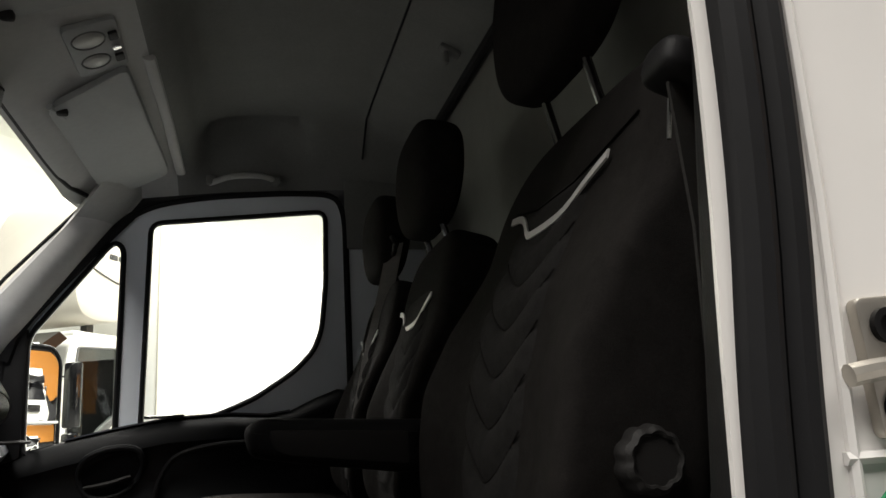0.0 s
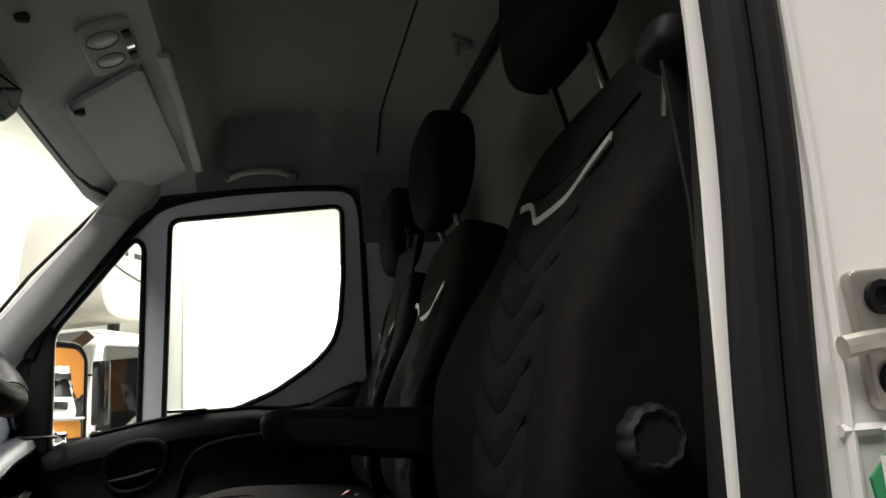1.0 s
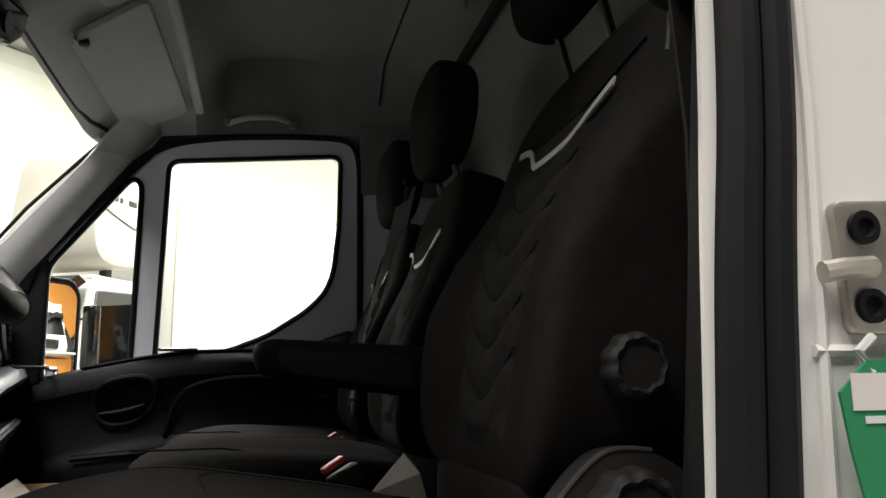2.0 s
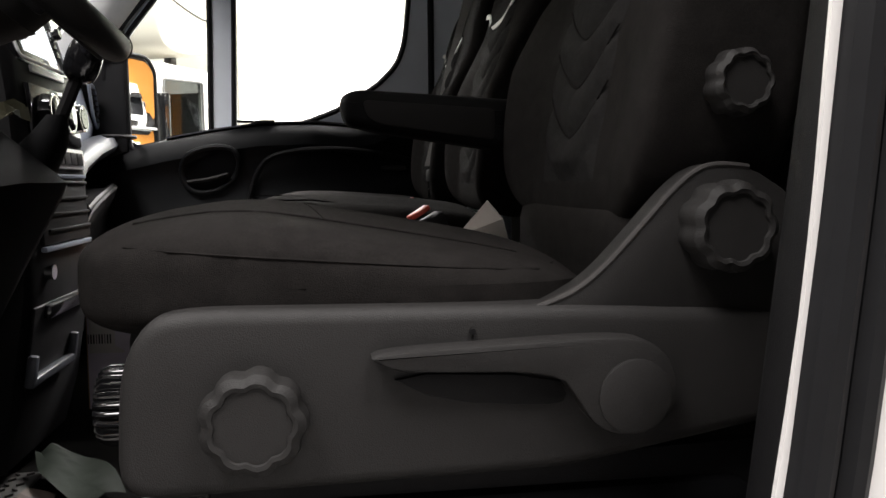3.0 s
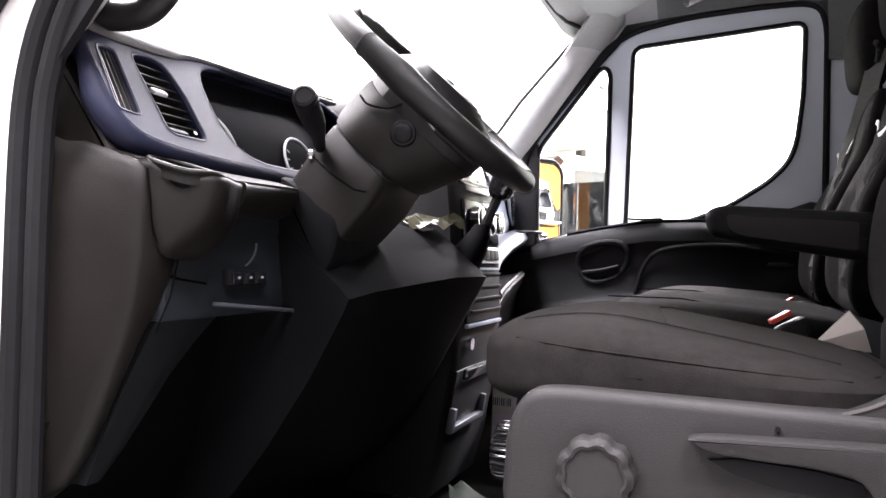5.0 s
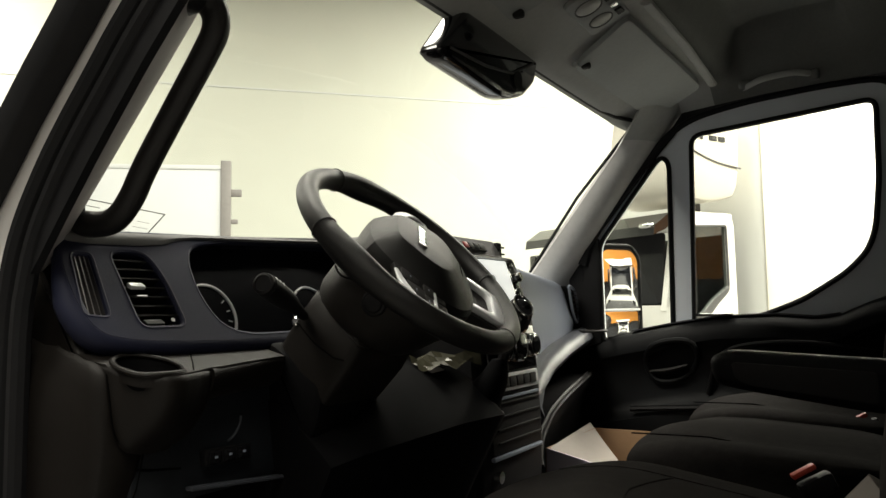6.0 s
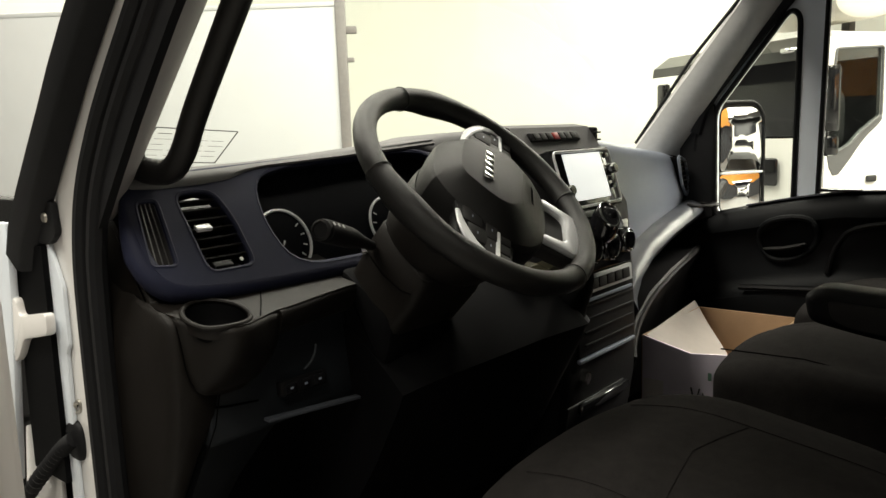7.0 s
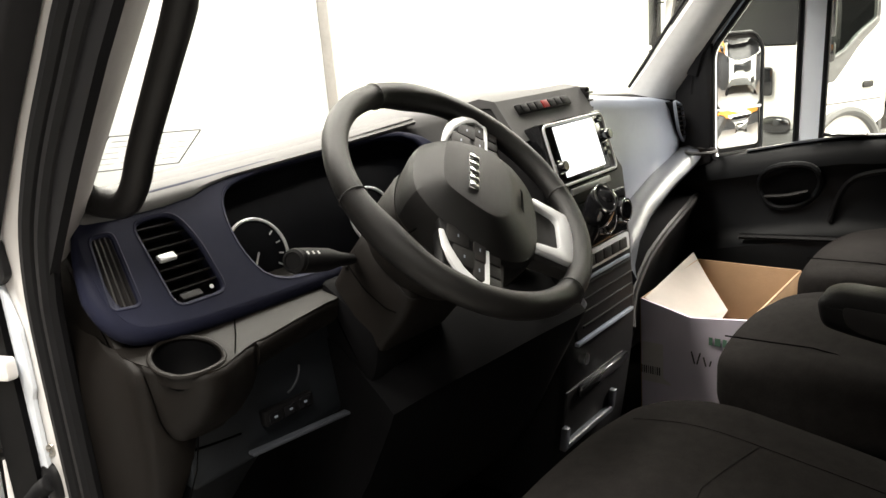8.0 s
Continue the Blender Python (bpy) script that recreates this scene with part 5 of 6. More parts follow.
# ---- seats ----


def seat_back(name, cx, cy, lean, zlo, ztop, half, parent, label, panel_w, lumbar=1.0):
    """A backrest with side bolsters and a quilted centre; its front face leans back from (cx, zlo). Returns the part and a function that drapes places on its face."""
    def shape(p):
        k = (p.z + 1) / 2
        w = 1.0 - 0.20 * max(0, (k - 0.78) / 0.22) ** 2 - 0.08 * max(0, (0.25 - k) / 0.25)
        q = Vector((p.x, p.y * w, p.z))
        if p.x < 0:
            side = max(0, (abs(p.y) - 0.52) / 0.48)
            q.x -= 0.74 * side ** 1.2 * (1 - 0.85 * min(1.0, max(0.0, (k - 0.38) / 0.30)))
            q.x += 0.10 * math.cos(p.z * 2.2)
        return q
    h = (ztop - zlo) / 2
    m = Matrix.Translation((cx, cy, zlo)) @ pose(0, 0, 0, 0, lean, 0) @ Matrix.Translation((0.055, 0, h))
    bm = blob((0, 0, 0), (0.058, half, h), 5, 24, shape, m)
    for v in bm.verts:
        v.co.x += lumbar * float(np.interp((v.co.z - zlo) / (ztop - zlo), [0.0, 0.16, 0.34, 0.49, 0.66, 0.95], [0.0, -0.012, -0.031, -0.033, -0.012, 0.0]))
    bm.normal_update()
    tree = BVHTree.FromBMesh(bm)
    ahead = (m.to_3x3() @ Vector((1, 0, 0))).normalized()

    def drape(y, z, off=0.0):
        hit = tree.ray_cast(m @ Vector((-0.4, y, z)), ahead)
        return (hit[0] if hit[0] else m @ Vector((-0.05, y, z))) - ahead * off
    rest = part(name, bm, M_FABRIC, parent, label, 60)
    rows = []
    n, k = 151, 27
    for i in range(n):
        z = h * (-0.86 + 1.42 * i / (n - 1))
        w = panel_w * (0.86 + 0.2 * i / (n - 1))
        row = []
        for j in range(k):
            y = -w + 2 * w * j / (k - 1)
            ph = (z / h + 0.86) * 5.2 - abs(y / w) ** 1.5
            puff = 0.008 * abs(math.sin(math.pi * ph)) ** 0.6 if 0.0 < ph < 6.0 else 0.004
            edge = min(1.0, (1 - abs(y / w)) * 5, i / 10, (n - 1 - i) / 10)
            row.append(drape(y, z, -0.002 + (0.003 + puff) * edge))
        rows.append(row)
    part("backrest_panel", loft(rows, False, False), M_FABRIC2, rest, "grey quilted centre panel", 60)
    for i in range(1, 6):
        pts = []
        for j in range(25):
            u = 0.97 * (-1 + 2 * j / 24)
            zz = (i + abs(u) ** 1.5) / 5.2 - 0.86
            pts.append(drape(u * panel_w * (0.86 + 0.2 * (zz + 0.86) / 1.42), h * zz, 0.0030))
        part("quilt_seam", tube(pts, 0.0011, 5), M_FABRIC, rest)
    return rest, drape, h, m


def headrest(cx, cy, z, half, parent, lean=8, tall=0.10, post=0.10):
    m = Matrix.Translation((cx, cy, z)) @ pose(0, 0, 0, 0, lean, 0)

    def shape(p):
        w = 1 - 0.16 * max(0, -p.z) ** 2 - 0.22 * max(0, p.z) ** 3
        return Vector((p.x * (1 - 0.25 * max(0, -p.z)) - 0.25 * p.z * 0.3, p.y * w, p.z))
    hr = part("headrest", blob((0, 0, 0), (0.050, half, tall), 4, 12, shape, m), M_FABRIC, parent, "charcoal fabric headrest", 60)
    for s in (-1, 1):
        part("headrest_post", tube([m @ Vector((0.012, s * 0.065, -tall * 0.8)), m @ Vector((0.030, s * 0.065, -tall - 0.02)), m @ Vector((0.050, s * 0.065, -tall - post))], 0.0065, 10), M_GLOSSBLACK, parent, "dark steel headrest post")
    return hr


drv = thing("driver_seat", (0.2, 0.47, 0.0), "charcoal fabric driver's seat with a grey plastic base and knobs", "seat")
part("pedestal", prism([(0.02, 0.0), (0.63, 0.0), (0.62, 0.27), (0.03, 0.25)], "y", 0.235, 0.70, 0.01), M_BLACK, drv, "black seat pedestal")
PAN = corner([(-0.028, 0.250), (-0.024, 0.345), (-0.004, 0.381), (0.03, 0.387), (0.30, 0.384), (0.47, 0.376), (0.50, 0.35), (0.49, 0.29), (0.46, 0.284), (0.30, 0.256)], 0.03)
panl = part("side_panel", prism(PAN, "y", 0.207, 0.262, 0.012, 3), M_DARKGREY, drv, "grey grained plastic side panel", 50)
part("lower_skirt", prism(corner([(0.03, 0.02), (0.06, 0.235), (0.47, 0.235), (0.48, 0.02)], 0.03), "y", 0.225, 0.26, 0.01), M_MATT, drv, "grey lower skirt")
part("front_cover", prism(corner([(-0.03, 0.24), (-0.028, 0.37), (0.05, 0.37), (0.05, 0.24)], 0.015), "y", 0.262, 0.70, 0.006), M_BLACK, drv)


def knob(o, r, d, parent, name, label, lobes=9):
    m = along(Vector(o), (0, -1, 0))
    k = part(name, lathe([(0.0001, 0), (r * 0.98, 0), (r, d * 0.5), (r * 0.95, d * 0.85), (r * 0.80, d), (r * 0.72, d * 0.97), (r * 0.70, d * 0.90), (0.0001, d * 0.90)], m, 72, lobes, 0.085), M_DARKGREY, parent, label, 30)
    return k


knob((0.069, 0.209, 0.309), 0.0385, 0.026, panl, "height_knob", "grey scalloped adjuster knob")
knob((0.422, 0.216, 0.441), 0.036, 0.031, drv, "recline_knob", "dark scalloped recliner knob")
knob((0.432, 0.226, 0.550), 0.026, 0.030, drv, "lumbar_knob", "dark scalloped lumbar knob")
LEV = chaikin([(0.146, 0.356), (0.160, 0.346), (0.18, 0.341), (0.285, 0.338), (0.300, 0.318), (0.315, 0.294), (0.345, 0.286), (0.374, 0.300), (0.380, 0.330), (0.362, 0.357), (0.33, 0.363), (0.25, 0.360)], 2)
lev = part("height_lever", prism(LEV, "y", 0.186, 0.210, 0.003, 2), M_DARKGREY, panl, "grey pump lever")
part("lever_disc", lathe([(0.0001, 0), (0.028, 0), (0.028, 0.002), (0.026, 0.003), (0.0001, 0.003)], along(Vector((0.344, 0.186, 0.318)), (0, -1, 0)), 28), M_DARKGREY, lev)
part("lever_recess", prism(chaikin([(0.158, 0.338), (0.29, 0.332), (0.30, 0.312), (0.28, 0.308), (0.20, 0.316)], 1), "y", 0.2035, 0.208, 0.001), M_BLACK, panl)
part("panel_hole", lathe([(0.0001, 0), (0.0024, 0), (0.0024, 0.002), (0.0001, 0.002)], along(Vector((0.226, 0.2065, 0.366)), (0, -1, 0)), 12), M_BLACK, panl)
CREST = [(0.272, 0.380), (0.287, 0.385), (0.307, 0.393), (0.327, 0.408), (0.347, 0.429), (0.366, 0.450), (0.385, 0.471), (0.404, 0.486), (0.420, 0.4895), (0.445, 0.487)]
HING = chaikin(CREST + [(0.485, 0.463), (0.508, 0.415), (0.495, 0.365), (0.272, 0.362)], 1)
hg = part("hinge_cover", prism(HING, "y", 0.214, 0.244, 0.002, 2), M_DARKGREY, drv, "grey plastic hinge cover")
# Thin pale tube painting the highlight along the crest
part("hinge_edge", tube(chaikin([(x, 0.2155, z - 0.001) for x, z in CREST], 2, False), 0.0026, 8), M_HINGE, hg, "paler crest of the hinge cover, a painted sheen")


def cush(p):
    q = p.copy()
    if p.z > 0:
        side = max(0, (abs(p.y) - 0.62) / 0.38)
        q.z += 0.30 * side * (1 - side * 0.6)
        q.z -= 0.30 * max(0, (p.x + 0.2)) * 0.6
        q.z += 0.12 * math.cos(p.y * 3)
    if p.x < -0.5:
        q.z *= 1 - 0.25 * (-p.x - 0.5)
        q.z -= 0.15 * (-p.x - 0.5)
    return q


def cush_back(p):
    """The driver's cushion also falls away towards the backrest."""
    q = cush(p)
    if p.z > 0:
        q.z -= 0.50 * max(0, p.x + 0.35)
    return q


cbm = blob((0.138, 0.472, 0.400), (0.222, 0.246, 0.052), 4.5, 20, cush_back)
cbm.normal_update()
ctree = BVHTree.FromBMesh(cbm)


def on_cushion(x, y, z=None):
    """A place on the driver's cushion: seen from above, or at height z from the door."""
    h = ctree.ray_cast(Vector((x, y, 0.8)), Vector((0, 0, -1))) if z is None else ctree.ray_cast(Vector((x, 0.0, z)), Vector((0, 1, 0)))
    return h[0] if h[0] else Vector((x, y, z or 0.43))


side_seam = [on_cushion(-0.06 + 0.035 * i, 0.0, 0.431 - 0.0026 * i) + Vector((0, -0.0006, 0)) for i in range(12)]
top_seams = [[on_cushion(-0.04 + 0.03 * i, 0.472 + sg * (0.13 + 0.0012 * i)) + Vector((0, 0, 0.0006)) for i in range(12)] for sg in (-1, 1)]
cross_seam = [on_cushion(0.10 + 0.02 * abs(i - 6) / 6, 0.472 + 0.022 * (i - 6)) + Vector((0, 0, 0.0006)) for i in range(13)]
cs = part("seat_cushion", cbm, M_FABRIC, drv, "charcoal fabric seat cushion", 60)
for sm in (side_seam, *top_seams, cross_seam):
    part("cushion_seam", tube(sm, 0.0011, 5), M_FABRIC, cs)
wheelm = along(Vector((-0.042, 0.405, 0.268)), (-1, 0, 0))
part("front_wheel", lathe([(0.0001, 0), (0.036, 0), (0.038, 0.008), (0.038, 0.038), (0.034, 0.046), (0.0001, 0.046)], wheelm, 96, 24, 0.10), M_GLOSSBLACK, drv, "ribbed glossy adjuster wheel")
part("backrest_skirt", rbox((0.425, 0.475, 0.405), (0.10, 0.40, 0.11), 0.03, 3), M_FABRIC, drv, "dark fabric between cushion and backrest", 60)
bk, drape, BH, BM = seat_back("backrest", 0.372, 0.475, 18, 0.43, 0.985, 0.262, drv, "charcoal fabric backrest with bolsters", 0.105)


def stripe(path, cy, drape, h, zlo, lean, m, parent):
    """The decorative stripe through places (y, z) of the cab."""
    pts = [drape(y - cy, (z - zlo) / math.cos(math.radians(lean)) - h, 0.006) for y, z in path]
    part("stripe", ribbon(chaikin(pts, 1, False), tuple(m.to_3x3() @ Vector((0, 0, 0.0048))), 0.0012), M_PIPING, parent, "silver-grey decorative stripe")


DS = [(0.616, 0.834), (0.575, 0.828), (0.553, 0.818), (0.528, 0.794), (0.51, 0.789), (0.44, 0.788), (0.405, 0.793), (0.368, 0.812), (0.345, 0.820), (0.325, 0.826)]
stripe(DS, 0.475, drape, BH, 0.43, 18, BM, bk)
part("stripe_seam", tube([drape(y, z, 0.002) for y, z in ((0.14, 0.16), (0.05, 0.14), (-0.06, 0.14), (-0.19, 0.17))], 0.0014, 5), M_SEAM, bk)
headrest(0.532, 0.510, 1.122, 0.158, drv, 8, 0.130, 0.07)
arm = part("armrest", prism(corner([(0.142, 0.592), (0.165, 0.604), (0.40, 0.592), (0.46, 0.585), (0.46, 0.53), (0.36, 0.522), (0.20, 0.545), (0.150, 0.555)], 0.014), "y", 0.735, 0.800, 0.014, 3), M_BLACK, drv, "black folding armrest", 50)
part("armrest_pad", prism(corner([(0.175, 0.588), (0.36, 0.578), (0.36, 0.535), (0.20, 0.555), (0.180, 0.565)], 0.008), "y", 0.7325, 0.737, 0.001), M_DARKGREY, arm)

bench = thing("passenger_bench", (0.2, 1.33, 0.0), "charcoal fabric double passenger bench", "seat")
part("bench_base", prism([(0.0, 0.0), (0.44, 0.0), (0.44, 0.30), (0.0, 0.30)], "y", 0.86, 1.76, 0.01), M_BLACK, bench, "black bench base")
for cy, hw in ((1.058, 0.202), (1.545, 0.228)):
    part("seat_cushion", blob((0.175, cy, 0.375), (0.225, hw, 0.072), 5, 16, cush), M_FABRIC, bench, "charcoal fabric bench cushion", 60)
    part("cushion_seam", tube([(x, cy + dy, 0.447 - 0.02 * (x > 0.2)) for x, dy in ((-0.03, -0.14), (0.10, -0.13), (0.25, -0.13))], 0.0013, 5), M_SEAM, bench)
    b2, drape2, h2, m2 = seat_back("backrest", 0.374 if cy < 1.3 else 0.362, cy, 13, 0.43, 0.945, hw - 0.012, bench, "charcoal fabric bench backrest", 0.095, 0.5)
    stripe([(y + cy - 0.475 + 0.02, z - 0.03) for y, z in DS], cy, drape2, h2, 0.43, 13, m2, b2)
    headrest(0.490, cy + 0.022, 1.046, 0.138, bench, 6, 0.105, 0.06)

# ---- roof fittings ----


def roof_at(x, y, h):
    return Vector((x, y, roof_z(x, y) + h))


visor = thing("sun_visor", (-0.15, 1.50, 1.27), "pale grey folded passenger sun visor", "sun visor", "sun visors")
vp = corner([(-0.236, 1.250), (-0.082, 1.170), (-0.060, 1.775), (-0.165, 1.812), (-0.185, 1.79), (-0.222, 1.79)], 0.018)
bm = bmesh.new()
low = [bm.verts.new(roof_at(x, y, -0.020)) for x, y in vp]
hig = [bm.verts.new(roof_at(x, y, -0.004)) for x, y in vp]
bm.faces.new(low)
bm.faces.new(hig[::-1])
for i in range(len(low)):
    bm.faces.new((low[i - 1], low[i], hig[i], hig[i - 1]))
vb = part("visor_flap", bm, M_VISOR, visor, "pale grey vinyl flap")
part("hinge_rod", tube([roof_at(-0.232, 1.235, -0.016), roof_at(-0.218, 1.30, -0.02)], 0.006, 8), M_VISOR, visor)
part("clip", rbox(roof_at(-0.214, 1.262, -0.026), (0.022, 0.018, 0.016), 0.005), M_DARKGREY, visor, "dark grey visor clip")
part("edge_piping", tube([roof_at(x, y, -0.018) for x, y in vp], 0.002, 5, closed=True), M_VISOR, vb)
v2 = thing("sun_visor", (-0.15, 0.60, 1.27), "pale grey folded driver's sun visor", "sun visor", "sun visors")
vp2 = corner([(-0.235, 0.90), (-0.085, 0.91), (-0.065, 0.33), (-0.20, 0.33)], 0.02)
bm = bmesh.new()
low = [bm.verts.new(roof_at(x, y, -0.020)) for x, y in vp2]
hig = [bm.verts.new(roof_at(x, y, -0.004)) for x, y in vp2]
bm.faces.new(low)
bm.faces.new(hig[::-1])
for i in range(len(low)):
    bm.faces.new((low[i - 1], low[i], hig[i], hig[i - 1]))
part("visor_flap", bm, M_VISOR, v2)
part("clip", rbox(roof_at(-0.214, 0.885, -0.026), (0.022, 0.018, 0.016), 0.005), M_DARKGREY, v2)
structure("trim_visor_rib", tube([roof_at(-0.040, 1.16, -0.004), roof_at(-0.036, 1.5, -0.004), roof_at(-0.03, 1.80, -0.004)], 0.013, 10, flat=0.6), M_HEADER, "raised rib of the headliner behind the visor", "trim")

dome = thing("dome_light", (-0.13, 1.09, 1.30), "pale grey dome light with two round lenses", "dome light")


bm = prism(corner([(-0.090, -0.047), (0.090, -0.047), (0.090, 0.047), (-0.090, 0.047)], 0.014), "z", -0.002, 0.010, 0.004)
bm.transform(axes(roof_at(-0.124, 1.083, 0), Vector((0, 1, 0)), Vector((0.925, 0, 0.38)), Vector((0.38, 0, -0.925))))
part("housing", bm, M_VISOR, dome, "pale grey plastic housing")
for y, r in ((1.044, 0.029), (1.123, 0.026)):
    lm = axes(roof_at(-0.132, y, 0) + Vector((0.004, 0, -0.010)), Vector((0, 1, 0)), Vector((0.925, 0, 0.38)), Vector((0.38, 0, -0.925)))
    part("lens", lathe([(0.0001, 0.004), (r * 0.6, 0.003), (r * 0.9, 0.0), (r, -0.002)], lm, 28), M_LENS, dome, "round frosted lens")
    part("lens_ring", tube([lm @ Vector((r * math.cos(w), r * math.sin(w), 0.0)) for w in [2 * math.pi * i / 28 for i in range(28)]], 0.0016, 6, closed=True, up=(0.38, 0, -0.925)), M_LINER, dome)
for y in (1.040, 1.083, 1.122):
    part("rocker", rbox(roof_at(-0.090, y, 0) + Vector((0.003, 0, -0.011)), (0.016, 0.026 if y != 1.083 else 0.018, 0.006), 0.002, m=pose(0, 0, 0, 0, -22, 0)), M_CHROME if y == 1.083 else M_DARKGREY, dome, "bright switch" if y == 1.083 else "dark rocker switch")

grab = thing("grab_handle", (0.14, 1.83, 1.295), "grey roof grab handle above the passenger door", "grab handle", "grab handles")
part("grip", tube(chaikin([(0.045, 1.845, 1.283), (0.07, 1.818, 1.283), (0.10, 1.806, 1.292), (0.18, 1.806, 1.297), (0.205, 1.818, 1.293), (0.230, 1.845, 1.293)], 2, False), 0.0062, 10, flat=1.4), M_HEADER, grab)
for x in (0.050, 0.225):
    part("mount", blob((x, 1.84, 1.290), (0.016, 0.012, 0.014), 4, 4), M_LINER, grab)

bar = thing("grab_handle", (-0.45, 0.165, 0.90), "black grab handle on the windscreen pillar", "grab handle", "grab handles")
HP = [(-0.583, 0.165, 0.812), (-0.548, 0.182, 0.793), (-0.512, 0.190, 0.787), (-0.470, 0.190, 0.788), (-0.438, 0.190, 0.815), (-0.417, 0.190, 0.850), (-0.350, 0.190, 0.930), (-0.309, 0.190, 0.978), (-0.288, 0.190, 1.006), (-0.292, 0.186, 1.034), (-0.302, 0.168, 1.044), (-0.300, 0.142, 1.040)]
part("grip", tube(chaikin(HP, 2, False), [0.020, 0.018, 0.0165, 0.016, 0.016, 0.0165, 0.018, 0.020], 12, up=(0, 1, 0)), M_LEATHER, bar, "black soft grip")
for p, q in (((-0.548, 0.167, 0.808), (0.034, 0.020, 0.024)), ((-0.308, 0.150, 1.034), (0.032, 0.022, 0.020))):
    part("mount", blob(p, q, 3, 6), M_BLACK, bar, "black mounting foot")

rear_mirror = thing("rear_view_mirror", (-0.30, 0.90, 1.20), "black interior mirror unit at the windscreen top", "mirror")
RM = corner([(0.690, 1.128), (0.715, 1.115), (0.94, 1.100), (0.985, 1.104), (1.045, 1.122), (1.105, 1.165), (1.125, 1.222), (0.79, 1.232)], 0.018)
part("housing", prism(RM, "x", -0.330, -0.275, 0.014, 3), M_GLOSSBLACK, rear_mirror, "black angular housing", 30)
part("mount", rbox((-0.33, 0.93, 1.215), (0.06, 0.10, 0.03), 0.008), M_BLACK, rear_mirror)
part("lens", lathe([(0.0001, 0), (0.018, 0), (0.020, 0.006), (0.0001, 0.006)], along(Vector((-0.276, 1.0, 1.145)), (1, 0, -0.1)), 20), M_SCREEN, rear_mirror)
part("lower_band", tube([(-0.275, 0.72, 1.135), (-0.273, 0.86, 1.138), (-0.273, 0.98, 1.155), (-0.274, 1.09, 1.205)], 0.003, 6), M_DARKGREY, rear_mirror)

# ---- passenger footwell and floor ----
carton = thing("cardboard_box", (-0.25, 1.53, 0.0), "open white-faced cardboard box with folded flaps on the floor", "box")
bx0, bx1, by0, by1, bz = -0.375, -0.115, 1.345, 1.70, 0.325
part("near_side", loft([[(bx0, by0, 0.0), (bx0, by0, bz), (bx0, by0 + 0.005, bz), (bx0, by0 + 0.005, 0.0)], [(-0.25, by0 - 0.002, 0.0), (-0.25, by0 - 0.01, 0.300), (-0.25, by0 - 0.005, 0.300), (-0.25, by0 + 0.003, 0.0)], [(bx1, by0, 0.0), (bx1, by0, 0.312), (bx1, by0 + 0.005, 0.312), (bx1, by0 + 0.005, 0.0)]]), M_CARDW, carton, "white printed side", flat=True)
part("far_side", rbox(((bx0 + bx1) / 2, by1, bz / 2), (bx1 - bx0, 0.005, bz), 0.001), M_CARD, carton, "brown inside of the box")
part("left_side", rbox((bx0, (by0 + by1) / 2, bz / 2), (0.005, by1 - by0, bz), 0.001), M_CARD, carton)
part("right_side", rbox((bx1, (by0 + by1) / 2, bz / 2), (0.005, by1 - by0, bz), 0.001), M_CARD, carton)
part("bottom", rbox(((bx0 + bx1) / 2, (by0 + by1) / 2, 0.006), (bx1 - bx0 - 0.01, by1 - by0 - 0.01, 0.005), 0.001), M_CARD, carton)
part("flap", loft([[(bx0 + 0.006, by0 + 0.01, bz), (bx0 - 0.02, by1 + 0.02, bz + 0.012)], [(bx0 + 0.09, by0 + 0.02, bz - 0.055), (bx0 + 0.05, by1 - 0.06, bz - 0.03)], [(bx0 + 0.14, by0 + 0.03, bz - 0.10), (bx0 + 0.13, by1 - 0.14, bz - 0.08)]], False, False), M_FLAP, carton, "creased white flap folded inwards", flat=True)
part("flap", loft([[(bx1, by0 + 0.02, bz), (bx1, by1, bz)], [(bx1 + 0.05, by0 + 0.03, bz - 0.12), (bx1 + 0.05, by1 - 0.02, bz - 0.12)]], False, False), M_CARD, carton, flat=True)
for i in range(9):
    part("code_bar", rbox((-0.372 + 0.0055 * i, by0 - 0.004, 0.150), (0.003 if i % 3 else 0.0016, 0.0015, 0.020), 0), M_INK, carton)
part("label_patch", rbox((-0.335, by0 - 0.004, 0.17), (0.070, 0.001, 0.10), 0), M_PAPER, carton, "pale shipping label")
for i, w in enumerate((0.008, 0.012, 0.009, 0.012, 0.010, 0.011)):
    part("print_bar", rbox((-0.205 + 0.0155 * i, by0 - 0.0105, 0.252), (w, 0.0015, 0.018), 0), M_GREENINK, carton)
for i, (a, b, hh) in enumerate(((-0.245, 0.205, 0.03), (-0.232, 0.205, 0.03), (-0.218, 0.200, 0.022), (-0.205, 0.198, 0.014))):
    part("pen_mark", rbox((a, by0 - 0.011, b), (0.003, 0.0015, hh), 0, m=pose(0, 0, 0, 0, 15 if i % 2 else -15, 0)), M_INK, carton)

plate_thing = thing("checker_plate", (-0.40, 0.92, 0.0), "bare metal checker plate on the cab floor", "plate")
part("sheet", rbox((-0.405, 0.865, 0.004), (0.13, 0.20, 0.006), 0.001), M_PLATE, plate_thing)
for i in range(6):
    for j in range(9):
        part("stud", rbox((-0.455 + 0.020 * i, 0.777 + 0.022 * j, 0.0085), (0.012, 0.004, 0.004), 0.001, m=pose(0, 0, 0, 0, 0, 45 if (i + j) % 2 else -45)), M_PLATE, plate_thing)
slip = thing("paper_slip", (-0.32, 0.81, 0.0), "pinkish paper slip lying on the floor", "paper")
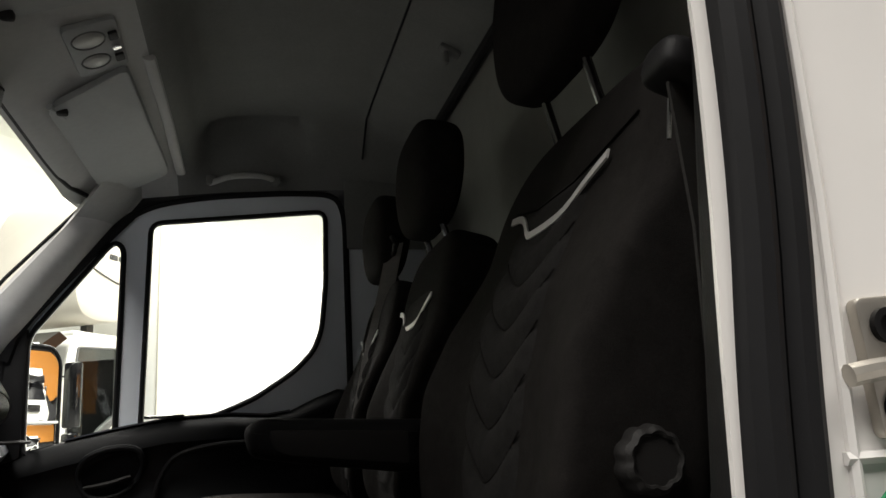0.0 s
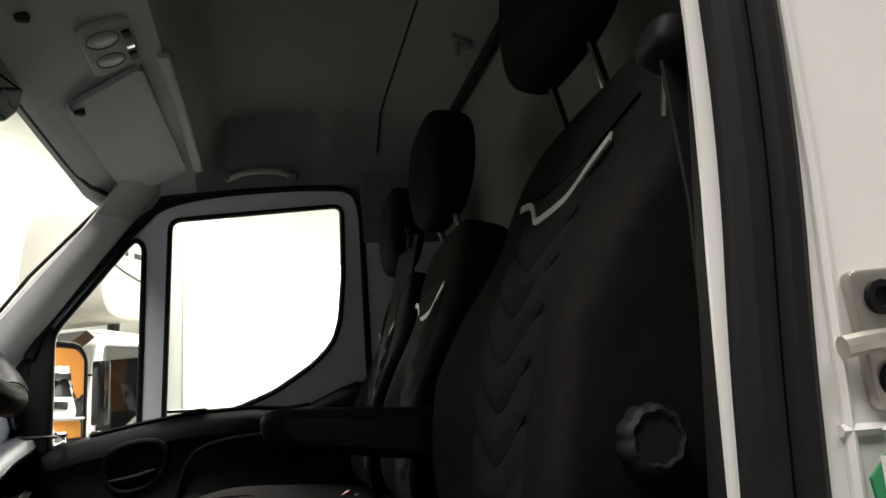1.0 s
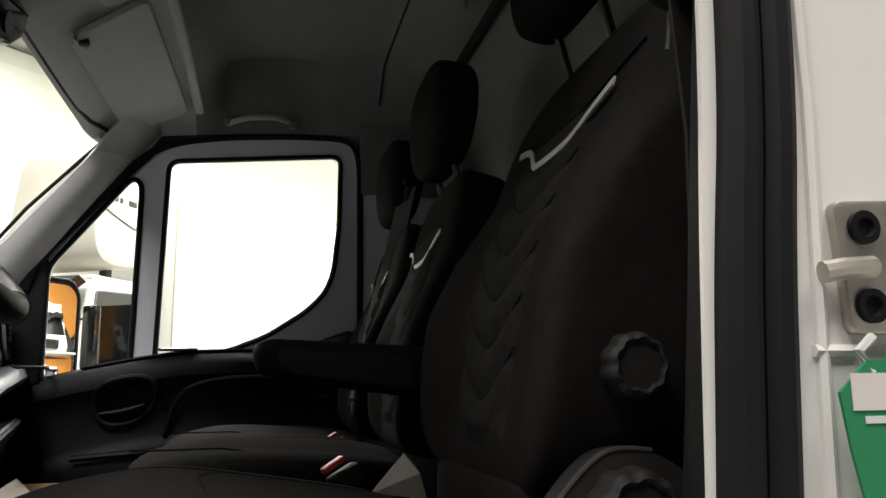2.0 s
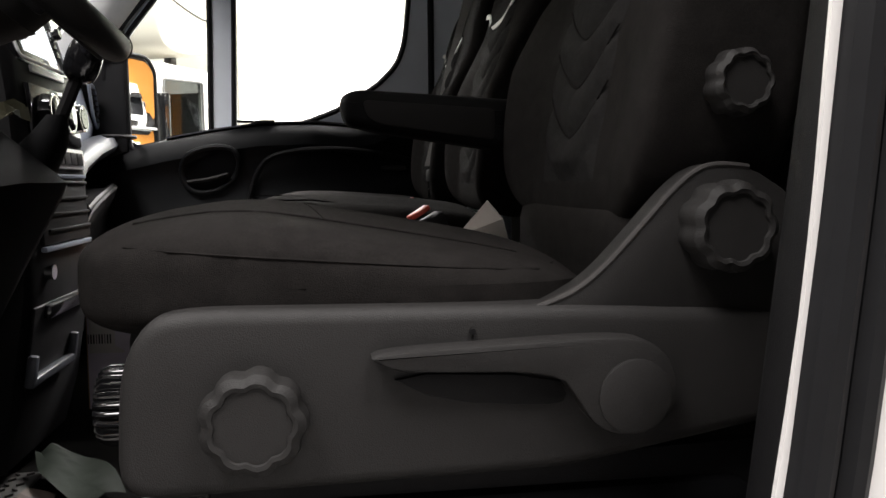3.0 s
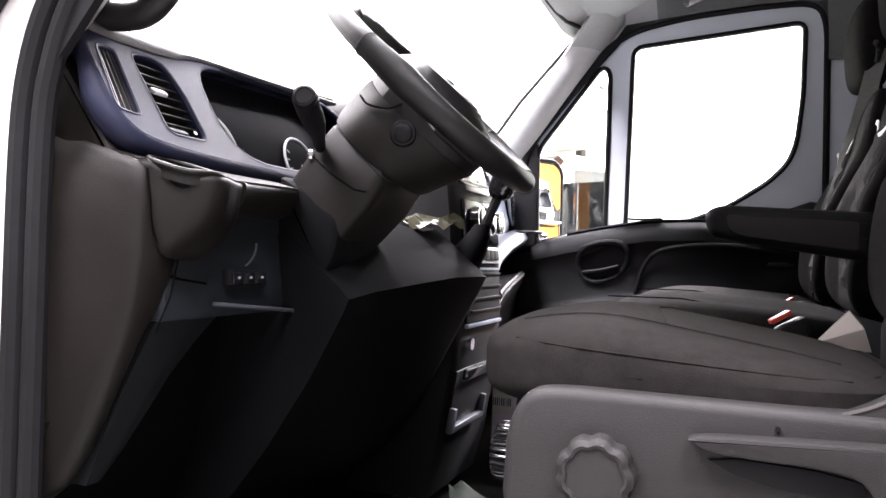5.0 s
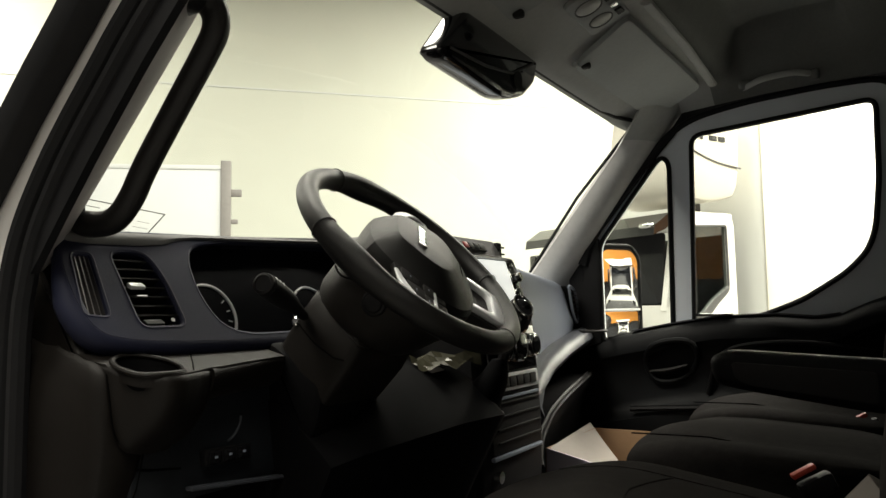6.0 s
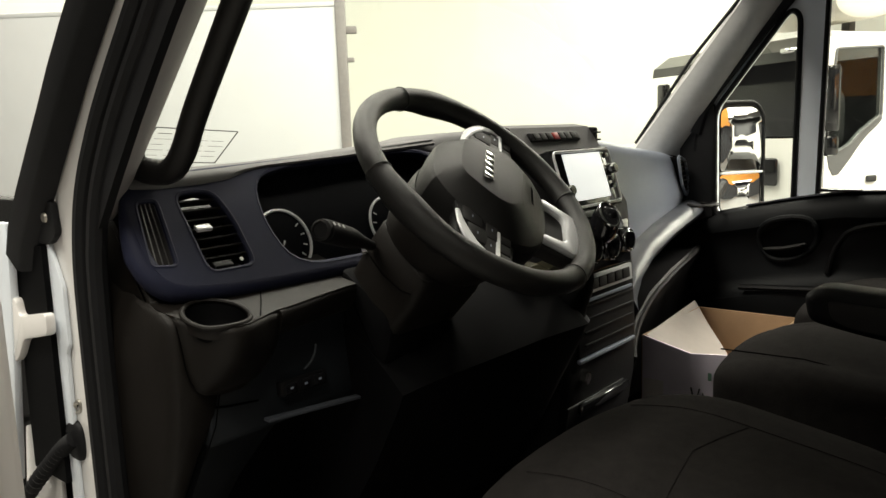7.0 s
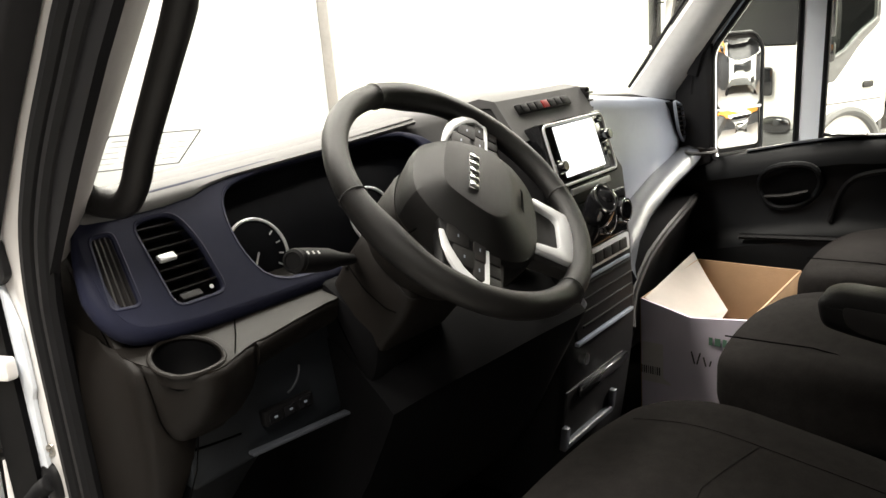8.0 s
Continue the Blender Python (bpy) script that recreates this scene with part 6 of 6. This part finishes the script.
part("sheet", loft([[(-0.337, 0.89 - 0.032 * k, 0.010 + 0.004 * math.sin(k * 1.5)), (-0.282 + 0.002 * k, 0.851 - 0.040 * k, 0.009 + 0.004 * math.cos(k))] for k in range(5)], False, False), M_SLIP, slip, flat=True)
film = thing("plastic_film", (-0.28, 0.96, 0.0), "crumpled green-white plastic film on the floor", "wrapper")
rows = []
for i in range(8):
    f = i / 7
    c = Vector((-0.341, 0.985, 0.030)).lerp(Vector((-0.205, 0.820, 0.006)), f)
    w = 0.018 + 0.030 * math.sin(f * 2.6)
    rows.append([c + Vector((0.7 * w * g, 0.7 * w * g, 0.006 * math.sin(3 * g + i * 1.1) + 0.01)) for g in (-1, -0.5, 0, 0.5, 1)])
part("sheet", loft(rows, False, False), M_FILM, film)
rail = thing("floor_rail", (-0.14, 0.73, 0.0), "thin dull metal rail on the cab floor", "rail")
part("bar", rbox((-0.143, 0.70, 0.008), (0.007, 0.26, 0.010), 0.003), M_PLATE, rail)
for y in (0.60, 0.80):
    part("bolt", lathe([(0.0001, 0), (0.008, 0), (0.008, 0.005), (0.0001, 0.005)], along(Vector((-0.143, y, 0.013)), (0, 0, 1)), 8), M_BLACK, rail)

# ---- belts ----
belt = thing("seat_belt", (0.42, 1.42, 0.45), "grey passenger seat belt with a steel tongue", "seat belt", "seat belts")
bpts = chaikin([(0.490, 1.440, 1.010), (0.467, 1.460, 0.899), (0.454, 1.475, 0.839), (0.430, 1.475, 0.755), (0.413, 1.470, 0.681), (0.384, 1.460, 0.552), (0.373, 1.455, 0.513)], 1, False)
part("webbing", ribbon(bpts, (0.017, -0.013, 0), 0.0012), M_BELT, belt, "grey webbing")
part("guide", tube(chaikin([(0.480, 1.41, 1.025), (0.480, 1.49, 1.025), (0.485, 1.49, 0.985), (0.485, 1.41, 0.985)], 2, True), 0.006, 8, closed=True), M_DARKGREY, belt, "dark grey belt guide")
be = bpts[-1] + Vector((-0.006, -0.004, -0.022))
part("tongue_grip", rbox(be, (0.016, 0.042, 0.028), 0.005), M_DARKGREY, belt)
part("tongue", plate(corner([(be.y - 0.015, be.z - 0.012), (be.y + 0.015, be.z - 0.012), (be.y + 0.011, be.z - 0.052), (be.y - 0.011, be.z - 0.052)], 0.004), [corner([(be.y - 0.006, be.z - 0.026), (be.y + 0.006, be.z - 0.026), (be.y + 0.006, be.z - 0.038), (be.y - 0.006, be.z - 0.038)], 0.002)], lambda a, b, h: (h, a, b), be.x - 0.004, be.x - 0.001), M_CHROME, belt, "bright steel tongue")
for p, rz in (((0.312, 1.400, 0.432), 20), ((0.264, 0.790, 0.432), 25), ((0.322, 0.912, 0.412), 20)):
    bk2 = thing("belt_buckle", (p[0], p[1], 0.40), "black belt buckle with a red release button", "belt buckle", "belt buckles")
    part("stem", rbox((p[0] + 0.012, p[1], p[2] - 0.022), (0.05, 0.024, 0.03), 0.006, m=pose(0, 0, 0, 0, -25, rz)), M_BLACK, bk2)
    part("release_button", rbox((p[0] - 0.006, p[1], p[2] - 0.002), (0.036, 0.014, 0.008), 0.002, m=pose(0, 0, 0, 0, -28, rz)), M_RED, bk2, "red release button")
doc = thing("folded_paper", (0.335, 0.70, 0.40), "folded white paper tucked beside the seat", "paper")
# White paper drawn in the shade-toned copy
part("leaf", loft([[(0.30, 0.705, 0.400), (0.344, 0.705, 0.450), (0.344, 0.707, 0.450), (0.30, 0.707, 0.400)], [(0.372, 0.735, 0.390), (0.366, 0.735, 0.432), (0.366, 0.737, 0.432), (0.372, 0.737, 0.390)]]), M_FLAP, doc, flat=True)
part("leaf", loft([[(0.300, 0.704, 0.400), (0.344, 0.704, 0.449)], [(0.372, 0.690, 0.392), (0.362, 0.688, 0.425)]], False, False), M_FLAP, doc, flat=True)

belt = thing("seat_belt", (0.445, 0.13, 0.70), "grey driver's seat belt running down the door pillar", "seat belt", "seat belts")
# Grey webbing in the darkened copy, for the shade by the pillar
part("webbing", ribbon([(0.438, 0.115, 0.80), (0.444, 0.115, 0.70), (0.438, 0.113, 0.57), (0.425, 0.110, 0.42), (0.412, 0.108, 0.28)], (0.016, 0.006, 0), 0.0012), M_BELTSHADE, belt, "grey webbing")
part("guide_loop", blob((0.438, 0.118, 0.815), (0.022, 0.022, 0.016), 3.5, 6, m=pose(0, 0, 0, 0, 20, 0)), M_BLACK, belt, "black belt guide")
part("guide_pin", tube([(0.425, 0.113, 0.790), (0.420, 0.112, 0.760)], 0.0016, 6), M_CHROME, belt)

# ---- driver's door pillar fittings and open door ----
striker = thing("door_striker", (0.49, 0.045, 0.595), "zinc steel door striker bolted to the pillar", "striker")
part("plate", prism(corner([(0.479, 0.640), (0.535, 0.643), (0.535, 0.562), (0.484, 0.562)], 0.006), "y", 0.041, 0.050, 0.002), M_STEEL, striker)
part("pin", tube([(0.466, 0.040, 0.597), (0.478, 0.038, 0.599), (0.50, 0.040, 0.601)], 0.0065, 10), M_STEEL, striker, "steel striker pin")
for z in (0.618, 0.572):
    part("bolt", lathe([(0.0001, 0), (0.010, 0), (0.010, 0.004), (0.006, 0.004), (0.005, 0.001), (0.0001, 0.001)], along(Vector((0.496, 0.041, z + 0.006)), (0, -1, 0)), 18), M_BLACK, striker, "dark recessed bolt")
tag = thing("hang_tag", (0.51, 0.04, 0.48), "green card tag with a white panel hanging from the striker", "tag")
part("card", prism(chaikin([(0.459, 0.545), (0.545, 0.552), (0.545, 0.404), (0.500, 0.422), (0.480, 0.445), (0.467, 0.484)], 1), "y", 0.030, 0.032), M_GREEN, tag, "green printed card")
part("white_panel", rbox((0.508, 0.0295, 0.530), (0.080, 0.0006, 0.020), 0), M_PAPER, tag)
part("print_bar", rbox((0.505, 0.0295, 0.515), (0.06, 0.0005, 0.004), 0), M_PRINT, tag)
part("emblem", lathe([(0.0001, 0), (0.028, 0), (0.028, 0.0008), (0.0001, 0.0008)], along(Vector((0.513, 0.030, 0.466)), (0, -1, 0)), 32), M_PRINT, tag, "white round emblem")
part("string", tube([(0.49, 0.035, 0.56), (0.478, 0.033, 0.552), (0.484, 0.032, 0.54)], 0.003, 6), M_PILLAR, tag)
structure("trim_pillar_press", join(tube([(0.475, 0.049, 0.90), (0.474, 0.049, 0.70), (0.468, 0.049, 0.56), (0.462, 0.049, 0.40)], 0.004, 6), tube([(0.462, 0.049, 0.553), (0.49, 0.049, 0.553)], 0.004, 6)), M_WHITE, "pressed ridge in the painted pillar", "trim")

od = tagged(new("door_2"), "open white driver's door seen along its edge", "door", "", "structure")
od.location = (-0.66, 0.0, 0.3)
BASE[od.name] = Vector((-0.66, 0.0, 0.3))
dm = Matrix.Translation((-0.665, 0.018, 0.0)) @ pose(0, 0, 0, 0, 0, -78)
bm = prism(corner([(0.0, -0.12), (0.0, 0.66), (0.95, 0.72), (0.95, -0.12)], 0.03), "y", -0.05, 0.05, 0.012)
bm.transform(dm)
part("door_panel", bm, M_WHITE, od, "white painted door shell")
bm = plate(corner([(0.03, 0.655), (0.30, 1.03), (0.55, 1.23), (0.92, 1.25), (0.95, 0.71)], 0.03), [corner([(0.10, 0.685), (0.33, 1.0), (0.57, 1.185), (0.88, 1.20), (0.905, 0.74)], 0.03)], lambda a, b, h: (a, h, b), -0.025, 0.025)
bm.transform(dm)
part("window_frame", bm, M_RUBBER, od, "black window frame")
bm = prism(corner([(0.06, 0.0), (0.06, 0.62), (0.93, 0.68), (0.93, 0.0)], 0.04), "y", 0.05, 0.075, 0.012)
bm.transform(dm)
part("door_trim", bm, M_BLACK, od, "black inner door trim")
part("hinge_arm", prism(corner([(-0.736, 0.617), (-0.723, 0.614), (-0.718, 0.591), (-0.629, 0.606), (-0.629, 0.575), (-0.710, 0.558), (-0.731, 0.531), (-0.753, 0.516)], 0.010), "y", 0.0790, 0.0930, 0.003), M_WHITE, od, "white painted hinge arm")
part("door_edge", prism([(-0.719, 0.723), (-0.731, 0.617), (-0.757, 0.481), (-0.788, 0.327), (-0.827, 0.310), (-0.797, 0.554), (-0.752, 0.723)], "y", 0.0770, 0.0890, 0.003), M_DOORPAINT, od, "pale painted leading edge")
strap = thing("check_strap", (-0.668, 0.107, 0.450), "steel door check strap with a bracket", "door check")
part("arm", tube([(-0.693, 0.105, 0.450), (-0.658, 0.105, 0.460), (-0.618, 0.106, 0.474)], 0.005, 8, flat=0.7), M_STEEL, strap)
part("strap_cover", tube([(-0.795, 0.102, 0.414), (-0.738, 0.103, 0.432), (-0.693, 0.105, 0.449)], 0.0085, 10), M_RUBBER, strap, "black sleeve of the strap")
part("bracket", tube(chaikin([(-0.634, 0.105, 0.462), (-0.626, 0.104, 0.472), (-0.612, 0.105, 0.481), (-0.610, 0.107, 0.468), (-0.626, 0.107, 0.460)], 2), 0.004, 8, closed=True, up=(0, 1, 0)), M_STEEL, strap, "bent steel bracket")
part("bracket_plate", prism(corner([(-0.666, 0.457), (-0.663, 0.500), (-0.618, 0.512), (-0.618, 0.460)], 0.008), "y", 0.1080, 0.1118), M_STEEL, strap)
loom = thing("cable_loom", (-0.668, 0.092, 0.380), "black corrugated cable sleeve between door and pillar", "cable")
lp = chaikin([(-0.623, 0.098, 0.426), (-0.648, 0.092, 0.410), (-0.679, 0.088, 0.383), (-0.731, 0.088, 0.346), (-0.778, 0.082, 0.300), (-0.818, 0.062, 0.250)], 3, False)
part("sleeve", tube([p for p in lp], [0.0125 if i % 2 else 0.0098 for i in range(len(lp))], 12), M_RUBBER, loom, "ribbed black sleeve")
part("boot", blob((-0.632, 0.106, 0.420), (0.024, 0.012, 0.030), 2.6, 8), M_RUBBER, loom, "round black rubber boot")
structure("wall_left_fender", prism(corner([(-0.812, 0.402), (-0.734, 0.423), (-0.725, 0.411), (-0.705, 0.404), (-0.707, 0.160), (-0.868, 0.160)], 0.01), "y", 0.1050, 0.1130, 0.003), M_WHITE, "white painted inner edge of the fender", "body side")
structure("wall_left_hinge_post", prism(corner([(-0.652, -0.10), (-0.652, 0.694), (-0.640, 0.697), (-0.612, 0.64), (-0.613, 0.56), (-0.622, 0.545), (-0.630, 0.30), (-0.630, -0.10)], 0.004), "y", 0.098, 0.1046, 0.002), M_DOORPAINT, "pale grey painted hinge post", "body side")

# ---- warning label on the windscreen ----
lab = thing("warning_label", (-0.70, 0.37, 0.81), "transparent warning label with a black outline and small print", "label")
LO, LX, LY = Vector((-0.690, 0.300, 0.850)), Vector((0, 0.150, -0.010)), Vector((-0.055, -0.014, -0.052))
LN = LX.cross(LY).normalized()
if LN.x < 0:
    LN = -LN
lp2 = [LO, LO + LX, LO + LX + LY, LO + LY]
for a, b in zip(lp2, lp2[1:] + lp2[:1]):
    part("border", tube([a, b], 0.0010, 5), M_INK, lab)
for r in range(5):
    for k in range(4 if r else 2):
        w = (0.16, 0.20, 0.14, 0.18)[(r + k) % 4]
        st2 = LO + LX * (0.06 + 0.23 * k) + LY * (0.16 + 0.16 * r)
        part("print_bar", tube([st2, st2 + LX * w], 0.00035 if r else 0.0006, 4), M_INK, lab)

# ---- passenger door mirror ----
pm = thing("door_mirror", (-0.48, 2.33, 0.70), "black door mirror with a large and a small convex glass", "mirror")
NM = Vector((0.86, -0.50, 0.03)).normalized()
MX = Vector((0, 0, 1)).cross(NM).normalized()
MY = NM.cross(MX)
MC = Vector((-0.487, 2.335, 0.697))
MM = axes(MC, MX, MY, NM)


def mirror_cap(outline, r):
    """A convex cap over an outline in the mirror's plane."""
    cx = sum(p[0] for p in outline) / len(outline)
    cy = sum(p[1] for p in outline) / len(outline)
    rings = []
    for k in (1.0, 0.8, 0.6, 0.4, 0.2, 0.02):
        ring = []
        for p in outline:
            a, b = cx + (p[0] - cx) * k, cy + (p[1] - cy) * k
            d2 = (a - cx) ** 2 + (b - cy) ** 2
            ring.append(MM @ Vector((a, b, math.sqrt(r * r - d2) - r + 0.010)))
        rings.append(ring)
    return loft(rings)


big = corner([(-0.085, -0.035), (0.085, -0.035), (0.085, 0.150), (0.055, 0.180), (-0.065, 0.180), (-0.085, 0.165)], 0.02, 6)
small = corner([(-0.085, -0.165), (0.080, -0.165), (0.085, -0.045), (-0.085, -0.045)], 0.015, 6)
case = corner([(-0.098, -0.185), (0.092, -0.185), (0.100, 0.155), (0.065, 0.198), (-0.07, 0.198), (-0.098, 0.18)], 0.025, 5)
bm = prism(case, "z", -0.11, 0.0, 0.012)
bm.transform(MM)
part("housing", bm, M_BLACK, pm, "black plastic mirror housing")
part("case_rim", tube([MM @ Vector((p[0], p[1], 0.002)) for p in case], 0.006, 8, closed=True, up=NM), M_BLACK, pm)
part("main_glass", mirror_cap(big, 1.5), M_MIRROR, pm, "large convex mirror glass", 80)
part("wide_glass", mirror_cap(small, 0.5), M_MIRROR, pm, "small wide-angle mirror glass", 80)
bm = rbox((0, -0.040, 0.006), (0.172, 0.008, 0.012), 0.002)
bm.transform(MM)
part("divider", bm, M_SILVER, pm)
part("arm", tube([(-0.47, 1.93, 0.58), (-0.50, 2.10, 0.58), (-0.53, 2.28, 0.62)], 0.025, 10), M_BLACK, pm, "black mirror arm")

# ---- trucks in the hall ----


def truck(name, m, label, near=True):
    """A cab-over truck; local x runs rearward along its side, y across to its far side, z up from the cab floor level."""
    o = m.translation
    t = thing(name, (o.x, o.y, -0.75), label, "truck")

    def put(nm, bm, mat, parent=t, lab="", **k):
        bm.transform(m)
        return part(nm, bm, mat, parent, lab, **k)
    sidep = [(0.02, -0.35), (-0.04, 0.30), (-0.02, 0.72), (0.17, 1.68), (0.28, 1.84), (1.05, 1.86), (1.12, 1.74), (1.14, -0.05), (1.02, -0.10), (0.95, -0.28), (0.80, -0.42)]
    win = corner([(0.20, 0.80), (0.30, 1.68), (0.97, 1.71), (0.98, 0.99), (0.72, 0.84), (0.55, 0.70), (0.36, 0.62)], 0.03)
    side = put("cab_side", plate(corner(sidep, 0.05), [win], lambda a, b, h: (a, h, b), 0.0, 0.06), M_TRUCK, lab="white painted cab side")
    put("window_frame", tube([(p[0], -0.004, p[1]) for p in win], 0.014, 6, closed=True, up=(0, 1, 0)), M_TRUCKGREY, side)
    put("window", plate(win, [], lambda a, b, h: (a, h, b), 0.02, 0.024), M_TRUCKGLASS, side, "dark side window", flat=True)
    put("door_gap", tube([(0.18, -0.001, 0.85), (0.16, -0.001, 0.0), (0.30, -0.001, -0.25)], 0.006, 5), M_TRUCKGREY, side)
    put("window_swoop", prism(chaikin([(0.20, 0.80), (0.36, 0.62), (0.55, 0.70), (0.75, 0.85), (0.995, 0.99), (0.99, 0.93), (0.74, 0.76), (0.52, 0.52), (0.33, 0.34), (0.22, 0.50)], 1), "y", -0.006, 0.0), M_TRUCKGREY, side, "grey plastic window surround")
    put("door_handle", rbox((0.86, -0.012, 0.32), (0.15, 0.03, 0.07), 0.015), M_INK, side, "black door handle")
    put("side_line", rbox((0.62, -0.003, 0.16), (0.92, 0.006, 0.012), 0), M_TRUCKGREY, side)
    put("far_side", prism(corner(sidep, 0.05), "y", 2.24, 2.30), M_TRUCK)
    put("roof", rbox((0.68, 1.15, 1.83), (0.88, 2.28, 0.06), 0.02), M_TRUCK, lab="white cab roof")
    put("back_wall", rbox((1.10, 1.15, 0.62), (0.06, 2.28, 2.0), 0.01), M_TRUCKGREY)
    put("inside_floor", rbox((0.55, 1.15, 0.30), (1.0, 2.2, 0.05), 0), M_INK)
    fw = corner([(0.14, 0.80), (2.16, 0.80), (2.10, 1.62), (0.20, 1.62)], 0.06)

    def fr(a, b, h):
        return (float(np.interp(b, [-0.4, 0.30, 0.72, 1.68, 1.86], [0.02, -0.04, -0.02, 0.17, 0.28])) + h, a, b)
    lowf = corner([(0.02, -0.40), (2.28, -0.40), (2.28, 0.78), (0.02, 0.78)], 0.05)
    put("front_panel", plate(lowf, [], lambda a, b, h: fr(a, min(b, 0.3) if b < 0.3 else b, h), 0.0, 0.04), M_TRUCK, lab="white front panel")
    put("windscreen", plate(fw, [], fr, 0.01, 0.015), M_DARKGLASS, lab="dark windscreen", flat=True)
    for a in ((0.02, 0.14), (2.16, 2.28)):
        put("front_pillar", loft([[fr(a[0], z, 0), fr(a[1], z, 0), fr(a[1], z, 0.05), fr(a[0], z, 0.05)] for z in (0.72, 1.0, 1.3, 1.68)]), M_TRUCK)
    put("roof_front", loft([[fr(0.02, z, 0), fr(2.28, z, 0), fr(2.28, z, 0.06), fr(0.02, z, 0.06)] for z in (1.62, 1.72, 1.84)]), M_TRUCK)
    put("sun_visor", loft([[(x, y, z) for x, z in ((-0.24, 1.56), (-0.22, 1.67), (0.02, 1.82), (0.14, 1.76), (-0.05, 1.63))] for y in (0.0, 0.1, 1.15, 2.2, 2.3)]), M_GLOSSBLACK, lab="gloss black sun visor")
    put("visor_lamp", blob((-0.20, 0.14, 1.67), (0.05, 0.10, 0.035), 3, 4), M_CHROME, lab="bright visor lamp")
    put("grille", rbox((-0.05, 1.15, 0.42), (0.05, 1.5, 0.30), 0.03), M_GLOSSBLACK, lab="black grille")
    put("bumper", rbox((-0.03, 1.15, -0.25), (0.16, 2.26, 0.36), 0.05), M_TRUCKGREY, lab="grey bumper")
    for y in (0.28, 2.02):
        put("headlight", blob((-0.10, y, -0.02), (0.05, 0.18, 0.09), 3, 5), M_GLOSSBLACK, lab="dark headlight")
    for y, s in ((-0.16, 1), (2.46, -1)):
        mr = put("mirror", rbox((0.06, y, 1.17), (0.10, 0.17, 0.66), 0.03), M_GLOSSBLACK, lab="black truck mirror")
        put("mirror", rbox((0.06, y, 0.70), (0.10, 0.17, 0.20), 0.03), M_GLOSSBLACK)
        put("mirror_arm", tube([(0.06, y + s * 0.18, 1.36), (0.03, y, 1.36), (0.02, y, 0.6), (0.04, y + s * 0.18, 0.62)], 0.015, 6), M_BLACK)
    for y in (0.55, 1.7):
        put("seat", blob((0.74, y, 0.96), (0.10, 0.25, 0.34), 5, 6), M_POST, lab="grey truck seat")
        put("seat_headrest", blob((0.77, y, 1.47), (0.07, 0.17, 0.12), 5, 5), M_POST)
    arch = [(0.55 + 0.52 * math.cos(w), -0.005, -0.45 + 0.52 * math.sin(w)) for w in [math.pi * i / 16 for i in range(17)]]
    put("wheel_arch", tube(arch, 0.05, 8, up=(0, 1, 0)), M_TRUCKGREY, lab="grey wheel arch")
    for y in (0.05, 2.05):
        wl = put("wheel", lathe([(0.0001, 0), (0.24, 0.0), (0.26, -0.03), (0.40, -0.02), (0.42, 0.05), (0.42, 0.20), (0.40, 0.25), (0.0001, 0.25)], pose(0.55, y + 0.25, -0.452, 90, 0, 0), 32), M_RUBBER, lab="black truck tyre")
        put("rim", lathe([(0.0001, 0.02), (0.12, 0.02), (0.22, -0.01), (0.24, -0.035), (0.0001, -0.035)], pose(0.55, y + 0.22, -0.452, 90, 0, 0), 24), M_STEEL, wl, "steel wheel rim")
    put("chassis", rbox((3.8, 1.15, -0.22), (6.0, 0.9, 0.25), 0.02), M_TRUCKGREY)
    return t, put


TM = Matrix.Translation((-1.46, 7.02, 0.0)) @ pose(0, 0, 0, 0, 0, 62) @ Matrix.Scale(0.86, 4)
box_truck, tput = truck("box_truck", TM, "white cab-over truck with a white box body and cream roof fairing")
tput("box_body", rbox((4.85, 1.15, 1.85), (6.6, 2.5, 3.6), 0.04), M_BOXWALL, lab="white box body")
tput("box_edge", rbox((1.575, -0.105, 1.85), (0.06, 0.03, 3.6), 0.01), M_CREAM, lab="pale corner post")
tput("box_edge", rbox((2.05, -0.102, 1.85), (0.9, 0.008, 3.6), 0.0), M_CREAM, lab="cream front section of the box side")
fa = chaikin([(1.20, 2.10), (0.80, 1.98), (0.38, 1.96), (0.16, 2.08), (0.10, 2.5), (0.28, 3.4), (1.20, 3.6)], 2)
tput("roof_fairing", prism(fa, "y", -0.08, 1.05, 0.06), M_CREAM, lab="cream rounded roof fairing")
tput("fairing_bracket", rbox((0.80, 0.3, 1.92), (0.10, 0.1, 0.24), 0.01), M_TRUCKGREY)
tput("fairing_seam", tube(chaikin([(1.18, -0.085, 2.40), (0.8, -0.085, 2.43), (0.5, -0.085, 2.50), (0.2, -0.085, 2.60)], 2, False), 0.010, 5), M_TRUCKGREY)
for i, w in enumerate((0.07, 0.05, 0.04, 0.09, 0.12)):
    tput("print_bar", rbox((0.42 + (0, 0.09, 0.24, 0.31, 0.44)[i], -0.084, 2.72), (w, 0.006, 0.06), 0), M_INK)
TM2 = Matrix.Translation((9.0, 3.3, 0.13)) @ pose(0, 0, 0, 0, 0, 8)
rear_truck, tput2 = truck("rear_truck", TM2, "white cab-over truck parked farther back in the hall")
tput2("box_body", rbox((3.1, 1.15, 1.2), (3.4, 2.4, 2.4), 0.04), M_BOXWALL, lab="white box body")
structure("wall_stand", rbox((15.6, 7.0, 3.6), (0.3, 16.0, 4.2), 0.0), M_ORANGE, "orange upper wall of an exhibition stand", "wall")
structure("underbody", rbox((0.15, YC, -0.44), (1.3, 1.2, 0.60), 0.03), M_BLACK, "black underbody frame carrying the cab", "chassis")
